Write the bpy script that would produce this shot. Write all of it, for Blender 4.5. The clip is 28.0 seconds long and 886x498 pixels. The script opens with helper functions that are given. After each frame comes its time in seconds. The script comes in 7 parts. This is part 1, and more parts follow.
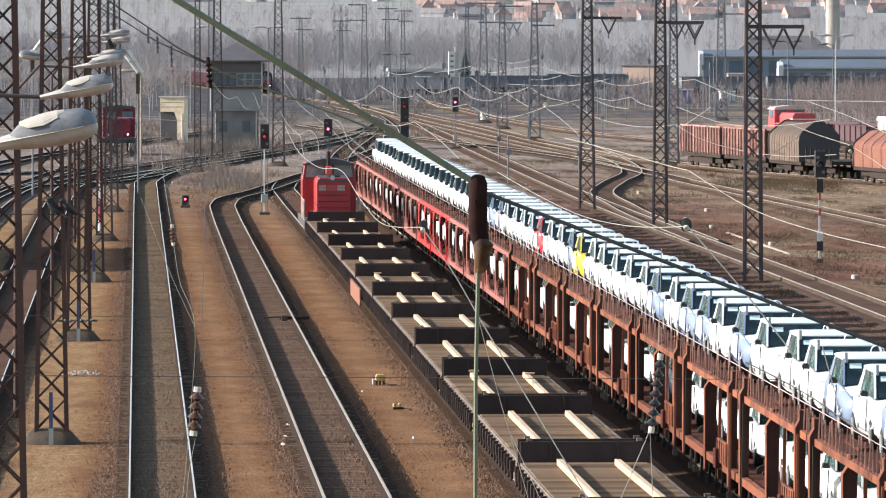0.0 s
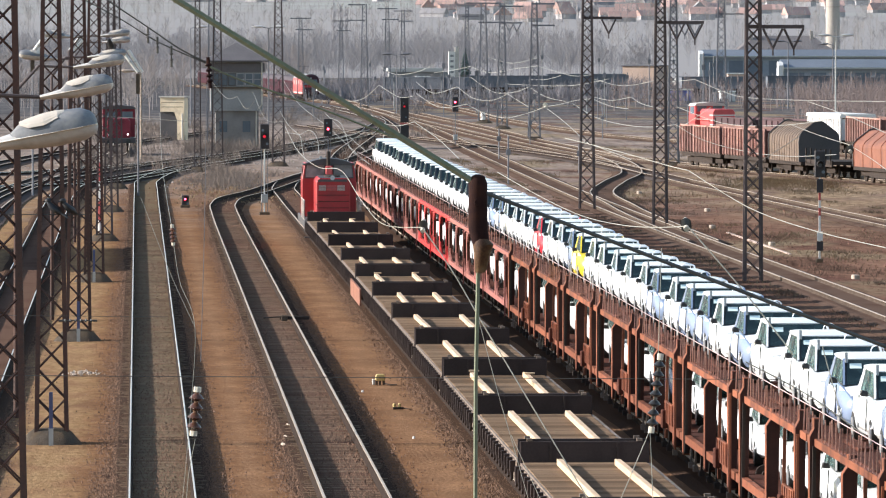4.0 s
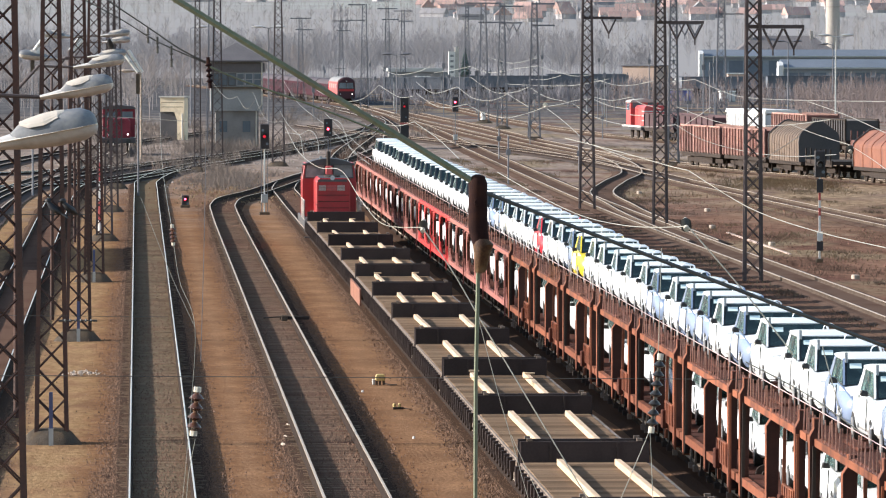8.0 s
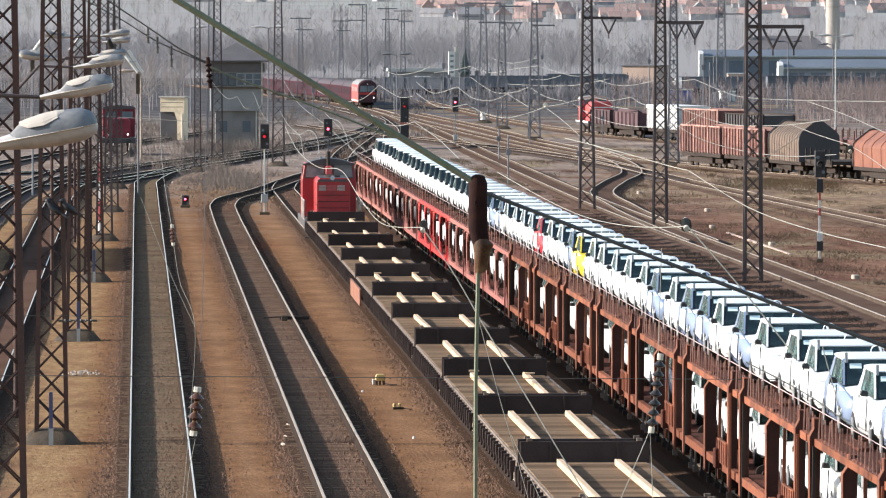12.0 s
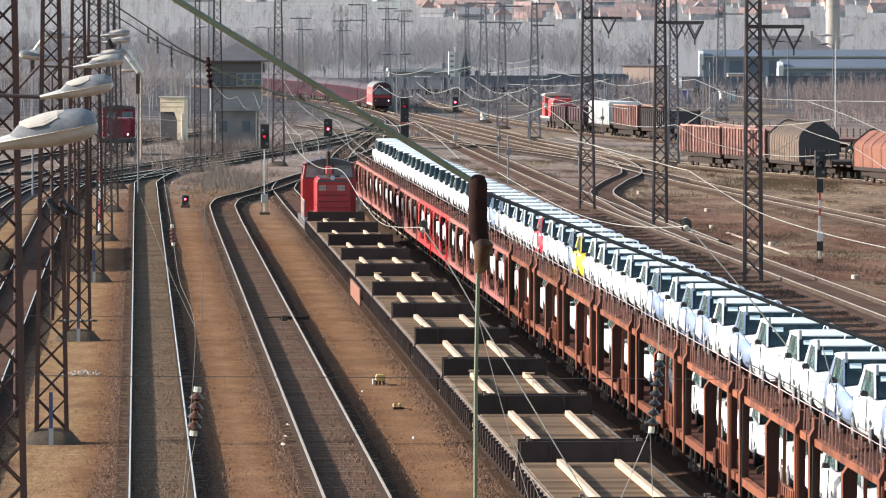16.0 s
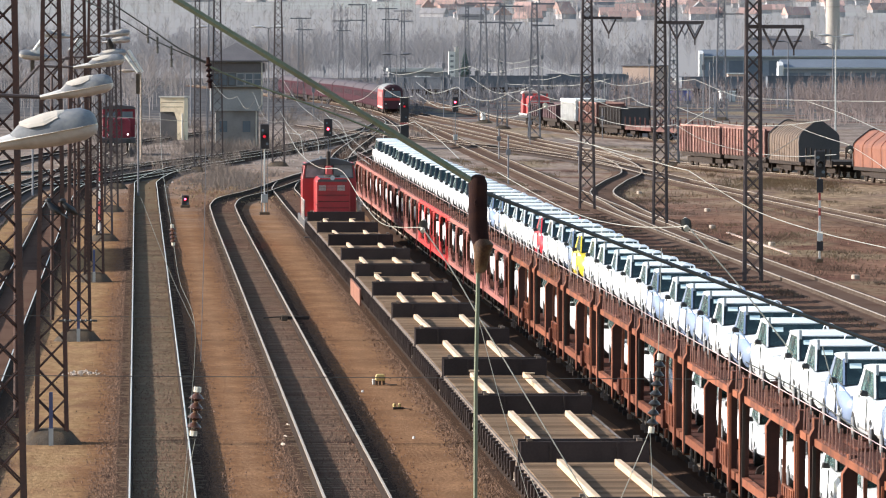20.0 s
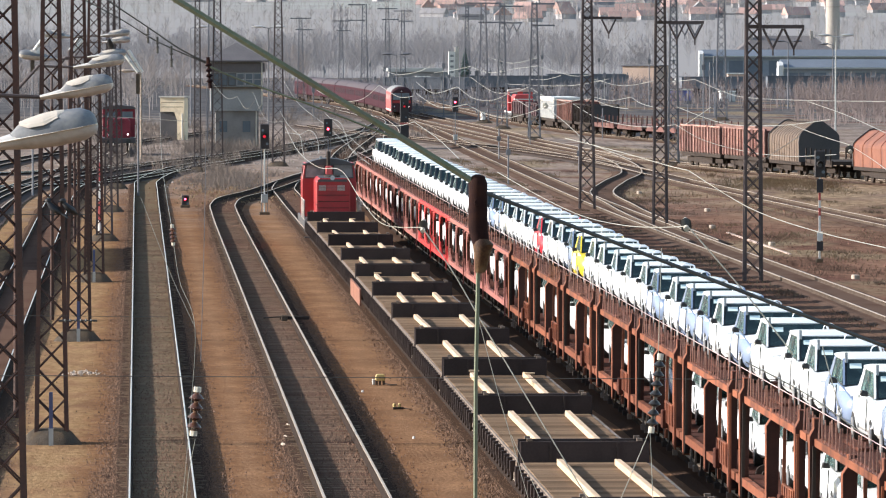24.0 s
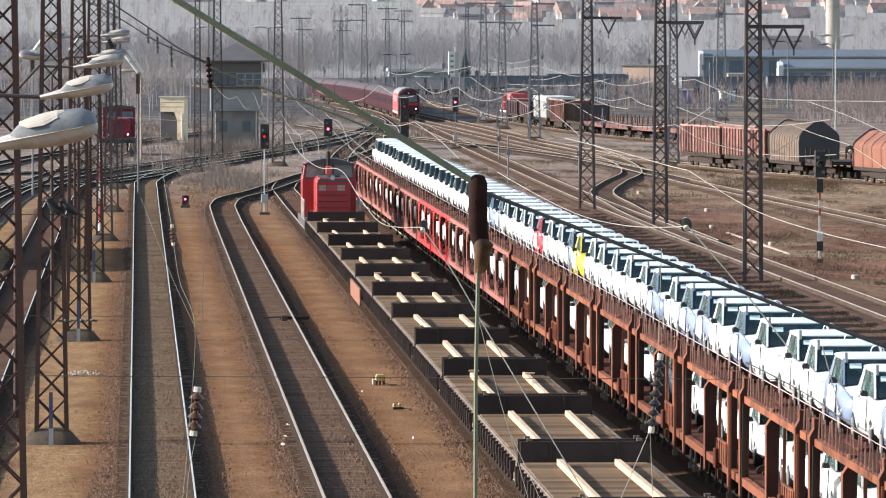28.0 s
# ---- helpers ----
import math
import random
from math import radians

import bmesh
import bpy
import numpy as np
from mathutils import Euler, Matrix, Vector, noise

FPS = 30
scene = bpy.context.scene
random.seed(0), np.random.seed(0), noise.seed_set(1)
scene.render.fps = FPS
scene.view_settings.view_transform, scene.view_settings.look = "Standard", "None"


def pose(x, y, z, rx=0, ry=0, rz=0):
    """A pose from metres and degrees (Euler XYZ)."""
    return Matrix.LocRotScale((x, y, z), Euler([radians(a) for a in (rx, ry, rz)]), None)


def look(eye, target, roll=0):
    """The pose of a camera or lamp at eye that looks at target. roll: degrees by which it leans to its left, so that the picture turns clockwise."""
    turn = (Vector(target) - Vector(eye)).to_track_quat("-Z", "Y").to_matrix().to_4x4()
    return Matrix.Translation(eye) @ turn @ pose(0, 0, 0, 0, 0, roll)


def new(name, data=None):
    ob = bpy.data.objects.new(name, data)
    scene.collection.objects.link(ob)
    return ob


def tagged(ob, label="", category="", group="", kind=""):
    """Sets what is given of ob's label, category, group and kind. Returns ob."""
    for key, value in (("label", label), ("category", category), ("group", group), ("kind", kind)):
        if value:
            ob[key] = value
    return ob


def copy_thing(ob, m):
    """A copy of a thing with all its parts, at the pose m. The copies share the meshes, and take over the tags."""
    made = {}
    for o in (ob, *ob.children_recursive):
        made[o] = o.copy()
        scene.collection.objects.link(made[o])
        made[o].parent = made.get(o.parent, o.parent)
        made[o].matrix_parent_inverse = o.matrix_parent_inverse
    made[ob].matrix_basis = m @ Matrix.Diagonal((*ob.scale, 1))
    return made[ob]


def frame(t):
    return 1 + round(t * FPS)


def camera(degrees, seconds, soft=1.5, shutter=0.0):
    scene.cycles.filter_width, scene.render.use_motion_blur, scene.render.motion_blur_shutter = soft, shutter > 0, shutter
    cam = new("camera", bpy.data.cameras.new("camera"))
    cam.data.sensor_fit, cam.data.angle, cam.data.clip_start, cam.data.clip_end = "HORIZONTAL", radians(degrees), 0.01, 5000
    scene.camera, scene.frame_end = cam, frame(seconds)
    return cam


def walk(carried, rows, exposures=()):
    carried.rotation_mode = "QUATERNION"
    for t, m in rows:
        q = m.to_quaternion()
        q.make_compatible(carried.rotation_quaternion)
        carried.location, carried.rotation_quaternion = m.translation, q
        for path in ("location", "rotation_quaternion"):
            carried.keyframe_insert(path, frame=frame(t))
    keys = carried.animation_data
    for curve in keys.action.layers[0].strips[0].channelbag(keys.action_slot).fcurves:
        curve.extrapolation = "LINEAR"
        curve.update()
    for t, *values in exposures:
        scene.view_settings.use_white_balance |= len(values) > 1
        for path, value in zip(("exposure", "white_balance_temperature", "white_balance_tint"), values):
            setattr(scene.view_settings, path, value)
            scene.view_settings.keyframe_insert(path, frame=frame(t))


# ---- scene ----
EYE = (0.0, 0.0, 10.93)
cam = camera(7.507, 28.0, soft=1.15)
VIEW = look(EYE, (4.5201, 99.8442, 7.6598))
walk(cam, [(0.0, VIEW), (28.0, VIEW)], [(0.0, 0.89, 6100, 10), (28.0, 0.89, 6100, 10)])

# ---- daylight: low winter sun across the tracks ----
SUN_EL, SUN_AZ = 20.0, 5.0
to_sun = Vector((-math.cos(radians(SUN_EL)) * math.cos(radians(SUN_AZ)),
                 math.cos(radians(SUN_EL)) * math.sin(radians(SUN_AZ)), math.sin(radians(SUN_EL))))
sun = new("sun", bpy.data.lights.new("sun", "SUN"))
sun.data.energy, sun.data.angle, sun.data.color = 5.0, radians(0.53), (1.0, 0.928, 0.84)
sun.matrix_basis = look((0, 0, 60), Vector((0, 0, 60)) - to_sun)
world = bpy.data.worlds.new("sky")
scene.world = world
world.use_nodes = True
wn = world.node_tree.nodes
sky = wn.new("ShaderNodeTexSky")
sky.sky_type, sky.sun_disc = "NISHITA", False
sky.sun_elevation, sky.sun_rotation = radians(SUN_EL), radians(-85)
sky.air_density, sky.dust_density = 1.3, 1.0
wn["Background"].inputs["Strength"].default_value = 0.128
world.node_tree.links.new(sky.outputs[0], wn["Background"].inputs["Color"])


# ---- materials ----
def mat(name, c1, c2=None, scale=3.0, rough=0.7, metal=0.0, bump=0.0, fine=12.0, vary=0.0, stretch=(1, 1, 1), spec=0.5, blotch=None, grain=0.6, island=False):
    """Two colours mixed by coarse and fine noise, with relief; vary: lightness from object to object or piece to piece;
    a colour, amount, scale triple lays stains, on glass painted reflections.
    """
    m = bpy.data.materials.new(name)
    m.use_nodes = True
    n, l = m.node_tree.nodes, m.node_tree.links
    b = n["Principled BSDF"]
    b.inputs["Roughness"].default_value, b.inputs["Metallic"].default_value = rough, metal
    b.inputs["Specular IOR Level"].default_value = spec
    if c2 is None:
        c2 = tuple(v * 0.75 for v in c1)
    co = n.new("ShaderNodeTexCoord")
    mp = n.new("ShaderNodeMapping")
    mp.inputs["Scale"].default_value = stretch
    l.new(co.outputs["Object"], mp.inputs["Vector"])
    na, nb = n.new("ShaderNodeTexNoise"), n.new("ShaderNodeTexNoise")
    for t, s, d in ((na, scale, 6), (nb, scale * fine, 3)):
        t.inputs["Scale"].default_value, t.inputs["Detail"].default_value = s, d
        l.new(mp.outputs[0], t.inputs["Vector"])
    add = n.new("ShaderNodeMath")
    add.operation, add.use_clamp = "MULTIPLY_ADD", True
    l.new(nb.outputs[0], add.inputs[0])
    add.inputs[1].default_value = grain
    l.new(na.outputs[0], add.inputs[2])
    ramp = n.new("ShaderNodeMapRange")
    ramp.inputs[1].default_value, ramp.inputs[2].default_value = 0.25 + 0.5 * grain, 0.75 + 0.5 * grain
    l.new(add.outputs[0], ramp.inputs[0])
    mix = n.new("ShaderNodeMix")
    mix.data_type = "RGBA"
    mix.inputs[6].default_value, mix.inputs[7].default_value = (*c1, 1), (*c2, 1)
    l.new(ramp.outputs[0], mix.inputs[0])
    out = mix.outputs[2]
    if blotch:
        dc, amount, dscale = blotch
        nd = n.new("ShaderNodeTexNoise")
        nd.inputs["Scale"].default_value, nd.inputs["Detail"].default_value = dscale, 8
        l.new(mp.outputs[0], nd.inputs["Vector"])
        dr = n.new("ShaderNodeMapRange")
        dr.inputs[1].default_value, dr.inputs[2].default_value, dr.inputs[4].default_value = 0.48, 0.68, amount
        l.new(nd.outputs[0], dr.inputs[0])
        dm = n.new("ShaderNodeMix")
        dm.data_type = "RGBA"
        dm.inputs[7].default_value = (*dc, 1)
        l.new(dr.outputs[0], dm.inputs[0])
        l.new(out, dm.inputs[6])
        out = dm.outputs[2]
    if vary:
        oi, hs = n.new("ShaderNodeObjectInfo"), n.new("ShaderNodeHueSaturation")
        mr = n.new("ShaderNodeMapRange")
        mr.inputs[3].default_value, mr.inputs[4].default_value = 1 - vary, 1 + vary
        geo = n.new("ShaderNodeNewGeometry")
        l.new(geo.outputs["Random Per Island"] if island else oi.outputs["Random"], mr.inputs[0])
        l.new(mr.outputs[0], hs.inputs["Value"])
        l.new(out, hs.inputs["Color"])
        out = hs.outputs[0]
    l.new(out, b.inputs["Base Color"])
    if bump:
        bu = n.new("ShaderNodeBump")
        bu.inputs["Strength"].default_value, bu.inputs["Distance"].default_value = bump, 0.05
        l.new(nb.outputs[0], bu.inputs["Height"])
        l.new(bu.outputs[0], b.inputs["Normal"])
    return m


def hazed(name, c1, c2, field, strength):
    """Distant land, woods and pale fields; winter haze is put into colour and glow."""
    m = mat(name, c1, c2, 0.006, 1.0, fine=9, blotch=(field, 0.8, 0.0035))
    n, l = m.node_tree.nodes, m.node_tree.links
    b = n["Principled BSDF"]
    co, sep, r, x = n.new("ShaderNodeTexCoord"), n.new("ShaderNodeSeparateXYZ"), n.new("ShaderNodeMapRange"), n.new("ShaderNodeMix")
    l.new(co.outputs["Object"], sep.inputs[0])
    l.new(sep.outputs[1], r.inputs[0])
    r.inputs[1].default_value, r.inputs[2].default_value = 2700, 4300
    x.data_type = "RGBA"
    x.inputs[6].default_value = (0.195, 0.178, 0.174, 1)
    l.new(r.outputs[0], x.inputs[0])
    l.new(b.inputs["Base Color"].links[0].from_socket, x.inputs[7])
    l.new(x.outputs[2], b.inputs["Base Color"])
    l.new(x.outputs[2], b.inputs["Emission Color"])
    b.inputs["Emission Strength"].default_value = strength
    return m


def soil(name):
    """Orange sandy paths near the platforms' throat, soil greyed by painted haze up the yard, dark brown verge to the
    east.
    """
    m = mat(name, (0.315, 0.178, 0.098), (0.165, 0.089, 0.050), 0.7, 1.0, bump=0.6, spec=0.0, fine=16, blotch=((0.13, 0.072, 0.043), 0.6, 0.4), grain=0.9, stretch=(1, 0.4, 1))
    n, l = m.node_tree.nodes, m.node_tree.links
    b = n["Principled BSDF"]
    base = b.inputs["Base Color"].links[0].from_socket
    co = n.new("ShaderNodeTexCoord")
    sep = n.new("ShaderNodeSeparateXYZ")
    l.new(co.outputs["Object"], sep.inputs[0])
    wob = n.new("ShaderNodeTexNoise")
    wob.inputs["Scale"].default_value, wob.inputs["Detail"].default_value = 0.12, 6
    l.new(co.outputs["Object"], wob.inputs["Vector"])
    fine = n.new("ShaderNodeTexNoise")
    fine.inputs["Scale"].default_value, fine.inputs["Detail"].default_value = 1.5, 12
    mp = n.new("ShaderNodeMapping")
    mp.inputs["Scale"].default_value = (1, 0.25, 1)
    l.new(co.outputs["Object"], mp.inputs["Vector"])
    l.new(mp.outputs[0], fine.inputs["Vector"])
    con = n.new("ShaderNodeMapRange")
    con.inputs[1].default_value, con.inputs[2].default_value = 0.36, 0.64
    big, both = n.new("ShaderNodeTexNoise"), n.new("ShaderNodeMath")
    big.inputs["Scale"].default_value, big.inputs["Detail"].default_value = 0.22, 10
    l.new(mp.outputs[0], big.inputs["Vector"])
    both.operation = "MULTIPLY_ADD"
    both.inputs[1].default_value = 0.5
    half = n.new("ShaderNodeMath")
    half.operation = "MULTIPLY"
    half.inputs[1].default_value = 0.5
    l.new(big.outputs[0], half.inputs[0])
    l.new(fine.outputs[0], both.inputs[0])
    l.new(half.outputs[0], both.inputs[2])
    l.new(both.outputs[0], con.inputs[0])

    def patch(source, lo, hi, ca, cb, below):
        e = n.new("ShaderNodeMath")
        e.operation = "MULTIPLY_ADD"
        l.new(wob.outputs[0], e.inputs[0])
        e.inputs[1].default_value = (hi - lo) * 1.2
        l.new(source, e.inputs[2])
        r = n.new("ShaderNodeMapRange")
        r.inputs[1].default_value, r.inputs[2].default_value = lo, hi
        l.new(e.outputs[0], r.inputs[0])
        c = n.new("ShaderNodeMix")
        c.data_type = "RGBA"
        c.inputs[6].default_value, c.inputs[7].default_value = (*ca, 1), (*cb, 1)
        l.new(con.outputs[0], c.inputs[0])
        x = n.new("ShaderNodeMix")
        x.data_type = "RGBA"
        l.new(r.outputs[0], x.inputs[0])
        l.new(below, x.inputs[6])
        l.new(c.outputs[2], x.inputs[7])
        return x.outputs[2]

    def calc(op, p, q):
        e = n.new("ShaderNodeMath")
        e.operation = op
        for k, v in enumerate((p, q)):
            if isinstance(v, float):
                e.inputs[k].default_value = v
            else:
                l.new(v, e.inputs[k])
        return e.outputs[0]

    def speck(scale, detail, across=1.0):
        t, q = n.new("ShaderNodeTexNoise"), n.new("ShaderNodeMapping")
        t.inputs["Scale"].default_value, t.inputs["Detail"].default_value = scale, detail
        q.inputs["Scale"].default_value = (1, across, 1)
        l.new(co.outputs["Object"], q.inputs["Vector"])
        l.new(q.outputs[0], t.inputs["Vector"])
        return t.outputs[0]

    def span(v, lo, hi):
        r = n.new("ShaderNodeMapRange")
        r.inputs[1].default_value, r.inputs[2].default_value = lo, hi
        l.new(v, r.inputs[0])
        return r.outputs[0]

    def blend(f, p, q):
        x = n.new("ShaderNodeMix")
        x.data_type = "RGBA"
        l.new(f, x.inputs[0])
        for k, v in ((6, p), (7, q)):
            if isinstance(v, tuple):
                x.inputs[k].default_value = (*v, 1)
            else:
                l.new(v, x.inputs[k])
        return x.outputs[2]
    # gravel that has spilled from the straight tracks on to the paths
    ragged = calc("MULTIPLY", calc("SUBTRACT", speck(2.2, 9), 0.5), 2.2)
    ragged = calc("ADD", ragged, calc("MULTIPLY", calc("SUBTRACT", speck(0.18, 4, 0.3), 0.5), 1.2))
    spill = None
    for c in (-4.85, 0.56, 5.0, 9.72):
        d = calc("ADD", calc("ABSOLUTE", calc("SUBTRACT", sep.outputs[0], c), 0.0), ragged)
        f = span(d, 1.75, 1.0)
        spill = f if spill is None else calc("MAXIMUM", spill, f)
    spill = calc("MULTIPLY", spill, span(sep.outputs[1], 440.0, 400.0))
    stones = blend(span(speck(11, 4, 0.5), 0.38, 0.62), (0.06, 0.036, 0.027), (0.215, 0.135, 0.092))
    # pale yellow sand along the masts, damp orange edges towards the gravel
    pale = calc("MULTIPLY", span(calc("ADD", sep.outputs[0], calc("MULTIPLY", calc("SUBTRACT", speck(0.5, 7, 0.35), 0.5), 3.0)), -0.75, -1.5), span(speck(1.1, 9, 0.3), 0.34, 0.56))
    base = blend(calc("MULTIPLY", pale, 0.62), base, blend(span(speck(5.0, 8, 0.3), 0.35, 0.65), (0.24, 0.147, 0.07), (0.40, 0.262, 0.132)))
    damp = None
    for c in (0.56, 5.0):
        d = calc("ADD", calc("ABSOLUTE", calc("SUBTRACT", sep.outputs[0], c), 0.0), calc("MULTIPLY", ragged, 0.7))
        f = span(d, 2.3, 1.5)
        damp = f if damp is None else calc("MAXIMUM", damp, f)
    base = blend(calc("MULTIPLY", damp, 0.75), base, blend(span(speck(3.0, 8, 0.3), 0.35, 0.65), (0.115, 0.054, 0.026), (0.235, 0.11, 0.05)))
    base = blend(spill, base, stones)
    out = patch(sep.outputs[0], 16, 26, (0.085, 0.046, 0.034), (0.235, 0.135, 0.092), base)
    # Up the yard the soil turns greyer, haze put into its colour.
    out = patch(sep.outputs[1], 490, 680, (0.14, 0.108, 0.092), (0.36, 0.285, 0.235), out)
    out = patch(sep.outputs[1], 800, 1000, (0.058, 0.056, 0.059), (0.145, 0.136, 0.133), out)
    # tan withered turf and red-brown cinders in drifts beyond the car train
    east = span(sep.outputs[0], 24.0, 31.0)
    turf = calc("MULTIPLY", span(speck(0.11, 7, 0.35), 0.52, 0.62), east)
    out = blend(calc("MULTIPLY", turf, 0.7), out, blend(span(speck(2.5, 8, 0.3), 0.35, 0.65), (0.16, 0.115, 0.07), (0.36, 0.275, 0.175)))
    cinder = calc("MULTIPLY", span(speck(0.16, 7, 0.5), 0.55, 0.64), east)
    out = blend(calc("MULTIPLY", cinder, 0.75), out, blend(span(speck(4.0, 8, 0.4), 0.35, 0.65), (0.075, 0.036, 0.028), (0.20, 0.10, 0.078)))
    # Dark band deepens the car train's shadow within the soil colour.
    strip = calc("MULTIPLY", span(sep.outputs[0], 17.0, 20.0), span(calc("ADD", sep.outputs[0], calc("MULTIPLY", ragged, 0.5)), 27.4, 25.8))
    strip = calc("MULTIPLY", strip, span(sep.outputs[1], 420.0, 360.0))
    out = blend(calc("MULTIPLY", strip, 0.8), out, blend(span(speck(2.4, 8, 0.3), 0.35, 0.65), (0.05, 0.031, 0.025), (0.165, 0.098, 0.07)))
    tan = calc("MULTIPLY", calc("MULTIPLY", span(sep.outputs[1], 350.0, 420.0), span(sep.outputs[1], 620.0, 520.0)), calc("MULTIPLY", span(sep.outputs[0], 33.0, 38.0), span(speck(0.2, 8, 0.3), 0.36, 0.54)))
    out = blend(calc("MULTIPLY", tan, 0.7), out, blend(span(speck(2.0, 8, 0.25), 0.35, 0.65), (0.17, 0.115, 0.068), (0.40, 0.29, 0.185)))
    l.new(out, b.inputs["Base Color"])
    return m


def glow(name, colour, strength):
    m = bpy.data.materials.new(name)
    m.use_nodes = True
    b = m.node_tree.nodes["Principled BSDF"]
    b.inputs["Base Color"].default_value = (*colour, 1)
    b.inputs["Emission Color"].default_value = (*colour, 1)
    b.inputs["Emission Strength"].default_value = strength
    return m


SAND = soil("sandy_ground")
BALLAST = mat("ballast", (0.078, 0.049, 0.035), (0.205, 0.134, 0.092), 1.2, 1.0, bump=0.5, spec=0.0, fine=16, blotch=((0.085, 0.056, 0.043), 0.6, 0.5), grain=1.9, stretch=(1, 0.5, 1))
BALLAST_FAR = mat("cinder_ballast", (0.12, 0.079, 0.06), (0.305, 0.22, 0.168), 1.2, 1.0, spec=0.0, fine=9, blotch=((0.085, 0.048, 0.035), 0.8, 0.5), grain=1.6, stretch=(1, 0.4, 1))
BALLAST_PALE = mat("pale_track_gravel", (0.16, 0.118, 0.074), (0.265, 0.20, 0.128), 1.0, 1.0, bump=0.5, spec=0.0, fine=16, blotch=((0.15, 0.088, 0.055), 0.7, 0.5), grain=1.8, stretch=(1, 0.5, 1))
BALLAST_ASH = mat("ash_ballast", (0.115, 0.09, 0.078), (0.29, 0.235, 0.195), 1.0, 1.0, bump=0.5, spec=0.0, fine=16, blotch=((0.08, 0.06, 0.052), 0.7, 0.5), grain=1.8, stretch=(1, 0.5, 1))
BALLAST_IN = mat("track_gravel", (0.13, 0.078, 0.056), (0.245, 0.155, 0.113), 1.0, 1.0, bump=0.5, spec=0.0, fine=16, blotch=((0.10, 0.056, 0.040), 0.8, 0.5), grain=1.8, stretch=(1, 0.5, 1))
# Paler rail copy for far tracks: sunlight on the sides painted in.
RAIL_SUNLIT = mat("rail_side_sunlit", (0.115, 0.086, 0.066), (0.062, 0.045, 0.035), 2, 0.95, spec=0.05)
RAIL = mat("rail_side_rust", (0.042, 0.028, 0.022), (0.026, 0.019, 0.016), 2, 0.9, spec=0.05)
RAILTOP = mat("rail_head_steel", (0.92, 0.85, 0.77), (0.80, 0.72, 0.65), 3, 0.42, metal=0.75)
RAILTOP_DULL = mat("rail_head_dull", (0.47, 0.385, 0.31), (0.35, 0.275, 0.215), 3, 0.55, spec=0.3)
SLEEPER = mat("sleeper_wood", (0.16, 0.11, 0.076), (0.23, 0.16, 0.108), 3, 1.0, bump=0.4, spec=0.0, vary=0.16, island=True)
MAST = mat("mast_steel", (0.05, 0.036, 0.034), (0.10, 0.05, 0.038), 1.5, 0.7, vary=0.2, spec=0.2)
# Paler copies of the mast steel: distance haze put into the colour.
MAST_MID = mat("mast_steel_mid_haze", (0.078, 0.066, 0.068), (0.115, 0.085, 0.078), 1.5, 0.8, vary=0.2, spec=0.2)
MAST_FAR = mat("mast_steel_far_haze", (0.15, 0.15, 0.168), (0.195, 0.19, 0.20), 1.0, 0.8, vary=0.2, spec=0.2)
POLE_GREY = mat("galvanised_steel", (0.42, 0.43, 0.43), (0.33, 0.33, 0.32), 3, 0.5, metal=0.2)
CONCRETE = mat("weathered_concrete", (0.125, 0.10, 0.078), (0.055, 0.044, 0.036), 3, 1.0, bump=0.6, spec=0.0, blotch=((0.22, 0.15, 0.09), 0.6, 1.5))
BLOCK = mat("dusty_marker_concrete", (0.44, 0.36, 0.29), (0.30, 0.235, 0.18), 4, 0.95, blotch=((0.20, 0.13, 0.09), 0.6, 5))
CONCRETE_PALE = mat("pale_concrete", (0.50, 0.47, 0.42), (0.38, 0.35, 0.31), 2, 0.9, bump=0.3)
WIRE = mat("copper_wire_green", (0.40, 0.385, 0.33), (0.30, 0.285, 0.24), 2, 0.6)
WIRE_FAR = mat("far_copper_wire", (0.31, 0.305, 0.275), (0.23, 0.225, 0.205), 2, 0.7)
WIRE_DARK = mat("wire_dark", (0.05, 0.05, 0.045), (0.08, 0.07, 0.06), 3, 0.6)
ROPE_GREEN = mat("span_rope_verdigris", (0.125, 0.155, 0.09), (0.19, 0.20, 0.135), 5, 0.7, bump=0.12, fine=9, blotch=((0.09, 0.075, 0.05), 0.5, 2.5))
ROPE_DARK = mat("span_rope_dark", (0.12, 0.125, 0.122), (0.075, 0.078, 0.078), 6, 0.8, spec=0.1)
INSUL_RUST = mat("rusty_clamp", (0.016, 0.008, 0.009), (0.03, 0.013, 0.011), 5, 0.85, bump=0.05, blotch=((0.06, 0.026, 0.012), 0.3, 7), spec=0.1)
SOCKET_RUST = mat("pale_rust_socket", (0.03, 0.014, 0.01), (0.12, 0.06, 0.022), 7, 0.7, bump=0.05, blotch=((0.24, 0.18, 0.11), 0.5, 9), spec=0.2)
INSUL_BROWN = mat("brown_porcelain", (0.11, 0.05, 0.03), (0.07, 0.03, 0.02), 5, 0.25)
INSUL_WHITE = mat("pale_porcelain", (0.6, 0.56, 0.46), (0.45, 0.42, 0.36), 5, 0.35)
INSUL_DARK = mat("dark_green_porcelain", (0.022, 0.022, 0.02), (0.04, 0.036, 0.034), 5, 0.3)
LAMP_GREY = mat("lamp_housing", (0.52, 0.495, 0.475), (0.42, 0.40, 0.385), 4, 0.5, blotch=((0.26, 0.245, 0.23), 0.6, 5))
LAMP_TOP = mat("lamp_lid", (0.17, 0.175, 0.185), (0.115, 0.12, 0.13), 3, 0.6, blotch=((0.4, 0.37, 0.33), 0.5, 3.5))
LAMP_PANEL = mat("speckled_lid_panel", (0.52, 0.46, 0.39), (0.28, 0.25, 0.22), 14, 0.8, grain=1.2)
LAMP_LENS = mat("lamp_bowl", (0.75, 0.72, 0.66), (0.62, 0.58, 0.5), 4, 0.3)
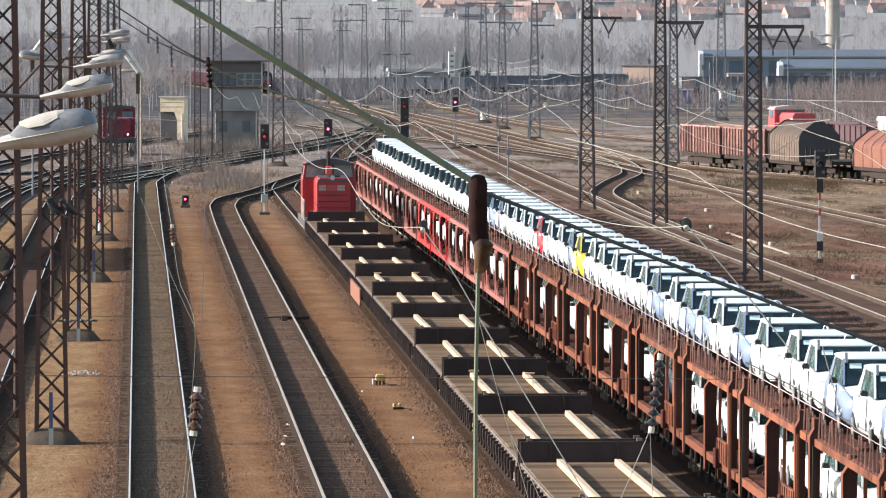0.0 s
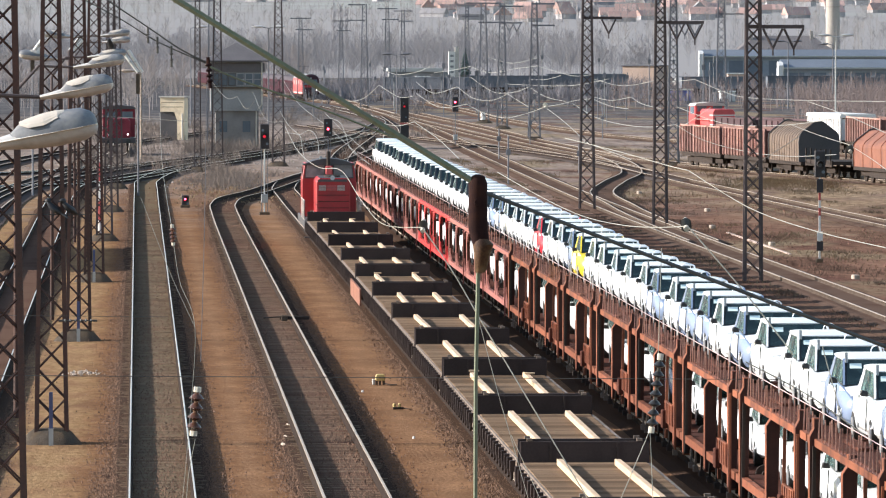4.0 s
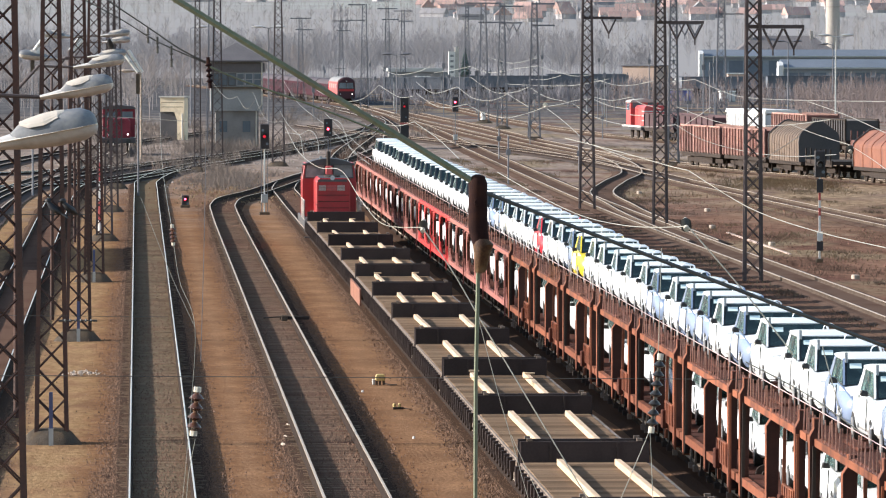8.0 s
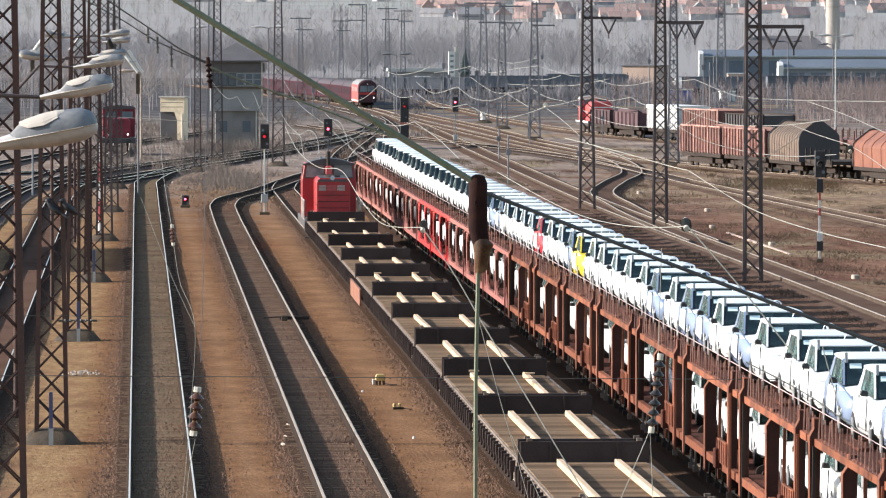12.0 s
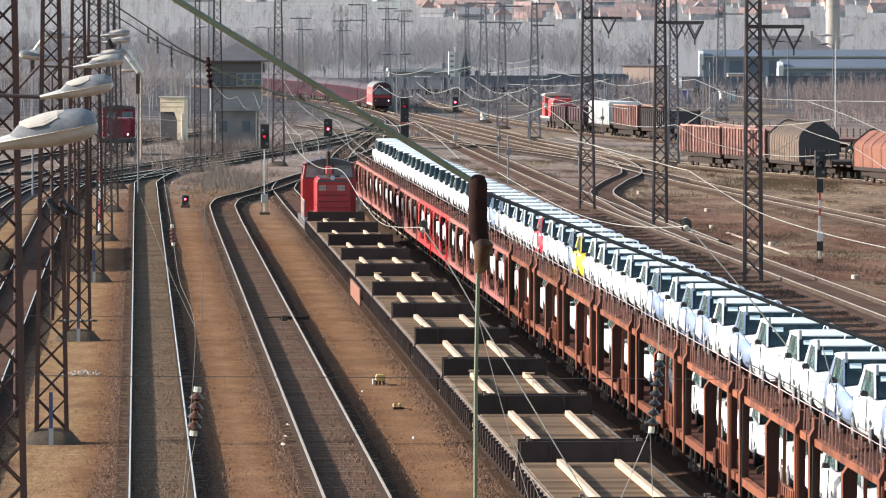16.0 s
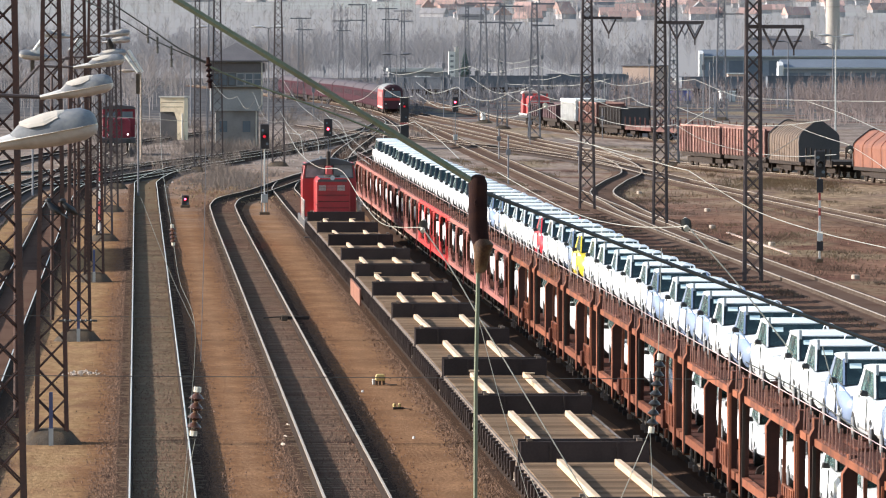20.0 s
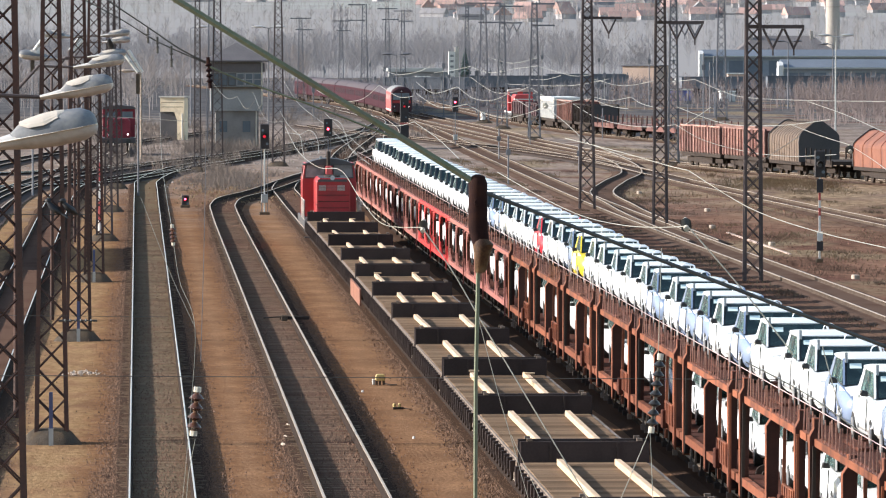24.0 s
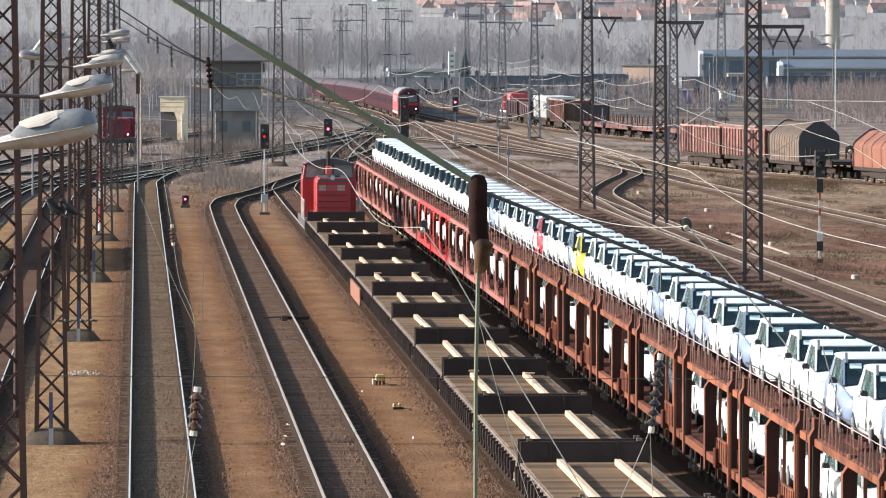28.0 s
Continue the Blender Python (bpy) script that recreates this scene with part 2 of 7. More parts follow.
WAGON_BROWN = mat("wagon_oxide_paint", (0.255, 0.092, 0.05), (0.16, 0.056, 0.034), 1.6, 0.65, vary=0.2, blotch=((0.075, 0.035, 0.028), 0.75, 1.6), spec=0.12)
WAGON_RED = mat("wagon_red_paint", (0.62, 0.045, 0.04), (0.5, 0.035, 0.03), 1.0, 0.5, vary=0.06)
WAGON_FADED = mat("wagon_faded_oxide", (0.35, 0.122, 0.094), (0.25, 0.085, 0.066), 1.2, 0.7, vary=0.12, blotch=((0.17, 0.062, 0.05), 0.4, 1.5))
FOLDED = mat("faded_board_paint", (0.30, 0.15, 0.105), (0.20, 0.095, 0.07), 1.5, 0.9, blotch=((0.12, 0.065, 0.05), 0.6, 1.2), spec=0.1)
WAGON_DARK = mat("wagon_underframe", (0.030, 0.024, 0.021), (0.052, 0.037, 0.031), 2, 0.85, spec=0.2)
RUST_DECK = mat("deck_rust", (0.10, 0.038, 0.026), (0.06, 0.025, 0.019), 2, 0.95, blotch=((0.05, 0.026, 0.022), 0.6, 1.2), spec=0.05)
# Shade on the posts' camera-facing side, painted as dark steel.
POST_SHADE = mat("shaded_post_front", (0.056, 0.025, 0.021), (0.036, 0.018, 0.016), 3, 0.85, blotch=((0.075, 0.03, 0.022), 0.5, 2.5), spec=0.2)
# Stanchions are paler than the wagons, sunlight put into their paint.
STANCHION = mat("stanchion_sunlit_paint", (0.46, 0.25, 0.19), (0.30, 0.14, 0.10), 3, 0.6, vary=0.3)
STEEL_GREY = mat("wagon_grey_rust", (0.24, 0.18, 0.14), (0.135, 0.098, 0.075), 2, 0.8, vary=0.1, blotch=((0.075, 0.048, 0.034), 0.6, 3))
END_DARK = mat("endboard_dark", (0.056, 0.043, 0.041), (0.038, 0.030, 0.029), 1.5, 0.9, vary=0.2, spec=0.08)
PLANK = mat("deck_plank", (0.235, 0.16, 0.105), (0.09, 0.06, 0.040), 1.8, 1.0, bump=0.4, vary=0.3, stretch=(0.25, 5, 4), spec=0.0, grain=1.2, blotch=((0.08, 0.056, 0.04), 0.6, 0.8))
TIMBER = mat("sawn_timber", (0.63, 0.455, 0.30), (0.47, 0.32, 0.195), 2, 0.8, bump=0.2, stretch=(4, 0.4, 4))
CARPAINT = mat("white_car_paint", (0.80, 0.82, 0.83), (0.74, 0.76, 0.78), 1, 0.25)
CARFILM = mat("white_protective_film", (0.84, 0.84, 0.84), (0.74, 0.75, 0.77), 3, 0.5, bump=0.25)
CARBLUE = mat("grey_blue_car_paint", (0.22, 0.28, 0.40), (0.18, 0.23, 0.35), 1, 0.25)
CARNAVY = mat("navy_car_paint", (0.035, 0.045, 0.075), (0.025, 0.03, 0.05), 1, 0.25)
CARYELLOW = mat("yellow_car_paint", (0.85, 0.66, 0.04), (0.78, 0.58, 0.03), 1, 0.3)
CARRED = mat("red_car_paint", (0.7, 0.03, 0.05), (0.6, 0.02, 0.04), 1, 0.3)
# Paler patches paint reflections and the cabin inside on car glass.
CARGLASS = mat("car_glass", (0.010, 0.022, 0.024), (0.006, 0.013, 0.014), 2, 0.05, spec=0.5, blotch=((0.05, 0.085, 0.085), 0.4, 1.6))
CARSIDE = mat("car_side_glass", (0.05, 0.11, 0.112), (0.018, 0.04, 0.042), 1.5, 0.12, spec=0.3, blotch=((0.22, 0.35, 0.34), 0.75, 2.2))
STICKER = mat("window_sticker", (0.80, 0.90, 0.87), (0.70, 0.82, 0.79), 4, 0.6)
BLACK = mat("black_plastic", (0.02, 0.02, 0.022), (0.03, 0.03, 0.03), 4, 0.5)
TYRE = mat("tyre_rubber", (0.025, 0.025, 0.025), (0.035, 0.034, 0.033), 4, 0.85)
CHROME = mat("wheel_alloy", (0.6, 0.6, 0.62), (0.5, 0.5, 0.52), 4, 0.35, metal=0.7)
LIGHTGLASS = mat("headlamp_glass", (0.5, 0.52, 0.54), (0.4, 0.42, 0.44), 4, 0.1)
LOCO_RED = mat("loco_red_paint", (0.37, 0.016, 0.024), (0.30, 0.015, 0.02), 0.8, 0.4, blotch=((0.17, 0.022, 0.026), 0.5, 1.2))
LOCO_OLD = mat("loco_dull_red", (0.22, 0.036, 0.052), (0.16, 0.03, 0.042), 0.8, 0.7, blotch=((0.09, 0.02, 0.026), 0.6, 1.2), spec=0.2)
LOCO_FADED = mat("loco_red_faded", (0.58, 0.085, 0.085), (0.47, 0.06, 0.062), 0.8, 0.5)
COACH_RED = mat("coach_dull_red", (0.062, 0.027, 0.034), (0.046, 0.021, 0.027), 0.5, 0.9, spec=0.05)
MAROON = mat("dark_maroon_paint", (0.085, 0.04, 0.045), (0.055, 0.03, 0.034), 0.8, 0.8, vary=0.2)
COACH_ROOF = mat("dusty_coach_roof", (0.095, 0.078, 0.088), (0.07, 0.058, 0.066), 0.5, 0.85, spec=0.2)
COACH_PANE = mat("dull_coach_pane", (0.045, 0.028, 0.034), (0.03, 0.022, 0.027), 0.5, 0.8, spec=0.1)
# Locomotive front darkened: its shade is painted into the maroon.
NOSE = mat("shaded_maroon_nose", (0.075, 0.03, 0.037), (0.045, 0.024, 0.03), 0.8, 0.7, spec=0.2)
LOCO_GREY = mat("loco_grey_paint", (0.075, 0.068, 0.072), (0.05, 0.046, 0.05), 1, 0.6)
LOCO_WHITE = mat("loco_white_band", (0.75, 0.73, 0.7), (0.66, 0.63, 0.6), 1, 0.5)
LOCO_GLASS = mat("cab_glass", (0.17, 0.22, 0.26), (0.09, 0.12, 0.15), 1, 0.08, spec=0.8)
GRILLE = mat("grille_pale", (0.52, 0.40, 0.38), (0.42, 0.30, 0.29), 3, 0.6)
SIGNAL_BLACK = mat("signal_black", (0.022, 0.02, 0.024), (0.035, 0.03, 0.03), 3, 0.7)
SIGNAL_WHITE = mat("signal_white", (0.72, 0.7, 0.66), (0.6, 0.57, 0.53), 3, 0.6)
SIGNAL_RED = mat("signal_red_band", (0.42, 0.07, 0.065), (0.34, 0.06, 0.055), 3, 0.6)
RED_GLOW = glow("signal_lamp_red", (1.0, 0.03, 0.06), 16.0)
RED_DIM = glow("signal_lamp_dim", (0.7, 0.02, 0.04), 0.5)
# Haze over the far siding lightens and blues this wagon colour.
DARK_WAGON = mat("hazed_slate_wagon", (0.15, 0.16, 0.185), (0.105, 0.112, 0.13), 0.6, 0.9, vary=0.2, spec=0.2)
RUBBLE = mat("pale_rubble", (0.27, 0.23, 0.20), (0.13, 0.11, 0.095), 1.0, 0.95, vary=0.45, island=True)
CRUMB = mat("red_brown_lumps", (0.23, 0.125, 0.092), (0.09, 0.047, 0.036), 1.5, 1.0, spec=0.0, vary=0.5, island=True)
STONE = mat("ballast_stones", (0.215, 0.135, 0.095), (0.06, 0.036, 0.027), 2.5, 1.0, fine=40, spec=0.0, grain=1.2)
WHITE_GLOW = glow("headlamp_lit", (1.0, 0.86, 0.8), 2.5)
GONDOLA = mat("gondola_rust", (0.17, 0.068, 0.056), (0.095, 0.042, 0.036), 0.6, 0.85, vary=0.2, blotch=((0.19, 0.125, 0.10), 0.6, 0.8))
GONDOLA_RIB = mat("gondola_rib", (0.38, 0.215, 0.175), (0.18, 0.088, 0.072), 0.8, 0.85, vary=0.5, blotch=((0.10, 0.055, 0.046), 0.6, 1.1))
HOOD_BROWN = mat("hood_brown_ribbed", (0.165, 0.115, 0.084), (0.11, 0.078, 0.06), 0.7, 0.8, blotch=((0.09, 0.066, 0.055), 0.6, 1))
HOOD_END = mat("hood_end_dark", (0.042, 0.04, 0.044), (0.06, 0.055, 0.058), 0.8, 0.7)
ORANGE_RUST = mat("orange_wagon_paint", (0.225, 0.085, 0.05), (0.15, 0.056, 0.036), 0.8, 0.8, blotch=((0.11, 0.05, 0.04), 0.6, 0.8))
WAGON_WHITE = mat("wagon_white_sides", (0.60, 0.62, 0.63), (0.46, 0.48, 0.5), 0.8, 0.6)
WEEDS = mat("withered_weeds", (0.17, 0.118, 0.085), (0.09, 0.064, 0.047), 0.6, 1.0, spec=0.0)
GRASS = mat("dry_grass", (0.34, 0.245, 0.15), (0.19, 0.13, 0.08), 0.5, 1.0, spec=0.0)
# SHRUB and the barks below: haze paled into the base colour.
SHRUB = mat("dry_brush", (0.235, 0.22, 0.23), (0.17, 0.16, 0.172), 0.6, 1.0, spec=0.0)
SCRUB = mat("brown_scrub_twigs", (0.21, 0.172, 0.15), (0.13, 0.107, 0.095), 0.6, 1.0, spec=0.0)
BARK_BROWN = mat("brown_bare_branches", (0.275, 0.245, 0.24), (0.20, 0.178, 0.175), 0.2, 1.0, spec=0.0)
BARK_FAR = mat("blue_grey_woods", (0.27, 0.252, 0.245), (0.195, 0.182, 0.18), 0.05, 1.0)
BARK = mat("bare_branches", (0.26, 0.25, 0.265), (0.19, 0.182, 0.195), 0.2, 0.95, vary=0.15)
BIRCH = mat("thicket_bark", (0.255, 0.205, 0.195), (0.17, 0.138, 0.134), 0.6, 1.0, spec=0.0)
ROOF_SLATE = mat("dark_slate_roof", (0.105, 0.096, 0.10), (0.14, 0.128, 0.13), 0.6, 0.95, spec=0.1)
# WALL_DULL and WALL_GREY: haze of the signal box lifted into the grey.
WALL_DULL = mat("stained_grey_render", (0.205, 0.195, 0.19), (0.145, 0.138, 0.135), 0.8, 0.95, blotch=((0.11, 0.10, 0.095), 0.7, 0.7))
WALL_GREY = mat("grey_render", (0.27, 0.268, 0.268), (0.20, 0.198, 0.20), 0.5, 0.95, blotch=((0.15, 0.145, 0.14), 0.6, 0.4))
WALL_OCHRE = mat("cream_render", (0.80, 0.68, 0.50), (0.62, 0.50, 0.35), 0.8, 0.9, blotch=((0.40, 0.31, 0.22), 0.5, 1.2))
HALL = mat("hall_cladding", (0.285, 0.31, 0.345), (0.225, 0.25, 0.285), 0.15, 0.9, spec=0.2)
HALL_ROOF = mat("hall_roof_sheet", (0.165, 0.185, 0.22), (0.13, 0.15, 0.18), 0.1, 0.95, spec=0.1)
WALL_WHITE = mat("white_render", (0.60, 0.585, 0.57), (0.5, 0.485, 0.47), 0.3, 0.9, vary=0.2)
HOUSE_WALL = mat("pale_house_render", (0.40, 0.38, 0.385), (0.30, 0.29, 0.30), 0.3, 0.9, vary=0.2)
# Pale tone and patches paint reflections on the cab panes.
CAB_GLASS = mat("cab_pane_reflections", (0.19, 0.185, 0.195), (0.10, 0.10, 0.11), 1.2, 0.25, blotch=((0.36, 0.34, 0.34), 0.7, 0.9))
# Town tiles are paled, distance haze put into the red.
TILE_ROOF = mat("hazed_red_tile", (0.46, 0.29, 0.245), (0.35, 0.235, 0.21), 0.2, 0.9, vary=0.25)
ROOF_DULL = mat("dull_brown_roof", (0.185, 0.165, 0.162), (0.14, 0.126, 0.128), 0.2, 0.95, spec=0.1)
# Lighter than slate, with haze in the colour.
ROOF_FAR = mat("hazed_grey_roof", (0.25, 0.235, 0.235), (0.20, 0.19, 0.195), 0.2, 0.95, vary=0.2)
BRICK_DARK = mat("dark_brick_wall", (0.17, 0.135, 0.125), (0.12, 0.098, 0.092), 0.6, 0.95, blotch=((0.08, 0.07, 0.066), 0.6, 0.8))
BRICK_ORANGE = mat("orange_brick_wall", (0.52, 0.385, 0.31), (0.43, 0.31, 0.25), 0.3, 0.9)
CHIMNEY = mat("chimney_brick", (0.38, 0.34, 0.30), (0.31, 0.275, 0.245), 0.1, 0.9)
PANE = mat("window_pane", (0.10, 0.13, 0.16), (0.07, 0.09, 0.11), 1, 0.1)
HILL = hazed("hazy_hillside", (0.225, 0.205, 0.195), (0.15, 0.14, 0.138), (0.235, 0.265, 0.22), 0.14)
FEATHER = mat("black_feathers", (0.012, 0.012, 0.014), (0.02, 0.02, 0.022), 8, 0.6)


# ---- shape tools ----
class Shape:
    """Collects vertices and faces for one mesh."""

    def __init__(self):
        self.v, self.f = [], []

    def box(self, x0, x1, y0, y1, z0, z1):
        i = len(self.v)
        self.v += [(x, y, z) for z in (z0, z1) for y in (y0, y1) for x in (x0, x1)]
        self.f += [tuple(i + k for k in q) for q in ((0, 2, 3, 1), (4, 5, 7, 6), (0, 1, 5, 4), (2, 6, 7, 3), (0, 4, 6, 2), (1, 3, 7, 5))]
        return self

    def beam(self, p, q, w, h=None):
        """A square bar from p to q."""
        p, q, h = Vector(p), Vector(q), h or w
        d = (q - p).normalized()
        a = d.cross(Vector((0, 0, 1)) if abs(d.z) < 0.99 else Vector((0, 1, 0))).normalized()
        b = a.cross(d)
        i = len(self.v)
        self.v += [tuple(e + a * s * w / 2 + b * t * h / 2) for e in (p, q) for s, t in ((-1, -1), (1, -1), (1, 1), (-1, 1))]
        self.f += [tuple(i + k for k in c) for c in ((3, 2, 1, 0), (4, 5, 6, 7), (0, 1, 5, 4), (1, 2, 6, 5), (2, 3, 7, 6), (3, 0, 4, 7))]
        return self

    def tube(self, pts, r, n=6, cap=True):
        """A round bar along points; r is one radius or one a point."""
        pts = [Vector(p) for p in pts]
        rs = r if isinstance(r, (list, tuple)) else [r] * len(pts)
        i0 = len(self.v)
        for k, p in enumerate(pts):
            d = (pts[min(k + 1, len(pts) - 1)] - pts[max(k - 1, 0)]).normalized()
            a = d.cross(Vector((0, 0, 1)) if abs(d.z) < 0.95 else Vector((0, 1, 0))).normalized()
            b = a.cross(d)
            for j in range(n):
                t = 2 * math.pi * j / n
                self.v.append(tuple(p + (a * math.cos(t) + b * math.sin(t)) * rs[k]))
        for k in range(len(pts) - 1):
            for j in range(n):
                a, b = i0 + k * n + j, i0 + k * n + (j + 1) % n
                self.f.append((a, b, b + n, a + n))
        if cap:
            self.f.append(tuple(i0 + j for j in range(n)))
            self.f.append(tuple(i0 + (len(pts) - 1) * n + j for j in reversed(range(n))))
        return self

    def loft(self, loops, cap=True):
        """Skins between loops of equally many points."""
        i0, n = len(self.v), len(loops[0])
        for lp in loops:
            self.v += [tuple(p) for p in lp]
        for k in range(len(loops) - 1):
            for j in range(n):
                a, b = i0 + k * n + j, i0 + k * n + (j + 1) % n
                self.f.append((a, b, b + n, a + n))
        if cap:
            self.f.append(tuple(i0 + j for j in reversed(range(n))))
            self.f.append(tuple(i0 + (len(loops) - 1) * n + j for j in range(n)))
        return self

    def prism(self, profile, axis, a, b):
        """A flat outline drawn out from a to b along axis x, y or z."""
        def at(p, c):
            return {"x": (c, p[0], p[1]), "y": (p[0], c, p[1]), "z": (p[0], p[1], c)}[axis]
        return self.loft([[at(p, a) for p in profile], [at(p, b) for p in profile]])

    def disc(self, c, axis, r, w, n=14):
        c, d = Vector(c), Vector({"x": (1, 0, 0), "y": (0, 1, 0), "z": (0, 0, 1)}[axis])
        return self.tube([c - d * w / 2, c + d * w / 2], r, n)

    def mesh(self, name, material, bevel=0.0, smooth=False):
        me = bpy.data.meshes.new(name)
        me.from_pydata(self.v, [], self.f)
        bm = bmesh.new()
        bm.from_mesh(me)
        bmesh.ops.recalc_face_normals(bm, faces=bm.faces)
        if bevel:
            bmesh.ops.bevel(bm, geom=[e for e in bm.edges if len(e.link_faces) == 2 and e.calc_face_angle() > 0.5], offset=bevel, segments=1, affect="EDGES", clamp_overlap=True)
        if smooth:
            for f in bm.faces:
                f.smooth = True
            for e in bm.edges:
                e.smooth = len(e.link_faces) < 2 or e.calc_face_angle() < 0.7
        bm.to_mesh(me)
        bm.free()
        me.materials.append(material)
        return me


def part(name, shape, material, parent=None, label="", m=None, bevel=0.0, smooth=False):
    """One mesh object, under a thing or part where one is given. shape: a Shape or a ready mesh."""
    me = shape.mesh(name, material, bevel, smooth) if isinstance(shape, Shape) else shape
    ob = new(name, me)
    if parent:
        ob.parent = parent
    if m is not None:
        ob.matrix_basis = m
    return tagged(ob, label)


def thing(name, label, category, m=None, group="", kind=""):
    ob = tagged(new(name), label, category, group, kind)
    ob.empty_display_size = 0.2
    if m is not None:
        ob.matrix_basis = m
    return ob


def smooth_path(pts, step=4.0):
    """Points every few metres along a smooth curve through pts."""
    pts = [Vector(p) for p in pts]
    out = []
    for k in range(len(pts) - 1):
        p0, p1, p2, p3 = pts[max(k - 1, 0)], pts[k], pts[k + 1], pts[min(k + 2, len(pts) - 1)]
        n = max(1, int((p2 - p1).length / step))
        for j in range(n):
            t = j / n
            out.append(0.5 * ((2 * p1) + (p2 - p0) * t + (2 * p0 - 5 * p1 + 4 * p2 - p3) * t * t + (3 * p1 - p0 - 3 * p2 + p3) * t ** 3))
    out.append(pts[-1])
    return out


def ribbon(path, xs, zs):
    """A strip with a cross section (across, up) swept along a plan path."""
    loops = []
    for k, p in enumerate(path):
        d = (path[min(k + 1, len(path) - 1)] - path[max(k - 1, 0)]).normalized()
        s = Vector((d.y, -d.x))
        loops.append([(p.x + s.x * a, p.y + s.y * a, z) for a, z in zip(xs, zs)])
    return loops


# ---- ground ----
g = Shape()
xs = [-4000, -1500, -400, -100, -40] + [x * 4 - 20 for x in range(0, 26)] + [130, 250, 500, 1500, 4000]
ys = [-400, -100, 0, 50, 90] + [96 + 8 * k for k in range(0, 110)] + [1000, 1100, 1300, 1600, 2200, 3200, 4900]
for y in ys:
    for x in xs:
        g.v.append((x, y, 0.05 * noise.noise((x * 0.11, y * 0.05, 0)) - 0.02))
nx = len(xs)
g.f = [(j * nx + i, j * nx + i + 1, (j + 1) * nx + i + 1, (j + 1) * nx + i) for j in range(len(ys) - 1) for i in range(nx - 1)]
tagged(part("ground", g, SAND, smooth=True), "bare sandy brown railway yard ground", "ground", kind="structure")


# ---- tracks ----
GAUGE = 0.7525


LAID = []


def track(name, pts, shiny, label, sleepers=(0, 0), near=False, bed=None, lift=0.0, fill=None):
    """Ballast bed with a ragged shoulder, two rails with worn heads, sleepers over a stretch. Crossing beds lie a hair above one another."""
    z = 0.005 * len(LAID)
    LAID.append(name)
    path = smooth_path([(x, y) for x, y in pts])
    loops = []
    fine = smooth_path([(x, y) for x, y in pts], 1.2 if near else 4.0)
    for k, q in enumerate(fine):
        d = (fine[min(k + 1, len(fine) - 1)] - fine[max(k - 1, 0)]).normalized()
        s = Vector((d.y, -d.x))
        l, r = ((1.28 if near else 1.52) + 0.10 * noise.noise((q.x + w, q.y * 0.12, w)) + 0.07 * noise.noise((q.x + w, q.y * 0.6, w)) for w in (3, 9))
        loops.append([(q.x + s.x * o, q.y + s.y * o, h + z) for o, h in ((-l, -0.05), (-1.08, 0.02), (1.08, 0.02), (r, -0.05))])
    ob = part(name, Shape().loft(loops, cap=False), bed or BALLAST)
    tagged(ob, label, "railway track", kind="structure")
    if near:
        part("track_gravel", Shape().loft(ribbon(path, (-0.74, -0.68, 0.68, 0.74), (0.015 + z, 0.026 + z, 0.026 + z, 0.015 + z)), cap=False), fill or BALLAST_IN, ob)
    for s in (-1, 1):
        c = s * GAUGE
        part("rail", Shape().loft(ribbon(path, (c - 0.07, c - 0.02, c - 0.035, c + 0.035, c + 0.02, c + 0.07), (0.02 + z, 0.06 + z + lift, 0.172 + z + lift, 0.172 + z + lift, 0.06 + z + lift, 0.02 + z))), RAIL_SUNLIT if bed is BALLAST_FAR else RAIL, ob)
        part("rail_head", Shape().loft(ribbon(path, (c - 0.020, c - 0.017, c + 0.017, c + 0.020) if shiny else (c - 0.034, c - 0.03, c + 0.03, c + 0.034) if near else (c - 0.046, c - 0.042, c + 0.042, c + 0.046), (0.172 + z + lift, 0.185 + z + lift, 0.185 + z + lift, 0.172 + z + lift))), RAILTOP if shiny else RAILTOP_DULL, ob)
    if sleepers[1]:
        s, acc, rnd = Shape(), 0.0, random.Random(len(LAID))
        for a, b in zip(path, path[1:]):
            d = b - a
            while acc < d.length:
                p = a + d * (acc / d.length)
                if sleepers[0] < p.y < sleepers[1]:
                    n = d.normalized()
                    e = Vector((n.y, -n.x))
                    i, j, up = rnd.uniform(0.80, 1.12), rnd.uniform(0.80, 1.12), z - rnd.uniform(0.012, 0.026)
                    s.beam((p.x - e.x * i, p.y - e.y * i, up), (p.x + e.x * j, p.y + e.y * j, up), rnd.uniform(0.17, 0.24), 0.1)
                acc += 0.62
            acc -= d.length
        tagged(part("sleepers", s, SLEEPER, ob, "row of weathered sleepers sunk in gravel"), kind="stuff")
    return ob


track("track_1", [(0.56, 26.7), (0.56, 266.7), (0.56, 440.1), (0.75, 474.8), (2.4, 508.1), (4.7, 532.1), (12.7, 589.5), (22.4, 676.2), (26, 746.9)], True, "straight main track with bright worn rails", near=True, lift=0.09, fill=BALLAST_PALE, sleepers=(100, 400.1))
track("track_2", [(4.99, 26.7), (4.99, 266.7), (5.03, 386.8), (5.3, 413.4), (6.1, 428.1), (8.0, 444.1), (11.4, 482.8), (16, 530.8), (24, 626.8)], False, "yard track with brown rusty rails curving off", near=True, lift=0.09, sleepers=(100, 400.1))
track("track_3", [(9.72, 26.7), (9.72, 266.7), (9.72, 426.8), (10.0, 460.1), (11.8, 490.8), (16.5, 536.1)], False, "yard track under the empty flat wagons", near=True)
track("track_4", [(14.55, 26.7), (14.55, 266.7), (14.55, 440.1), (15.0, 506.8), (18, 586.8), (24, 693.5)], False, "yard track under the car carrier train")
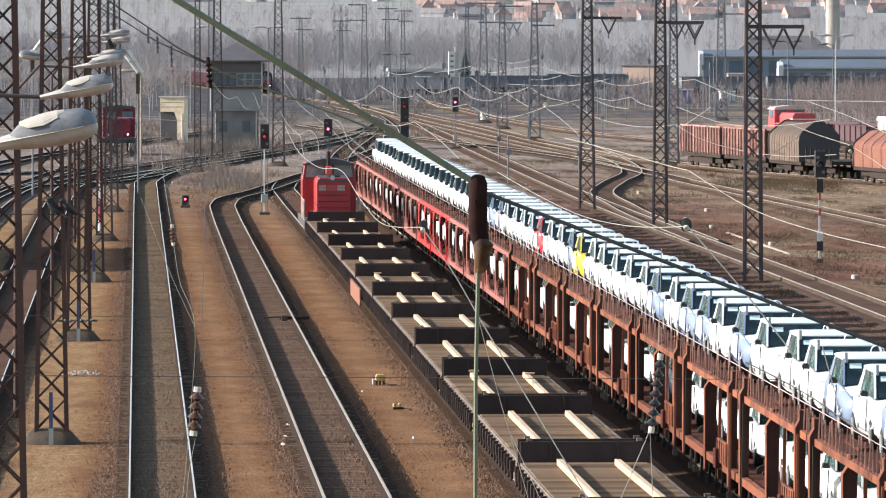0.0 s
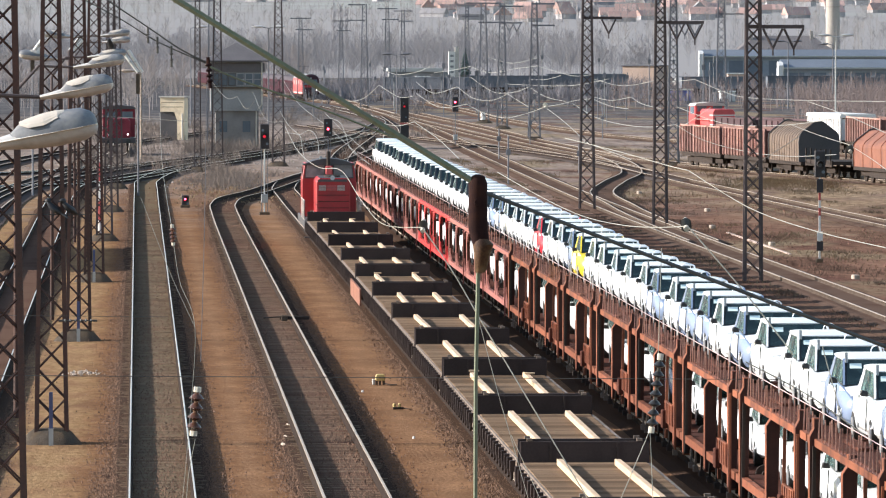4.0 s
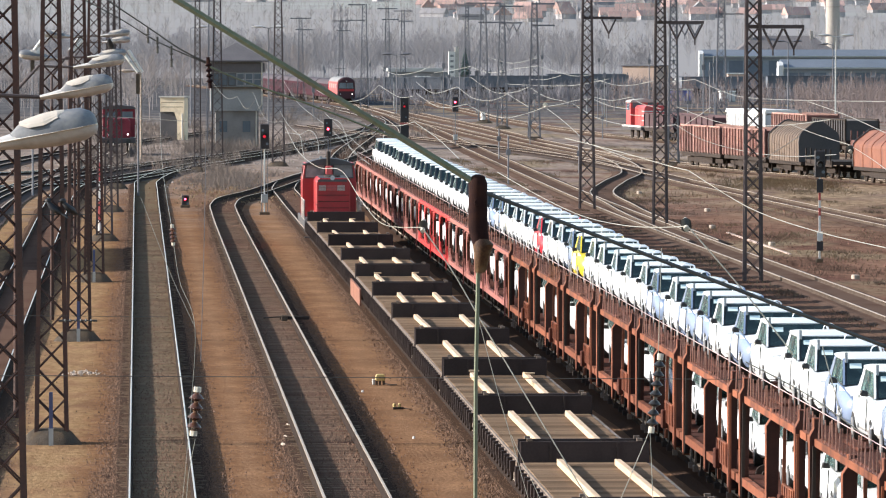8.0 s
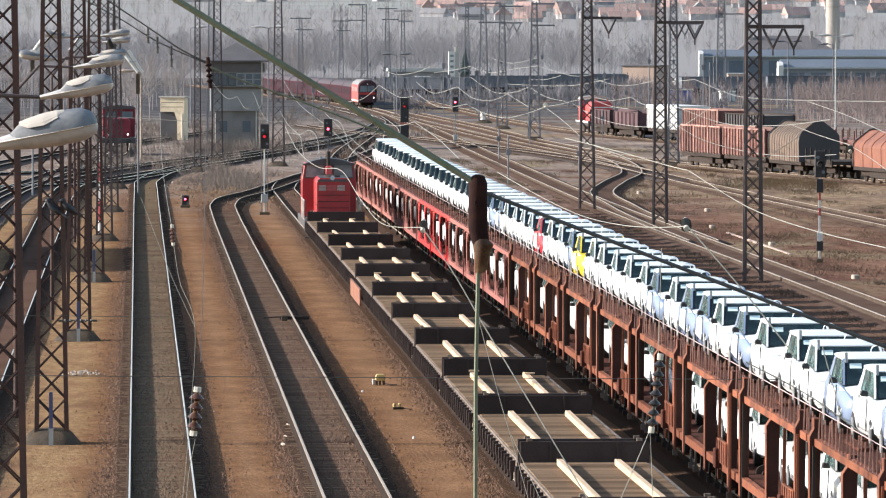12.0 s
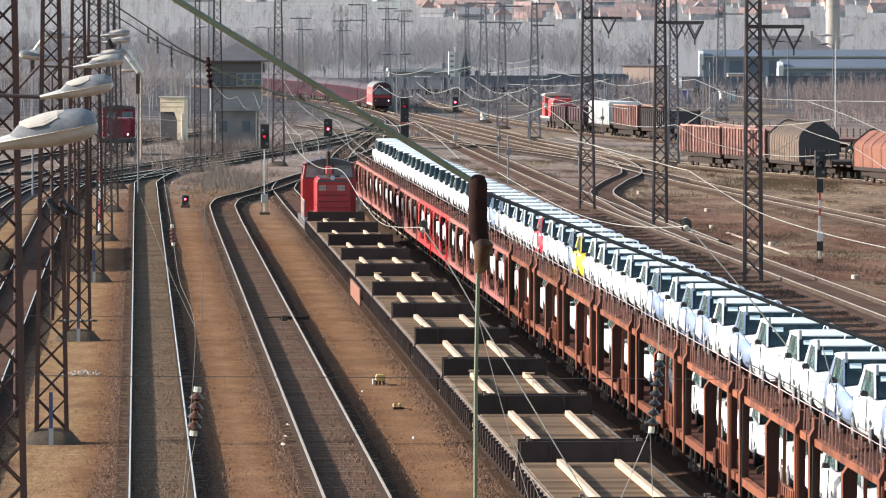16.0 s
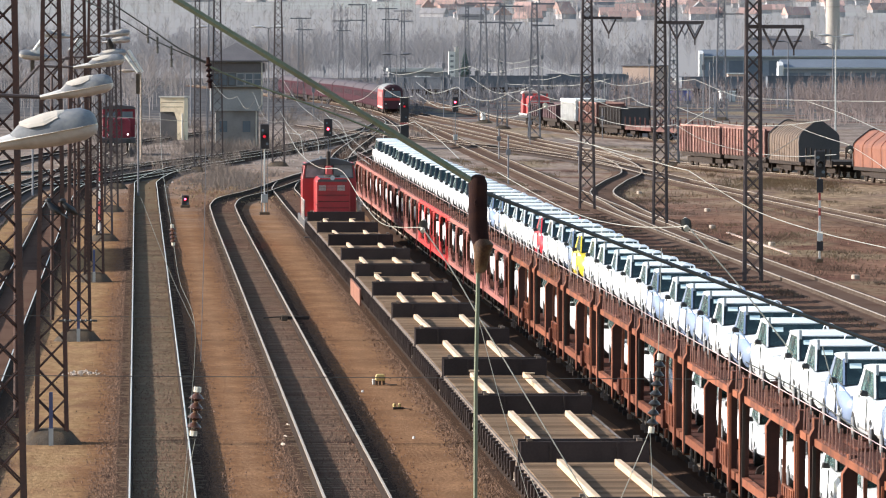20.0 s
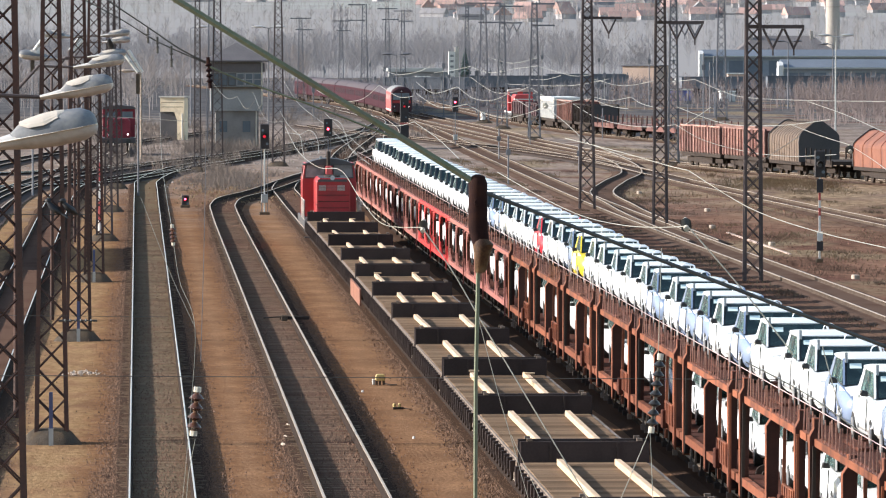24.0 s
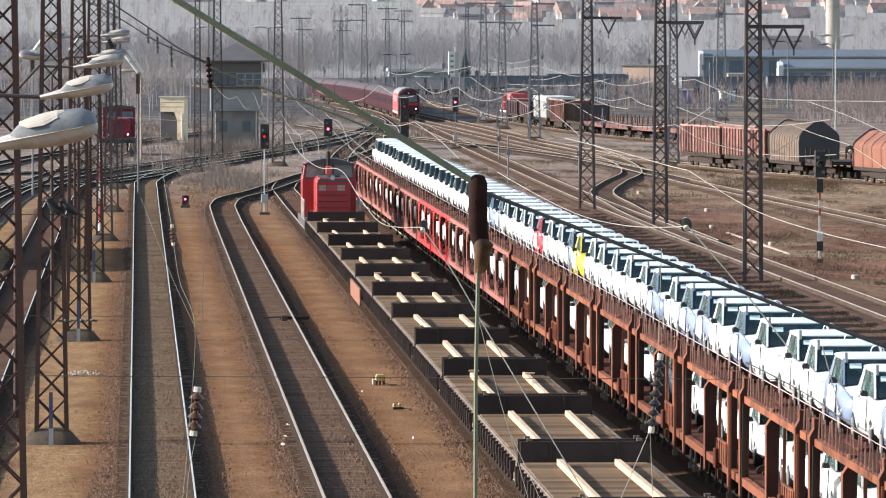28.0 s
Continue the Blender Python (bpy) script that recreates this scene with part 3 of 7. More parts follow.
track("track_5", [(-4.85, 26.7), (-4.85, 333.4), (-4.8, 433.5), (-4.0, 466.8), (-1.7, 481.5), (2.6, 510.8)], True, "side track curving into the junction", near=True, lift=0.09)
track("track_6", [(-40, 424.1), (-16, 453.5), (-9.3, 460.8), (-2.1, 474.8), (4.7, 525.5), (8, 549.5)], True, "ladder track crossing the yard throat", bed=BALLAST_ASH)
track("track_7", [(-60, 469.5), (-16, 496.1), (-4, 518.8), (5.3, 561.5), (14, 621.5), (22, 693.5), (28, 786.9), (26, 933.6)], True, "ladder track crossing the yard throat", bed=BALLAST_ASH)
track("track_8", [(28.6, 26), (28.5, 266), (28.3, 360), (28.5, 431), (29.4, 534), (30.4, 640), (31.2, 730), (31.4, 780), (31.5, 827), (31.4, 878), (30.9, 907), (30.4, 930), (29.6, 956), (28.1, 986), (25.5, 1028), (23.8, 1054), (19, 1127), (10, 1280)], False, "main track with pale worn rails beside dry verge", bed=BALLAST_FAR)
track("track_9", [(53, 26.7), (44, 266.7), (41.2, 369.4), (38.4, 477.5), (37.6, 549.5), (35.6, 616.2), (33.6, 720.2), (32.4, 792.2), (31, 933.6), (30, 1147)], False, "running track curving across the yard", bed=BALLAST_FAR)
track("track_10", [(28.6, 340), (28.9, 385), (29.4, 410), (30.3, 440), (33.4, 472), (36.8, 502), (38.8, 540), (39.5, 580), (38.7, 627)], False, "crossover between two running tracks", bed=BALLAST_FAR)
track("track_11", [(90, 300), (72, 380), (60, 432), (49.4, 488.5), (43.8, 527.2), (40.5, 567), (38.5, 627), (37, 747), (35, 853)], False, "siding under the standing freight wagons", bed=BALLAST_FAR)
track("track_12", [(120, 260), (88, 400), (70, 500), (63.5, 552), (60.5, 580), (57.3, 604), (53.2, 628), (49.5, 656), (47.15, 683), (45.75, 709), (44.95, 726), (44.25, 745), (43.6, 767), (43.1, 800), (42.8, 854), (42, 1000)], False, "siding used by the shunting train", bed=BALLAST_FAR)
track("track_13", [(18.8, 333.4), (19.2, 440.1), (20.5, 533.5), (23.5, 626.8), (27, 720.2), (29, 826.9)], False, "rusty yard track behind the car carriers", bed=BALLAST_ASH)
track("track_14", [(-12, 200.1), (-10, 400.1), (-7, 480.1), (-3, 560.2), (-1.6, 586.8), (-1.5, 693.5)], False, "short siding of the parked locomotive", bed=BALLAST_ASH)
track("track_15", [(38.4, 477.5), (36, 560.2), (29, 640.2), (22.5, 693.5), (18, 746.9)], False, "crossing track of the junction", bed=BALLAST_ASH)
track("track_16", [(-9.5, 140), (-9.3, 300), (-8.6, 420), (-6.5, 470), (-1, 520), (6, 566)], False, "rusty side track beyond the masts", bed=BALLAST_ASH)
track("track_17", [(-16, 300), (-14, 470), (-9, 560), (0, 640), (10, 720)], False, "rusty side track beyond the masts", bed=BALLAST_ASH)

# ---- loose ballast stones on the shoulders of the near tracks ----
gravel = Shape()
rs = random.Random(21)
for k in range(85000):
    y = 148 + 300 * rs.random() ** 2.4
    c0, side = rs.choice(((0.56, -1), (0.56, 1), (5.0, -1), (5.0, 1), (9.72, -1), (9.72, -1), (-4.85, 1)))
    x = c0 + side * (1.15 + rs.gauss(0, 0.30))
    if rs.random() < 0.012:
        x = rs.uniform(-3.5, 8.5)
    b = 0.0
    if k % 5 < 1:
        x, b = rs.choice((0.56, 5.0)) + rs.uniform(-0.68, 0.68), 0.03
    r, i = rs.uniform(0.010, 0.024 + 0.016 * rs.random() ** 2), len(gravel.v)
    t = rs.uniform(0, 2)
    gravel.v += [(x + r * math.cos(t + a), y + r * math.sin(t + a), b) for a in (0, 1.9, 4.1)] + [(x, y, b + rs.uniform(0.02, 0.03 + r * 1.2))]
    gravel.f += [(i, i + 1, i + 3), (i + 1, i + 2, i + 3), (i + 2, i, i + 3)]
me = bpy.data.meshes.new("ballast_stones")
me.from_pydata(gravel.v, [], gravel.f)
me.materials.append(STONE)
tagged(part("ballast_stones", me, STONE), "loose brown ballast stones scattered beside the tracks", "stones", kind="stuff")


# ---- lattice masts ----
def mast(x, y, h, w0, w1, material, label, base=True, arms=(), wz=0.0, panel=1.0, lean=0.0, group="lattice masts"):
    """A tapered four-legged lattice mast; arms: (height, reach to the left, reach to the right, insulators)."""
    ob = thing("lattice_mast", label, "mast", pose(x, y, 0, 0, lean, wz), group)

    def half(z):
        return (w0 + (w1 - w0) * z / h) / 2
    r = 0.055 if w0 > 0.6 else 0.045
    for sx in (-1, 1):
        for sy in (-1, 1):
            part("leg", Shape().beam((sx * half(0), sy * half(0), 0.05), (sx * half(h), sy * half(h), h), 2 * r), material, ob)
    zs, z = [], 0.35
    while z < h - 0.2:
        zs.append(z)
        z += max(0.45, 2.05 * half(z) * panel)
    for face in range(4):
        turn = Matrix.Rotation(face * math.pi / 2, 3, "Z")
        for flip in (-1, 1):
            line = []
            for k, a in enumerate(zs):
                c, s = half(a), flip * (-1) ** k
                line.append(turn @ Vector((s * c, -c, a)))
            part("brace", Shape().tube(line, 0.027, 4), material, ob)
    if base:
        b = w0 / 2 + 0.38
        rings = []
        for q, z in ((1.15, -0.1), (1.0, 0.05), (0.74, 0.27), (0.58, 0.36), (0.3, 0.38)):
            rings.append([(b * q * math.copysign(abs(math.cos(a)) ** 0.6, math.cos(a)) * (1 + 0.07 * math.sin(a * 3 + x)), b * q * math.copysign(abs(math.sin(a)) ** 0.6, math.sin(a)), z) for a in [math.pi * (k + 0.5) / 8 for k in range(16)]])
        part("foundation", Shape().loft(rings), CONCRETE, ob, smooth=True)
    for az, left, right, ins in arms:
        arm = part("cross_arm", Shape().box(-left, right, -0.09, 0.09, az - 0.09, az + 0.07), material, ob)
        for c in ins:
            v = Shape()
            for s in (-1, 1):
                v.tube([(c + s * 0.42, 0, az - 0.1), (c, 0, az - 0.95)], 0.055, 5)
            part("insulator_pair", v.tube([(c, 0, az - 0.9), (c, 0, az - 1.25)], 0.04, 5), material, arm)
    return ob


near_label = "dark rusty lattice overhead-line mast on concrete foot"
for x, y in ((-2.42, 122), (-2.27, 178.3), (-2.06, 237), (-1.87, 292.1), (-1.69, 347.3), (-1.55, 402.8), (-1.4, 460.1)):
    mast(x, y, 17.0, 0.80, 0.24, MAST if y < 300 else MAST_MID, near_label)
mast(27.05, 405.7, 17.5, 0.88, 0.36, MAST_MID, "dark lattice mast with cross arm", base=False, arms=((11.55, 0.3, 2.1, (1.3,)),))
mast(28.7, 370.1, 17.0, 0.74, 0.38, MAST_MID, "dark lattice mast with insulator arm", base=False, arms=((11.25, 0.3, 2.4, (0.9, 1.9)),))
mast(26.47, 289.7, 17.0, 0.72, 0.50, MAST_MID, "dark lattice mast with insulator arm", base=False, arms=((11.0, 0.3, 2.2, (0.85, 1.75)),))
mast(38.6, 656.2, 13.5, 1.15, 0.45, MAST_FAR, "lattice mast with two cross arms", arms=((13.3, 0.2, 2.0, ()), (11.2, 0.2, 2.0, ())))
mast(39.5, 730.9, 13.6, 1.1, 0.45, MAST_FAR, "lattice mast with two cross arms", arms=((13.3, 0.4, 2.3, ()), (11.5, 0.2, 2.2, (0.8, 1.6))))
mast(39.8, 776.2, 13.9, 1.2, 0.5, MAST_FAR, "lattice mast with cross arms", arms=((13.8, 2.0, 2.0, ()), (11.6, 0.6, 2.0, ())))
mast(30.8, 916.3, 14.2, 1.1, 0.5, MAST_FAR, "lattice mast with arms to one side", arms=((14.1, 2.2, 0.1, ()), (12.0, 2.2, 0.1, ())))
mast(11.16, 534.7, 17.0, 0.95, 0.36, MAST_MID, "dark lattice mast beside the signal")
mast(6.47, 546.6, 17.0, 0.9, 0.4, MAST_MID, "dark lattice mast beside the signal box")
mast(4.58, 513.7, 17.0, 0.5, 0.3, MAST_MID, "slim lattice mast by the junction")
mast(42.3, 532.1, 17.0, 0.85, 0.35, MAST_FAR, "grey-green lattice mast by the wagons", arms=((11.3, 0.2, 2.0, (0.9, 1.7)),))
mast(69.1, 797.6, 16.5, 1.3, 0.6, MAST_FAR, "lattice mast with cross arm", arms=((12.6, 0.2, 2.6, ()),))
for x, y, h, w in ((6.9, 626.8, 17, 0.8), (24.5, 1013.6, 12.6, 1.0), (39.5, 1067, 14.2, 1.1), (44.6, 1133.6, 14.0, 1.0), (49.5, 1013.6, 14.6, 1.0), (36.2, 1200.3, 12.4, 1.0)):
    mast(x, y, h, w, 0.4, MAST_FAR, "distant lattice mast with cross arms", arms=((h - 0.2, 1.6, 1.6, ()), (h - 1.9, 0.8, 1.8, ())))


# ---- cars ----
def slab(s, c, t):
    """A thin pane on four corners, t thick outwards."""
    c = [Vector(p) for p in c]
    n = (c[1] - c[0]).cross(c[3] - c[0]).normalized() * t
    return s.loft([[p - n * 0.2 for p in c], [p + n for p in c]])


def car(label, paint, full=True, film=None):
    """A rounded compact car that faces local -y; origin on the ground."""
    ob = thing("car", label, "car", group="new cars on the transporter")

    def panel(name, shape, *more, **named):
        """A piece of the bodywork, drawn out to the car's length."""
        shape.v = [(p[0] * 1.03, p[1] * 1.2, p[2]) for p in shape.v]
        return part(name, shape, *more, **named)
    loops = []
    for y, w, lo, belt in ((-1.78, 0.50, 0.34, 0.58), (-1.74, 0.64, 0.27, 0.67), (-1.60, 0.75, 0.22, 0.77), (-1.30, 0.80, 0.20, 0.87), (-0.95, 0.815, 0.18, 0.935),
                           (0.0, 0.82, 0.18, 0.96), (1.15, 0.81, 0.18, 0.98), (1.52, 0.77, 0.20, 0.97), (1.72, 0.66, 0.30, 0.88)):
        m = lo + (belt - lo) * 0.45
        loops.append([(-w * 0.86, y, lo), (-w * 0.97, y, lo + 0.10), (-w, y, m), (-w * 0.985, y, belt - 0.12), (-w * 0.90, y, belt - 0.02), (-w * 0.5, y, belt + 0.02),
                      (w * 0.5, y, belt + 0.02), (w * 0.90, y, belt - 0.02), (w * 0.985, y, belt - 0.12), (w, y, m), (w * 0.97, y, lo + 0.10), (w * 0.86, y, lo)])
    panel("body", Shape().loft(loops), paint, ob, smooth=True)
    zb, zt = 0.925, 1.43
    low = [(-0.71, -1.03, zb), (0.71, -1.03, zb), (0.66, 1.66, zb), (-0.66, 1.66, zb)]
    top = [(-0.63, -0.40, zt), (0.63, -0.40, zt), (0.55, 1.36, zt), (-0.55, 1.36, zt)]
    panel("cabin", Shape().loft([low, top]), BLACK, ob)
    rings = []
    for q, dz, dy in ((1.02, -0.03, 0.0), (1.03, 0.0, 0.01), (0.99, 0.022, -0.02), (0.86, 0.042, -0.12), (0.5, 0.05, -0.3)):
        rings.append([(x * q * 1.025, y + (dy if y > 0 else -dy), zt + dz) for x, y in
                      ((-0.585, -0.41), (-0.30, -0.43), (0.30, -0.43), (0.585, -0.41), (0.615, -0.38), (0.60, 0.6), (0.56, 1.32), (0.50, 1.38), (-0.50, 1.38), (-0.56, 1.32), (-0.60, 0.6), (-0.615, -0.38))])
    panel("roof", Shape().loft(rings), CARPAINT, ob, smooth=True)
    L, T = [Vector(p) for p in low], [Vector(p) for p in top]

    def on(a, b, u0, u1, v0, v1, w0=None, w1=None):
        def q(u, v):
            return L[a].lerp(L[b], u).lerp(T[a].lerp(T[b], u), v)
        return [q(u0, v0), q(u1, v0), q(u1 if w1 is None else w1, v1), q(u0 if w0 is None else w0, v1)]
    panel("windscreen", slab(Shape(), on(0, 1, 0.045, 0.955, 0.04, 0.93), 0.012), CARGLASS, ob)
    for a, b in ((0, 3), (1, 2)):
        for u0, u1, w0, w1 in ((0.04, 0.44, 0.05, 0.43), (0.475, 0.80, 0.47, 0.78)) if full else ((0.04, 0.75, 0.05, 0.75),):
            c = on(a, b, u0, u1, 0.08, 0.90, w0, w1)
            panel("side_window", slab(Shape(), c if a else c[::-1], 0.012), CARSIDE, ob)
        if full:
            panel("front_pillar", Shape().beam(L[a].lerp(T[a], 0.02), L[a].lerp(T[a], 0.98), 0.042), paint, ob)
            c = on(a, b, 0.82, 1.0, 0.0, 0.97)
            panel("rear_pillar", slab(Shape(), c if a else c[::-1], 0.016), paint, ob)
    for sx in (-1, 1):
        panel("mirror", Shape().loft([[(sx * x, y + d, z) for x, z in ((0.80, 0.97), (0.95, 0.98), (0.97, 1.05), (0.93, 1.10), (0.82, 1.08))] for y, d in ((-0.86, 0), (-0.77, 0))]), BLACK, ob, bevel=0.02)
        panel("headlight", slab(Shape(), [(sx * 0.50 - 0.15, -1.775 + 0.10 * (sx < 0), 0.56), (sx * 0.50 + 0.15, -1.775 + 0.10 * (sx > 0), 0.56), (sx * 0.52 + 0.14, -1.60 + 0.05 * (sx > 0), 0.76), (sx * 0.52 - 0.14, -1.60 + 0.05 * (sx < 0), 0.76)], 0.03), LIGHTGLASS, ob)
        for y in (-1.34, 1.42):
            wheel = part("wheel", Shape().disc((sx * 0.745, y, 0.28), "x", 0.28, 0.19), TYRE, ob)
            if full and sx < 0:
                part("rim", Shape().disc((sx * 0.765, y, 0.28), "x", 0.18, 0.18, 10), CHROME, wheel)
    panel("grille", Shape().box(-0.38, 0.38, -1.80, -1.70, 0.36, 0.47), BLACK, ob, bevel=0.02)
    if full:
        panel("sticker", slab(Shape(), on(0, 1, 0.085, 0.26, 0.62, 0.80), 0.02), STICKER, ob)
        strip = [[(-0.70 + u, y, z - 0.035), (-0.40, y, z + 0.006), (0.40, y, z + 0.006), (0.70 - u, y, z - 0.035), (0.66 - u, y, z - 0.06), (-0.66 + u, y, z - 0.06)] for y, z, u in ((-1.58, 0.805, 0.06), (-1.30, 0.89, 0.0), (-1.04, 0.942, 0.0))]
        panel("bonnet_film", Shape().loft(strip), film or CARFILM, ob, "white film over the bonnet", smooth=True)
        panel("wing_film", slab(Shape(), [(-0.80, -1.36, 0.40), (-0.815, -0.92, 0.34), (-0.76, -0.95, 0.92), (-0.70, -1.30, 0.84)][::-1], 0.02), CARFILM, ob, "white film hanging over the wing")
        panel("door_film", slab(Shape(), [(-0.832, -0.55, 0.36), (-0.832, 0.62, 0.44), (-0.80, 0.50, 0.88), (-0.80, -0.62, 0.86)][::-1], 0.012), CARFILM, ob, "white film patch on the door")
        for d in (-0.62, 0.42):
            panel("door_gap", Shape().beam((-0.822, d, 0.30), (-0.81, d - 0.05, 0.93), 0.022), BLACK, ob)
        panel("bumper_lip", Shape().box(-0.62, 0.62, -1.79, -1.70, 0.24, 0.30), BLACK, ob, bevel=0.02)
        panel("wiper", Shape().beam((-0.45, -1.05, 0.955), (0.10, -0.93, 1.05), 0.022), BLACK, ob)
        panel("roof_strap", Shape().tube([(0.25 + 0.13 * math.cos(t), 1.30, zt + 0.04 + 0.13 * math.sin(t)) for t in [math.pi * k / 7 for k in range(8)]], 0.012, 4), CARFILM, ob)
        panel("window_bracket", Shape().beam((-0.60, -0.55, 1.36), (-0.60, -0.55, 1.56), 0.05), LIGHTGLASS, ob)
    return ob


WHITE_CAR = "white compact car with protective film and green-tinted windows"
car_white = car(WHITE_CAR, CARPAINT)
car_blue = car("grey-blue compact car with white film on bonnet and roof", CARBLUE)
car_yellow = car("yellow compact car with white roof film", CARYELLOW, film=CARYELLOW)
car_red = car("red compact car with white roof film", CARRED)
car_under = car("white compact car on the lower deck under film", CARPAINT)
car_low = car("white compact car on the lower deck between posts", CARPAINT, full=False)
car_dim = car("dark blue compact car on the lower deck between posts", CARNAVY, full=False)
car_far = car("white compact car at the end of the upper deck", CARPAINT, full=False)
used = set()


def put_car(kind, x, y, z, dx=0.0):
    m = pose(x + dx, y, z, 0, 0, random.uniform(-0.8, 0.8))
    if kind not in used:
        used.add(kind)
        kind.matrix_basis = m
        return kind
    return copy_thing(kind, m)


# ---- car carrier train ----
TX = 14.6


def carrier(paint, label, style):
    """One carrier unit: two decks, three pairs of posts, railing, running gear. Local y runs along the track, origin on the rails."""
    ob = thing("car_carrier_wagon", label, "freight wagon", group="car carrier wagons")
    half, end = 7.5, 6.15
    for s in (-1, 1):
        i = -s
        part("lower_beam", Shape().box(s * 1.45 - 0.07, s * 1.45 + 0.07, -half, half, 1.0, 1.18), paint, ob)
        part("upper_beam", Shape().box(s * 1.40 - 0.06, s * 1.40 + 0.06, -half, half, 2.79, 2.94), paint, ob)
        for k, y in enumerate((-end, 0.0, end)):
            x0 = s * 1.56
            hi = 3.02 if k == 1 else 3.34
            j = i if k == 1 else i * 0.78
            if style == 0:
                prof = [(x0, 0.70), (x0, hi - 0.36), (x0 + j * 0.11, hi - 0.2), (x0 + j * 0.11, hi), (x0 + j * 0.29, hi), (x0 + j * 0.31, hi - 0.25), (x0 + j * 0.29, hi - 0.40), (x0 + j * 0.25, 0.70)]
                post = part("post", Shape().prism(prof, "y", y - 0.13, y + 0.13), paint, ob, bevel=0.012)
                # Thin plate that carries the painted shade of the post front.
                part("web", Shape().prism([(x0 + j * 0.015, 0.74), (x0 + j * 0.015, hi - 0.365), (x0 + j * 0.125, hi - 0.205), (x0 + j * 0.125, hi - 0.02), (x0 + j * 0.28, hi - 0.02), (x0 + j * 0.30, hi - 0.25), (x0 + j * 0.28, hi - 0.40), (x0 + j * 0.245, 0.74)], "y", y - 0.15, y - 0.132), POST_SHADE, post)
            else:
                post = part("post", Shape().box(x0 + min(0, i * 0.2), x0 + max(0, i * 0.15), y - 0.10, y + 0.10, 1.18, 2.79), paint, ob, bevel=0.02)
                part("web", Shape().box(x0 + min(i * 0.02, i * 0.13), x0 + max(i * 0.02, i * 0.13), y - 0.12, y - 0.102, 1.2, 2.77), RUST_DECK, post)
                for d in (-1, 1):
                    part("gusset", Shape().prism([(y + d * 0.13, 1.2), (y + d * 1.3, 1.2), (y + d * 0.7, 1.3), (y + d * 0.3, 1.45), (y + d * 0.13, 1.7)], "x", x0 + i * 0.03, x0 + i * 0.09), paint, ob)
                    part("gusset", Shape().prism([(y + d * 0.13, 2.79), (y + d * 0.9, 2.79), (y + d * 0.4, 2.68), (y + d * 0.13, 2.45)], "x", x0 + i * 0.03, x0 + i * 0.09), paint, ob)
        for y in (5.9, -3.3) if style == 0 else ():
            part("tie_rod", Shape().beam((s * 1.50, y, 0.75), (s * 1.47, y, 2.80), 0.07), paint if y < 0 else WAGON_DARK, ob)
        for y0, y1 in ((-5.6, -3.5), (3.6, 5.6)) if style == 0 and s > 0 else ():
            part("diagonal_brace", Shape().beam((s * 1.40, y0, 1.2), (s * 1.40, y1, 2.74), 0.09), RUST_DECK, ob)
        railing = part("railing", Shape().tube([(s * 1.40, -half, 3.50), (s * 1.40, half, 3.50)], 0.011, 4), GRILLE if s < 0 else paint, ob)
        for k in range(0 if s > 0 else 9 if style else 24):
            y = -half + 0.2 + k * (1.75 if style else 0.645)
            lean = 0.02 * math.sin(k * 2.3)
            part("stanchion", Shape().beam((s * 1.42, y, 2.9), (s * 1.41 + lean, y + lean, 3.44 + 0.05 * math.sin(k * 1.7)), 0.024), STANCHION, railing)
        for y in (-4.2, 1.6):
            part("wheel_chock_rail", Shape().box(s * 0.95 - 0.12, s * 0.95 + 0.12, y, y + 2.8, 2.97, 3.03), RUST_DECK, ob)
        for y in (-5.2, 5.2):
            part("wheel", Shape().disc((s * 0.74, y, 0.44), "x", 0.44, 0.13, 16), WAGON_DARK, ob)
            part("axle_box", Shape().box(s * 1.05 - 0.13, s * 1.05 + 0.13, y - 0.2, y + 0.2, 0.32, 0.62), WAGON_DARK, ob, bevel=0.04)
            part("spring_hanger", Shape().beam((s * 1.30, y - 0.7, 0.95), (s * 1.30, y - 0.5, 0.45), 0.08).beam((s * 1.30, y - 0.5, 0.45), (s * 1.30, y + 0.7, 0.95), 0.08), WAGON_DARK, ob)
        for y in (-6.1, -4.4, -2.6, -1.0, 1.3, 2.9, 4.3) if s < 0 and style == 0 else (-3.0, 2.6) if s < 0 else ():
            d = 0.25 * math.sin(y * 5.1)
            part("hanging_gear", Shape().beam((s * 1.50, y, 1.0), (s * 1.50, y + d, 0.62), 0.05).box(s * 1.50 - 0.06, s * 1.50 + 0.06, y + d - 0.1, y + d + 0.1, 0.5, 0.64), WAGON_DARK if int(y * 3) % 2 else STEEL_GREY, ob)
        part("ladder", Shape().beam((s * 1.58, -7.1, 0.7), (s * 1.58, -7.1, 2.9), 0.05), paint, ob)
        for e in (-1, 1):
            part("buffer", Shape().disc((s * 0.87, e * 7.46, 0.98), "y", 0.07, 0.2, 8).disc((s * 0.87, e * 7.56, 0.98), "y", 0.2, 0.05, 12), WAGON_DARK, ob)
    part("lower_deck", Shape().box(-1.38, 1.38, -half, half, 1.08, 1.14), RUST_DECK, ob)
    part("upper_deck", Shape().box(-1.34, 1.34, -half, half, 2.88, 2.96), RUST_DECK, ob)
    part("underframe", Shape().box(-0.9, 0.9, -7.0, 7.0, 0.62, 0.98), WAGON_DARK, ob)
    if style == 0:
        panel = part("mesh_panel", Shape().box(-1.59, -1.53, -6.2, -3.9, 1.20, 1.72), paint, ob)
        for k in range(5):
            part("panel_rib", Shape().box(-1.61, -1.592, -6.05 + k * 0.48, -5.98 + k * 0.48, 1.22, 1.70), paint, panel)
        part("control_box", Shape().box(-1.68, -1.55, -4.3, -3.85, 1.05, 1.50), RUST_DECK, ob, bevel=0.02)
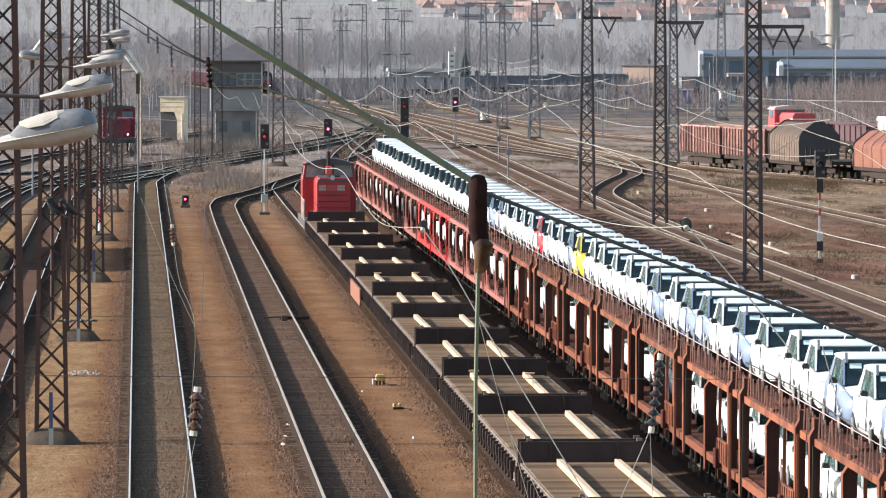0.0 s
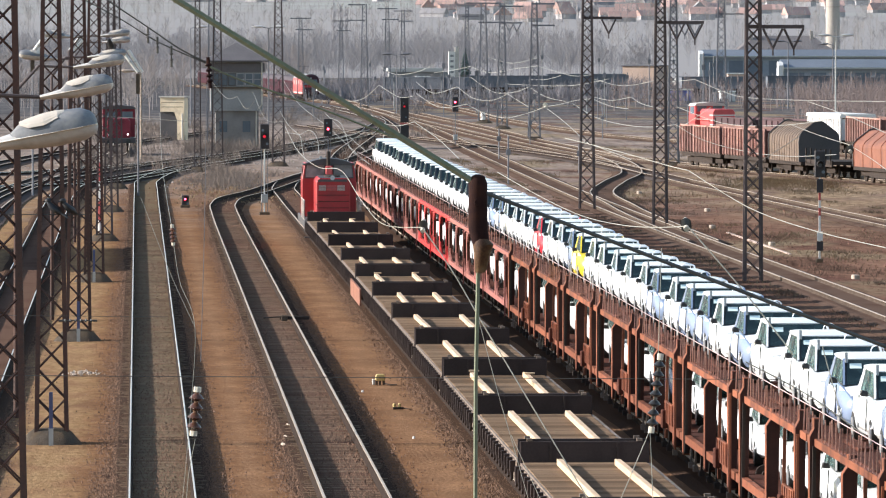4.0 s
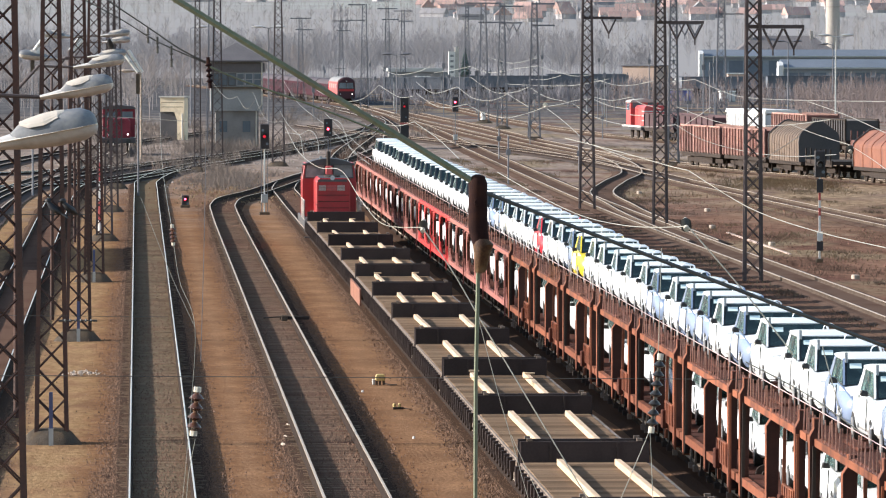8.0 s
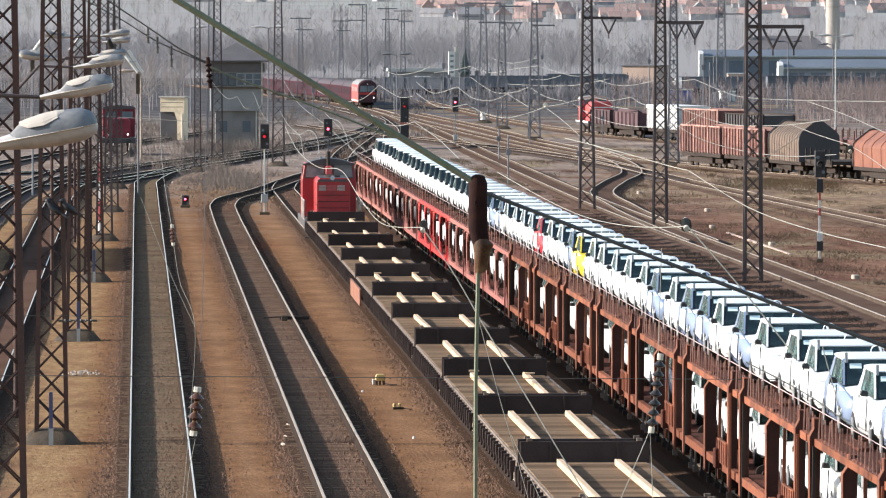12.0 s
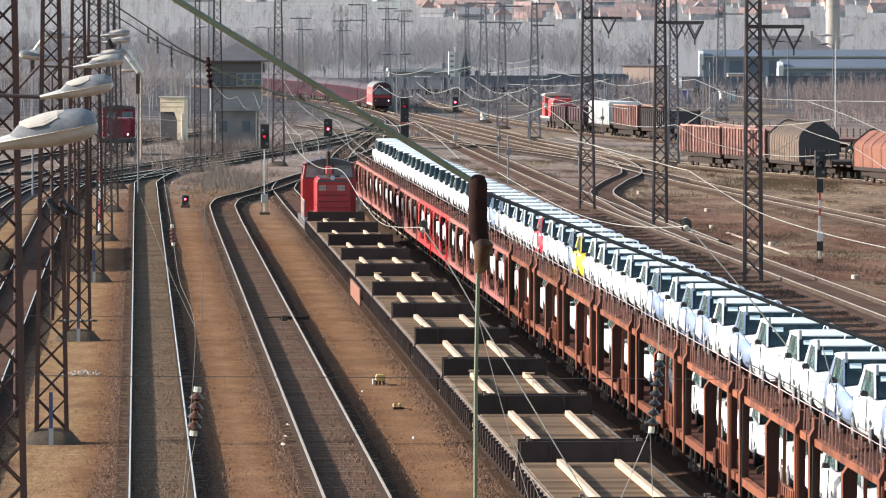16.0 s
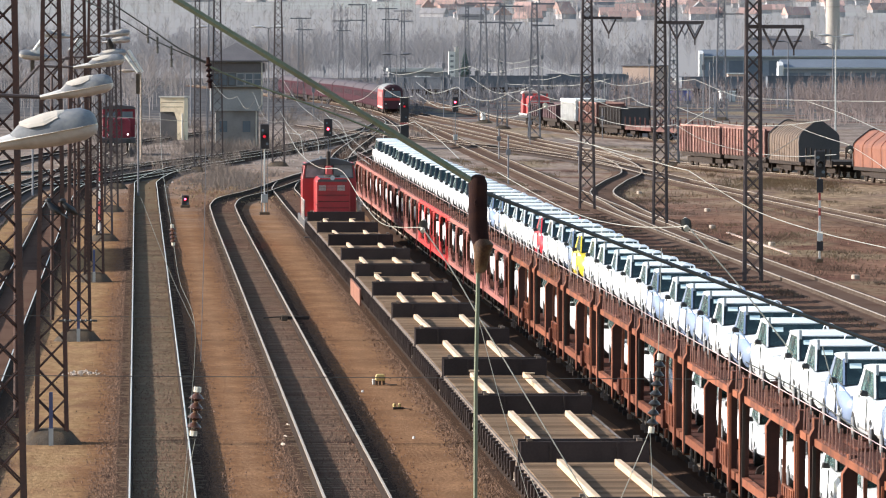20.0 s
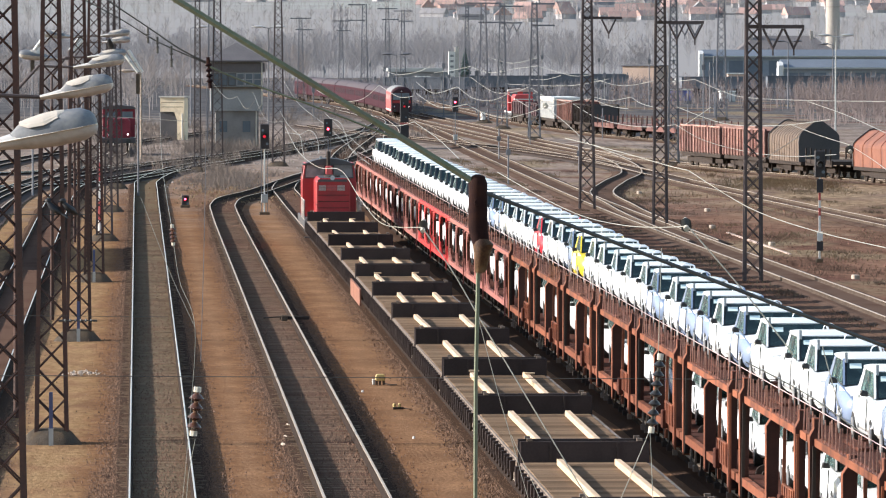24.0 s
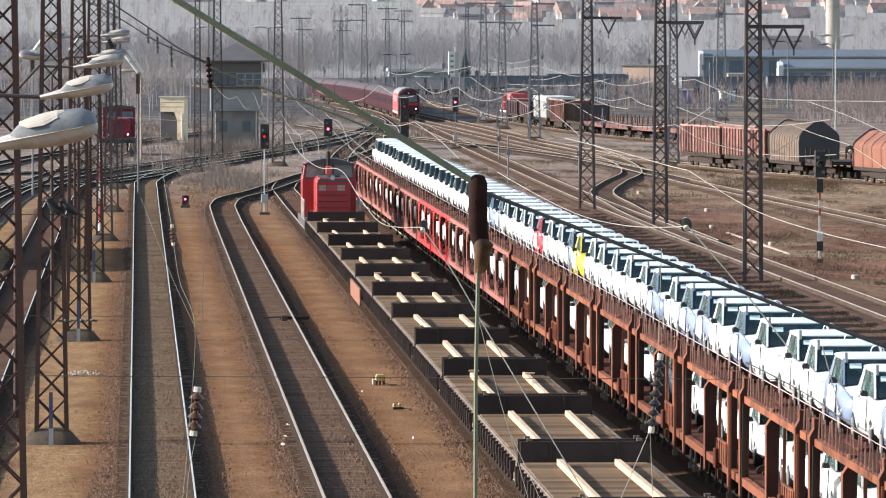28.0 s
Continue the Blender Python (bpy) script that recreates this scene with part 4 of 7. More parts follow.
    return ob


def lowered(ob):
    """The bodies sit low on their springs."""
    for o in ob.children:
        if not o.name.startswith(("wheel.", "axle", "spring", "buffer")) and o.name != "wheel":
            o.location.z -= 0.17
    return ob


brown = lowered(carrier(WAGON_BROWN, "rust-brown two-deck car carrier wagon with kinked posts", 0))
framed = lowered(carrier(WAGON_FADED, "rust-brown two-deck car carrier wagon with framed sides", 1))
red = lowered(carrier(WAGON_RED, "bright red two-deck car carrier wagon", 1))
PITCH = 15.2
centres = [139.8 + PITCH * k for k in range(-3, 18)]
first = set()
for k, yc in enumerate(centres):
    kind = brown if yc < 233 else red if 288 < yc < 310 else framed
    m = pose(TX, yc, 0.18)
    if kind in first:
        copy_thing(kind, m)
    else:
        first.add(kind)
        kind.matrix_basis = m

GAPS = (0, 4.9, 10.4, 14.9, 21.0, 27.1, 31.9, 36.4, 41.3, 45.9, 52.1)
rows_up = [101.5 + 5.3 * k for k in range(5)] + [128.3 + g for g in GAPS] + [185.6 + 5.24 * k for k in range(41)]
for k, y in enumerate(rows_up):
    y += random.uniform(-0.3, 0.3) if k > 16 else 0
    kind = car_white
    if k % 9 in (3, 4) or k in (6, 10, 15):
        kind = car_blue
    if abs(y - 214) < 2.6:
        kind = car_yellow
    if abs(y - 234.9) < 2.6:
        kind = car_red
    if y > 265:
        kind = car_far
    put_car(kind, TX, y, 2.975, random.uniform(-0.06, 0.06))
    if 110 < y < 398:
        put_car(car_dim if k % 11 == 3 else car_under if y < 165 else car_low, TX, y + 2.1, 1.155, random.uniform(-0.06, 0.06))


# ---- empty flat wagons ----
FX = 9.72


def flat_wagon():
    ob = thing("flat_wagon", "empty flat wagon with plank deck and dark end boards", "freight wagon", group="empty flat wagons")
    half, w = 8.75, 1.38
    for s in (-1, 1):
        part("side_sill", Shape().box(s * w - 0.05, s * w + 0.05, -half, half, 0.86, 1.24), STEEL_GREY, ob)
        part("deck_edge", Shape().box(s * w - 0.02, s * w + 0.055, -half, half, 1.24, 1.285), STEEL_GREY, ob)
        for k in range(15 if s < 0 else 0):
            y = -half + 0.55 + k * 1.17
            part("stake_pocket", Shape().prism([(y - 0.12, 1.25), (y + 0.12, 1.25), (y + 0.08, 1.0), (y - 0.08, 1.0)], "x", s * (w + 0.05), s * (w + 0.17)), END_DARK, ob)
            part("lashing_ring", Shape().tube([(s * (w + 0.10), y + 0.58 + 0.2 * math.cos(t), 0.97 + 0.18 * math.sin(t)) for t in [2 * math.pi * j / 8 for j in range(9)]], 0.035, 5), END_DARK, ob)
        for y in (-6.4, 6.4):
            part("bogie_side", Shape().box(s * 1.04 - 0.07, s * 1.04 + 0.07, y - 1.25, y + 1.25, 0.38, 0.72), STEEL_GREY, ob, bevel=0.04)
            for d in (-0.9, 0.9):
                part("wheel", Shape().disc((s * 0.74, y + d, 0.46), "x", 0.46, 0.13, 18), WAGON_DARK, ob)
        for e in (-1, 1):
            part("buffer", Shape().disc((s * 0.87, e * 8.95, 0.98), "y", 0.08, 0.36, 8).disc((s * 0.87, e * 9.16, 0.98), "y", 0.22, 0.05, 14), WAGON_DARK, ob)
    for e in (-1, 1):
        board = part("end_board", Shape().box(-1.41, 1.41, e * 8.77 - 0.05, e * 8.77 + 0.05, 1.20, 1.76), END_DARK, ob, "dark steel end board standing upright", bevel=0.012)
        for x in (-0.73, 0.73):
            part("hinge", Shape().box(x - 0.03, x + 0.03, e * 8.77 - 0.10, e * 8.77 - 0.052, 1.22, 1.74), END_DARK, board)
        for x in (-1.2, 1.2):
            part("latch", Shape().box(x - 0.06, x + 0.06, e * 8.77 - 0.07, e * 8.77 + 0.07, 1.76, 1.82), STEEL_GREY, board)
    part("underframe", Shape().box(-0.5, 0.5, -8.7, 8.7, 0.6, 1.2), WAGON_DARK, ob)
    return ob


flat = flat_wagon()
flats = []
for k in range(-1, 11):
    y = 137.8 + 18.41 * k
    flats.append((y, flat if k == -1 else copy_thing(flat, pose(FX, y, 0.18))))
flat.matrix_basis = pose(FX, flats[0][0], 0.18)
part("folded_side_board", Shape().box(-1.62, -1.56, -2.0, 8.6, 0.60, 1.22), FOLDED, flats[7][1], "rust-brown side board folded down")
stick = Shape().box(-0.14, 0.14, -0.04, 0.04, 0, 0.05).mesh("stick", TIMBER, 0.01)
beam_mesh = Shape().box(-0.07, 0.07, -8.0, 7.7, 0, 0.14).mesh("timber_bearer", TIMBER, 0.012)
for k, (y, w) in enumerate(flats):
    for side in (-0.62, 0.74):
        t = part("timber_bearer", beam_mesh, TIMBER)
        t.matrix_basis = pose(FX + side + random.uniform(-0.06, 0.06), y + random.uniform(-0.25, 0.25), 0.18 + 1.305, 0, 0, random.uniform(-0.35, 0.35))
        tagged(t, "long pale sawn timber bearer lying on the wagon deck", "timber", "timber bearers")
        if k % 4 == 3:
            part("wedge", stick, TIMBER, t, m=pose(0.05, 8.2 - random.uniform(0.2, 2.0), 0.15, 0, 0, random.uniform(-30, 30)))


# ---- red shunting locomotive at the head of the flat wagons ----
def shunter():
    ob = thing("diesel_locomotive", "red diesel shunting locomotive with dark roof and pale grille", "locomotive", pose(9.6, 338.8, 0.18) @ Matrix.Diagonal((0.93, 1, 0.965, 1)))
    part("frame_beam", Shape().box(-1.5, 1.5, -6.9, 6.9, 0.95, 1.35), LOCO_GREY, ob, bevel=0.03)
    part("buffer_beam", Shape().box(-1.42, 1.42, -7.0, -6.88, 0.75, 1.45), LOCO_GREY, ob, bevel=0.02)
    hood = part("front_hood", Shape().prism([(-0.84, 1.35), (0.94, 1.35), (0.94, 3.28), (0.78, 3.48), (-0.68, 3.48), (-0.84, 3.28)], "y", -6.3, -0.6), LOCO_RED, ob, bevel=0.03)
    part("rear_hood", Shape().prism([(-1.05, 1.35), (1.05, 1.35), (1.05, 3.0), (0.85, 3.3), (-0.85, 3.3), (-1.05, 3.0)], "y", 2.2, 6.3), LOCO_RED, ob, bevel=0.03)
    for x0, x1, m in ((-0.72, -0.34, GRILLE), (-0.31, 0.23, LOCO_FADED), (0.26, 0.66, GRILLE)):
        g0 = part("grille", Shape().box(x0, x1, -6.33, -6.302, 2.84, 3.12), m, hood)
        for k in range(4):
            part("grille_bar", Shape().box(x0, x1, -6.35, -6.332, 2.86 + k * 0.07, 2.88 + k * 0.07), LOCO_GREY, g0)
    part("hood_lid", Shape().box(-0.78, 0.78, -6.36, -6.305, 3.3, 3.42), LOCO_GREY, hood)
    for z in (1.62, 1.95, 2.28, 2.60):
        part("hood_seam", Shape().box(-0.78, 0.88, -6.318, -6.302, z, z + 0.03), WAGON_DARK, hood)
    part("hood_top", Shape().box(-0.66, 0.76, -6.2, -0.7, 3.484, 3.5), LOCO_GREY, hood)
    for y in (-4.6, -3.0):
        part("fan_cover", Shape().disc((0.05, y, 3.54), "z", 0.42, 0.08, 16), WAGON_DARK, hood)
    part("top_lamp", Shape().disc((0.0, -6.36, 3.5), "y", 0.12, 0.1, 12), LIGHTGLASS, hood)
    for s in (-1, 1):
        part("lower_lamp", Shape().disc((s * 0.8, -6.95, 1.6), "y", 0.13, 0.12, 12), LIGHTGLASS, ob)
        part("stripe", Shape().box(s * 0.89 + 0.04, s * 0.89 + 0.062, -6.2, -0.7, 1.5, 1.65), LOCO_WHITE, hood)
    cab = part("cab", Shape().prism([(-1.46, 1.35), (1.46, 1.35), (1.46, 3.3), (1.32, 4.15), (-1.32, 4.15), (-1.46, 3.3)], "y", -0.55, 2.15), LOCO_RED, ob, bevel=0.03)
    prof = [(-1.40, 4.02)] + [(-1.40 + 2.8 * k / 10, 4.08 + 0.30 * math.sin(math.pi * k / 10)) for k in range(11)] + [(1.40, 4.02)]
    part("roof", Shape().prism(prof, "y", -0.75, 2.3), LOCO_GREY, ob)
    for s in (-1, 1):
        part("cab_window", Shape().prism([(s * 0.26, 3.40), (s * 1.27, 3.40), (s * 1.20, 4.02), (s * 0.26, 4.06)], "y", -0.60, -0.573), CAB_GLASS, cab)
        part("window_frame", Shape().prism([(s * 0.20, 3.34), (s * 1.32, 3.34), (s * 1.25, 4.08), (s * 0.20, 4.12)], "y", -0.572, -0.553), LOCO_GREY, cab)
    part("window_post", Shape().box(-0.12, 0.12, -0.62, -0.56, 3.3, 4.1), LOCO_GREY, cab)
    for s in (-1, 1):
        part("side_window", Shape().box(s * 1.43 - 0.02, s * 1.43 + 0.02, -0.1, 0.9, 3.4, 3.95), LOCO_GLASS, cab)
    part("exhaust", Shape().tube([(-0.05, -0.9, 3.5), (-0.05, -0.9, 4.75)], 0.10, 10), WAGON_DARK, ob)
    part("silencer", Shape().box(-0.2, 0.12, -1.1, -0.72, 3.55, 4.0), LOCO_FADED, ob, bevel=0.04)
    part("horn", Shape().tube([(-0.45, -0.3, 4.3), (-0.45, -0.7, 4.42)], 0.09, 8), POLE_GREY, ob)
    for s in (-1, 1):
        rail = Shape().tube([(s * 1.5, -6.8, 1.35), (s * 1.5, -6.8, 2.35), (s * 1.5, -0.7, 2.35)], 0.03, 6)
        for y in (-5.4, -4.0, -2.6, -1.2):
            rail.tube([(s * 1.5, y, 1.35), (s * 1.5, y, 2.35)], 0.022, 5)
        part("handrail", rail, CONCRETE_PALE, ob)
        part("buffer", Shape().disc((s * 0.87, -7.2, 1.05), "y", 0.09, 0.5, 8).disc((s * 0.87, -7.46, 1.05), "y", 0.24, 0.05, 16), BLACK, ob)
        part("step", Shape().box(s * 1.35 - 0.15, s * 1.35 + 0.15, -6.8, -6.3, 0.45, 0.5).box(s * 1.35 - 0.15, s * 1.35 + 0.15, -6.8, -6.3, 0.78, 0.83), LOCO_GREY, ob)
        for y in (-4.9, -2.6, 2.6, 4.9):
            part("wheel", Shape().disc((s * 0.75, y, 0.55), "x", 0.55, 0.14, 20), WAGON_DARK, ob)
        for y in (-3.75, 3.75):
            part("bogie_frame", Shape().box(s * 1.1 - 0.08, s * 1.1 + 0.08, y - 1.9, y + 1.9, 0.45, 0.85), WAGON_DARK, ob, bevel=0.03)
    return ob


shunter()


# ---- span ropes and clamp high over the tracks ----
def rope(name, label, pts, r, material, sag=0.0, category="cable", n=6, steps=24):
    s = Shape()
    pts = [Vector(p) for p in pts]
    line = []
    for a, b in zip(pts, pts[1:]):
        for k in range(steps):
            t = k / steps
            line.append(a.lerp(b, t) - Vector((0, 0, sag * 4 * t * (1 - t))))
    line.append(pts[-1])
    return tagged(part(name, s.tube(line, r, n), material, smooth=True), label, category)


mast(-6.3, 40, 18.0, 0.8, 0.4, MAST, "dark rusty lattice mast holding the span rope", group="")
rope("span_rope", "thick green corroded span rope crossing the yard", [(-6.2, 40, 15.04), (2.02, 40, 10.0)], 0.022, ROPE_GREEN)
rope("span_rope", "thick dark span rope crossing above the car train", [(2.02, 40, 9.97), (4.46, 40, 9.03), (6.5, 40, 8.25)], 0.0135, ROPE_DARK)
rope("hanger_rope", "green corroded hanger rope below the clamp", [(2.02, 40, 9.5), (2.005, 40, 8.8), (2.0, 40, 6.5)], 0.012, ROPE_GREEN)
clamp = thing("rope_clamp", "dark rusty elongated clamp holding the span rope", "clamp", pose(2.03, 40, 9.48))
part("housing", Shape().loft([[(a * math.cos(t) + c, b * math.sin(t), z) for t in [2 * math.pi * k / 12 for k in range(12)]] for a, b, c, z in
     ((0.025, 0.02, 0.0, 0.12), (0.05, 0.035, 0.01, 0.16), (0.058, 0.04, -0.01, 0.25), (0.055, 0.045, -0.012, 0.45), (0.056, 0.045, -0.012, 0.53), (0.04, 0.035, -0.012, 0.57), (0.015, 0.015, -0.012, 0.583))]), INSUL_RUST, clamp, smooth=True)
part("socket", Shape().loft([[(a * math.cos(t) + c, a * math.sin(t), z) for t in [2 * math.pi * k / 10 for k in range(10)]] for a, c, z in
     ((0.028, 0.0, 0.0), (0.038, 0.005, 0.02), (0.045, 0.012, 0.10), (0.062, 0.02, 0.165), (0.04, 0.01, 0.20))]), SOCKET_RUST, clamp, smooth=True)
part("pin", Shape().disc((-0.01, -0.045, 0.42), "y", 0.025, 0.03, 10), INSUL_RUST, clamp)


# ---- lamps of the yard lighting ----
def yard_lamp(tip, reach, length, pole_base, scale=1.0, turn=0.0):
    """A long lamp head whose far end is at tip, carried by a curved arm from a steel pole standing at pole_base."""
    tip = Vector(tip)
    ob = thing("yard_lamp", "long pale yard lamp head with dusty grey lid", "lamp", pose(*pole_base, 0), "yard lamps")
    o = Vector((*pole_base, 0))
    a = tip - o
    d = Vector((reach, 0, 0))
    st = [(-0.01, 0.06, 0.03), (0.0, 0.13, 0.065), (0.03, 0.175, 0.10), (0.11, 0.20, 0.135), (0.32, 0.205, 0.145), (0.55, 0.175, 0.125), (0.78, 0.12, 0.08), (1.0, 0.055, 0.045)]
    rot = Matrix.Rotation(radians(turn), 3, "Y")

    def ring(t, w, h, lo, hi):
        c = [(math.cos(u), math.sin(u)) for u in [math.pi * (lo + (hi - lo) * k / 8) for k in range(9)]]
        return [a + rot @ Vector((-t * length * reach, w * scale * p, h * scale * q)) for p, q in c]
    part("neck", Shape().loft([ring(t, w * 0.95, h * 0.55, 0, 1) for t, w, h in st]), LAMP_GREY, ob, smooth=True)
    part("lid", Shape().loft([ring(t, w * 1.07, h * 1.15, 0, 1) for t, w, h in st[:5]] + [ring(0.62, 0.16, 0.12, 0, 1), ring(0.74, 0.10, 0.03, 0, 1)]), LAMP_TOP, ob, smooth=True)
    part("lid_panel", Shape().loft([ring(t, w, h, 0.3 + c, 0.86 - c) for t, w, h, c in ((0.24, 0.20, 0.165, 0.22), (0.30, 0.222, 0.172, 0.08), (0.42, 0.215, 0.168, 0.0), (0.55, 0.195, 0.15, 0.02), (0.62, 0.18, 0.135, 0.15))]), LAMP_PANEL, ob, "speckled beige panel on the lid")
    part("bowl", Shape().loft([ring(t, w * 0.93, h * 0.85, 1, 2) for t, w, h in st]), LAMP_GREY, ob, smooth=True)
    part("rim", Shape().loft([ring(t, w * 1.09, 0.022, 0, 1.999) for t, w, h in st]), LAMP_LENS, ob)
    e = a + rot @ Vector((-length * reach, 0, 0))
    part("arm", Shape().tube([e, e.lerp(Vector((0, 0, a.z)), 0.6) + Vector((0, 0, -0.1)), Vector((0, 0, a.z - 0.9)), Vector((0, 0, a.z - 2.0))], [0.034, 0.04, 0.05, 0.055], 8), MAST_MID, ob)
    part("pole", Shape().tube([(0, 0, 0), (0, 0, a.z - 1.6)], [0.08, 0.05], 10), MAST, ob)
    return ob



yard_lamp((-0.42, 69.4, 9.95), 1, 1.25, (-3.3, 69.4), 1.25, -11)
yard_lamp((-0.42, 114.7, 10.0), 1, 1.25, (-3.4, 114.7), 1.2, -11)
yard_lamp((-0.36, 189.4, 10.06), 1, 1.45, (-3.4, 189.4), 1.15, -9)
yard_lamp((-0.42, 253.4, 10.0), 1, 1.45, (-3.2, 253.4), 1.15, -6)
yard_lamp((-0.34, 317.4, 10.72), 1, 1.5, (-3.2, 317.4), 1.15, -6)
yard_lamp((-0.36, 345, 10.34), 1, 1.45, (-3.2, 345), 1.15, -5)
yard_lamp((-4.4, 253.4, 9.95), -1, 1.5, (-2.2, 253.4), 1.3, 7)
yard_lamp((-4.4, 317.4, 10.66), -1, 1.5, (-2.2, 317.4), 1.3, 6)


# ---- signals ----
def signal(x, y, h, lit, label, banded=False, box=(0.9, 1.3), low=False, at=0.45):
    ob = thing("railway_signal", label, "signal", pose(x, y, 0), "railway signals")
    w, hh = box
    if banded:
        for k in range(11):
            part("mast_band", Shape().box(-0.045, 0.045, -0.045, 0.045, h * k / 11, h * (k + 1) / 11), SIGNAL_RED if k in (3, 6, 8) else SIGNAL_WHITE, ob)
        part("plate", Shape().box(-0.15, 0.15, -0.12, -0.055, h * 0.13, h * 0.24), SIGNAL_BLACK, ob)
        part("plate", Shape().box(-0.13, 0.13, -0.12, -0.055, h * 0.25, h * 0.36), SIGNAL_WHITE, ob)
        part("plate", Shape().box(-0.15, 0.15, -0.12, -0.055, h * 0.82, h * 0.98), SIGNAL_BLACK, ob)
    else:
        part("mast_post", Shape().tube([(0, 0, 0), (0, 0, h)], 0.045, 8), POLE_GREY if lit == 1 else MAST_FAR, ob)
        if h > 3:
            part("connection_box", Shape().box(-0.2, 0.2, -0.2, -0.05, h * 0.18, h * 0.18 + 0.5), POLE_GREY, ob, bevel=0.02)
    head = part("head", Shape().box(-w / 2, w / 2, -0.12, 0.05, h, h + hh), SIGNAL_BLACK, ob, bevel=0.04)
    zz = h + hh * at
    part("hood", Shape().tube([(0, -0.13, zz + 0.06), (0, -0.42, zz + 0.06)], 0.16, 10, cap=False), SIGNAL_BLACK, head)
    part("lens", Shape().disc((0, -0.14, zz), "y", 0.06 if low else 0.09, 0.03, 14), {2: RED_GLOW, 1: RED_DIM, 0: LOCO_GLASS}[lit], head, "glowing red lens" if lit else "")
    for k in (0.2, 0.75):
        part("dark_lens", Shape().disc((0.15 if k < 0.5 else -0.1, -0.13, h + hh * k), "y", 0.08, 0.03, 12), LOCO_GLASS, head)
    f = 0.16 if banded else 0.3
    part("foundation", Shape().box(-f, f, -f, f, -0.05, 0.15), CONCRETE, ob, bevel=0.03)
    if not low and not banded:
        for s in (-0.18, 0.18):
            part("ladder_rail", Shape().beam((s, 0.14, 0), (s, 0.14, h), 0.03), MAST_FAR, ob)
    return ob


signal(15.1, 534.8, 2.35, 2, "black colour-light signal showing red", box=(0.68, 1.4), at=0.42)
signal(7.45, 396.1, 3.85, 1, "black colour-light signal with dim red lens", box=(0.56, 1.45), at=0.5)
cab_sig = signal(26.0, 657.5, 1.75, 1, "tall black signal with dim red lens", box=(0.84, 2.5), at=0.62)
part("lower_cabinet", Shape().box(-0.42, 0.42, -0.2, 0.1, 0.25, 1.5), SIGNAL_BLACK, cab_sig, bevel=0.05)
part("red_plate", Shape().box(-0.42, 0.42, -0.22, -0.05, 1.55, 1.7), SIGNAL_RED, cab_sig)
signal(29.4, 624.2, 3.2, 2, "black colour-light signal showing red", box=(0.58, 1.35), at=0.65)
signal(2.92, 412.1, 0.12, 2, "low black shunting signal showing red", box=(0.45, 0.62), low=True, at=0.62)
signal(31.9, 314.8, 3.95, 0, "red and white banded mast with black signal head", banded=True, box=(0.5, 1.25))
pole = thing("banded_pole", "slim red and white banded pole behind the masts", "pole", pose(-1.95, 350, 0))
for k in range(5):
    part("band", Shape().tube([(0, 0, k * 1.0), (0, 0, k * 1.0 + 1.0)], 0.10, 8), SIGNAL_WHITE if k % 2 == 0 else SIGNAL_RED, pole)


def lamp_arm(x, y, h, reach, rise_, label):
    ob = thing("lamp_arm", label, "lamp", pose(x, y, 0), "slanting lamp arms")
    part("post", Shape().tube([(0, 0, 0), (0, 0, h)], [0.07, 0.05], 8), MAST_FAR, ob)
    part("joint_box", Shape().box(-0.13, 0.13, -0.1, 0.1, h - 1.4, h - 0.1), CONCRETE, ob)
    for dx in (0.0, 0.42):
        part("arm", Shape().tube([(dx * 0.7, 0, h), (dx + reach, 0, h + rise_)], [0.10, 0.13], 10), SIGNAL_WHITE, ob)
        part("band", Shape().tube([(dx * 0.7 + reach * 0.45, 0, h + rise_ * 0.45), (dx * 0.7 + reach * 0.5, 0, h + rise_ * 0.5)], 0.135, 10), POLE_GREY, ob)


lamp_arm(0.05, 440, 8.05, -1.05, 1.45, "white slanting lamp arms on a pale post")
lamp_arm(-6.8, 440, 9.35, 0.75, 1.0, "white slanting lamp arms on a pale post")
lamp_arm(-5.2, 520, 9.2, 0.8, 1.0, "white slanting lamp arms on a pale post")


# ---- overhead wires strung across the yard ----
overhead = thing("overhead_line", "pale sagging overhead contact wires strung across the yard", "overhead line")

def strung(label, r, y, material, *points):
    """A wire through points (x, z) at the distance y; the long spans draw nearer from one end to the other."""
    line = smooth_path(points, 0.12)
    x0, x1 = min(p.x for p in line), max(p.x for p in line)
    path = []
    for p in line:
        q = 1.0 if y < 200 else 1.0 + 0.32 * (0.5 - (p.x - x0) / max(x1 - x0, 1.0))
        path.append((p.x * q, y * q, EYE[2] + (p.y - EYE[2]) * q))
    # Beyond 380 m a wire is thinner and takes the duller colour.
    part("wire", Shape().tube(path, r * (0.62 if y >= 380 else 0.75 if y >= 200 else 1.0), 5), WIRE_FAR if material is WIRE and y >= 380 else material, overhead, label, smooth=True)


strung("pale contact wire sagging over the yard", 0.017, 267, WIRE, (5.84, 7.03), (6.39, 6.02), (7.18, 5.42), (8.07, 5.28), (8.85, 4.12), (9.75, 3.16), (11.27, 3.04))
strung("pale contact wire over the flat wagons", 0.0109, 110.3, WIRE, (4.66, 7.66), (5.15, 6.95), (5.80, 5.83), (7.38, 3.20))
strung("thin contact wire over the flat wagons", 0.0061, 110.4, WIRE, (5.52, 6.39), (5.89, 4.99), (6.13, 4.16), (6.40, 3.20))
strung("pale contact wire above the car train", 0.018, 240, WIRE, (12.81, 5.8), (14.42, 4.89), (15.84, 4.24), (17.26, 3.91), (18.47, 3.83), (19.59, 3.87))
strung("pale contact wire above the car train", 0.0157, 143.1, WIRE, (11.69, 6.71), (12.48, 5.81), (13.33, 4.78), (14.54, 3.20))
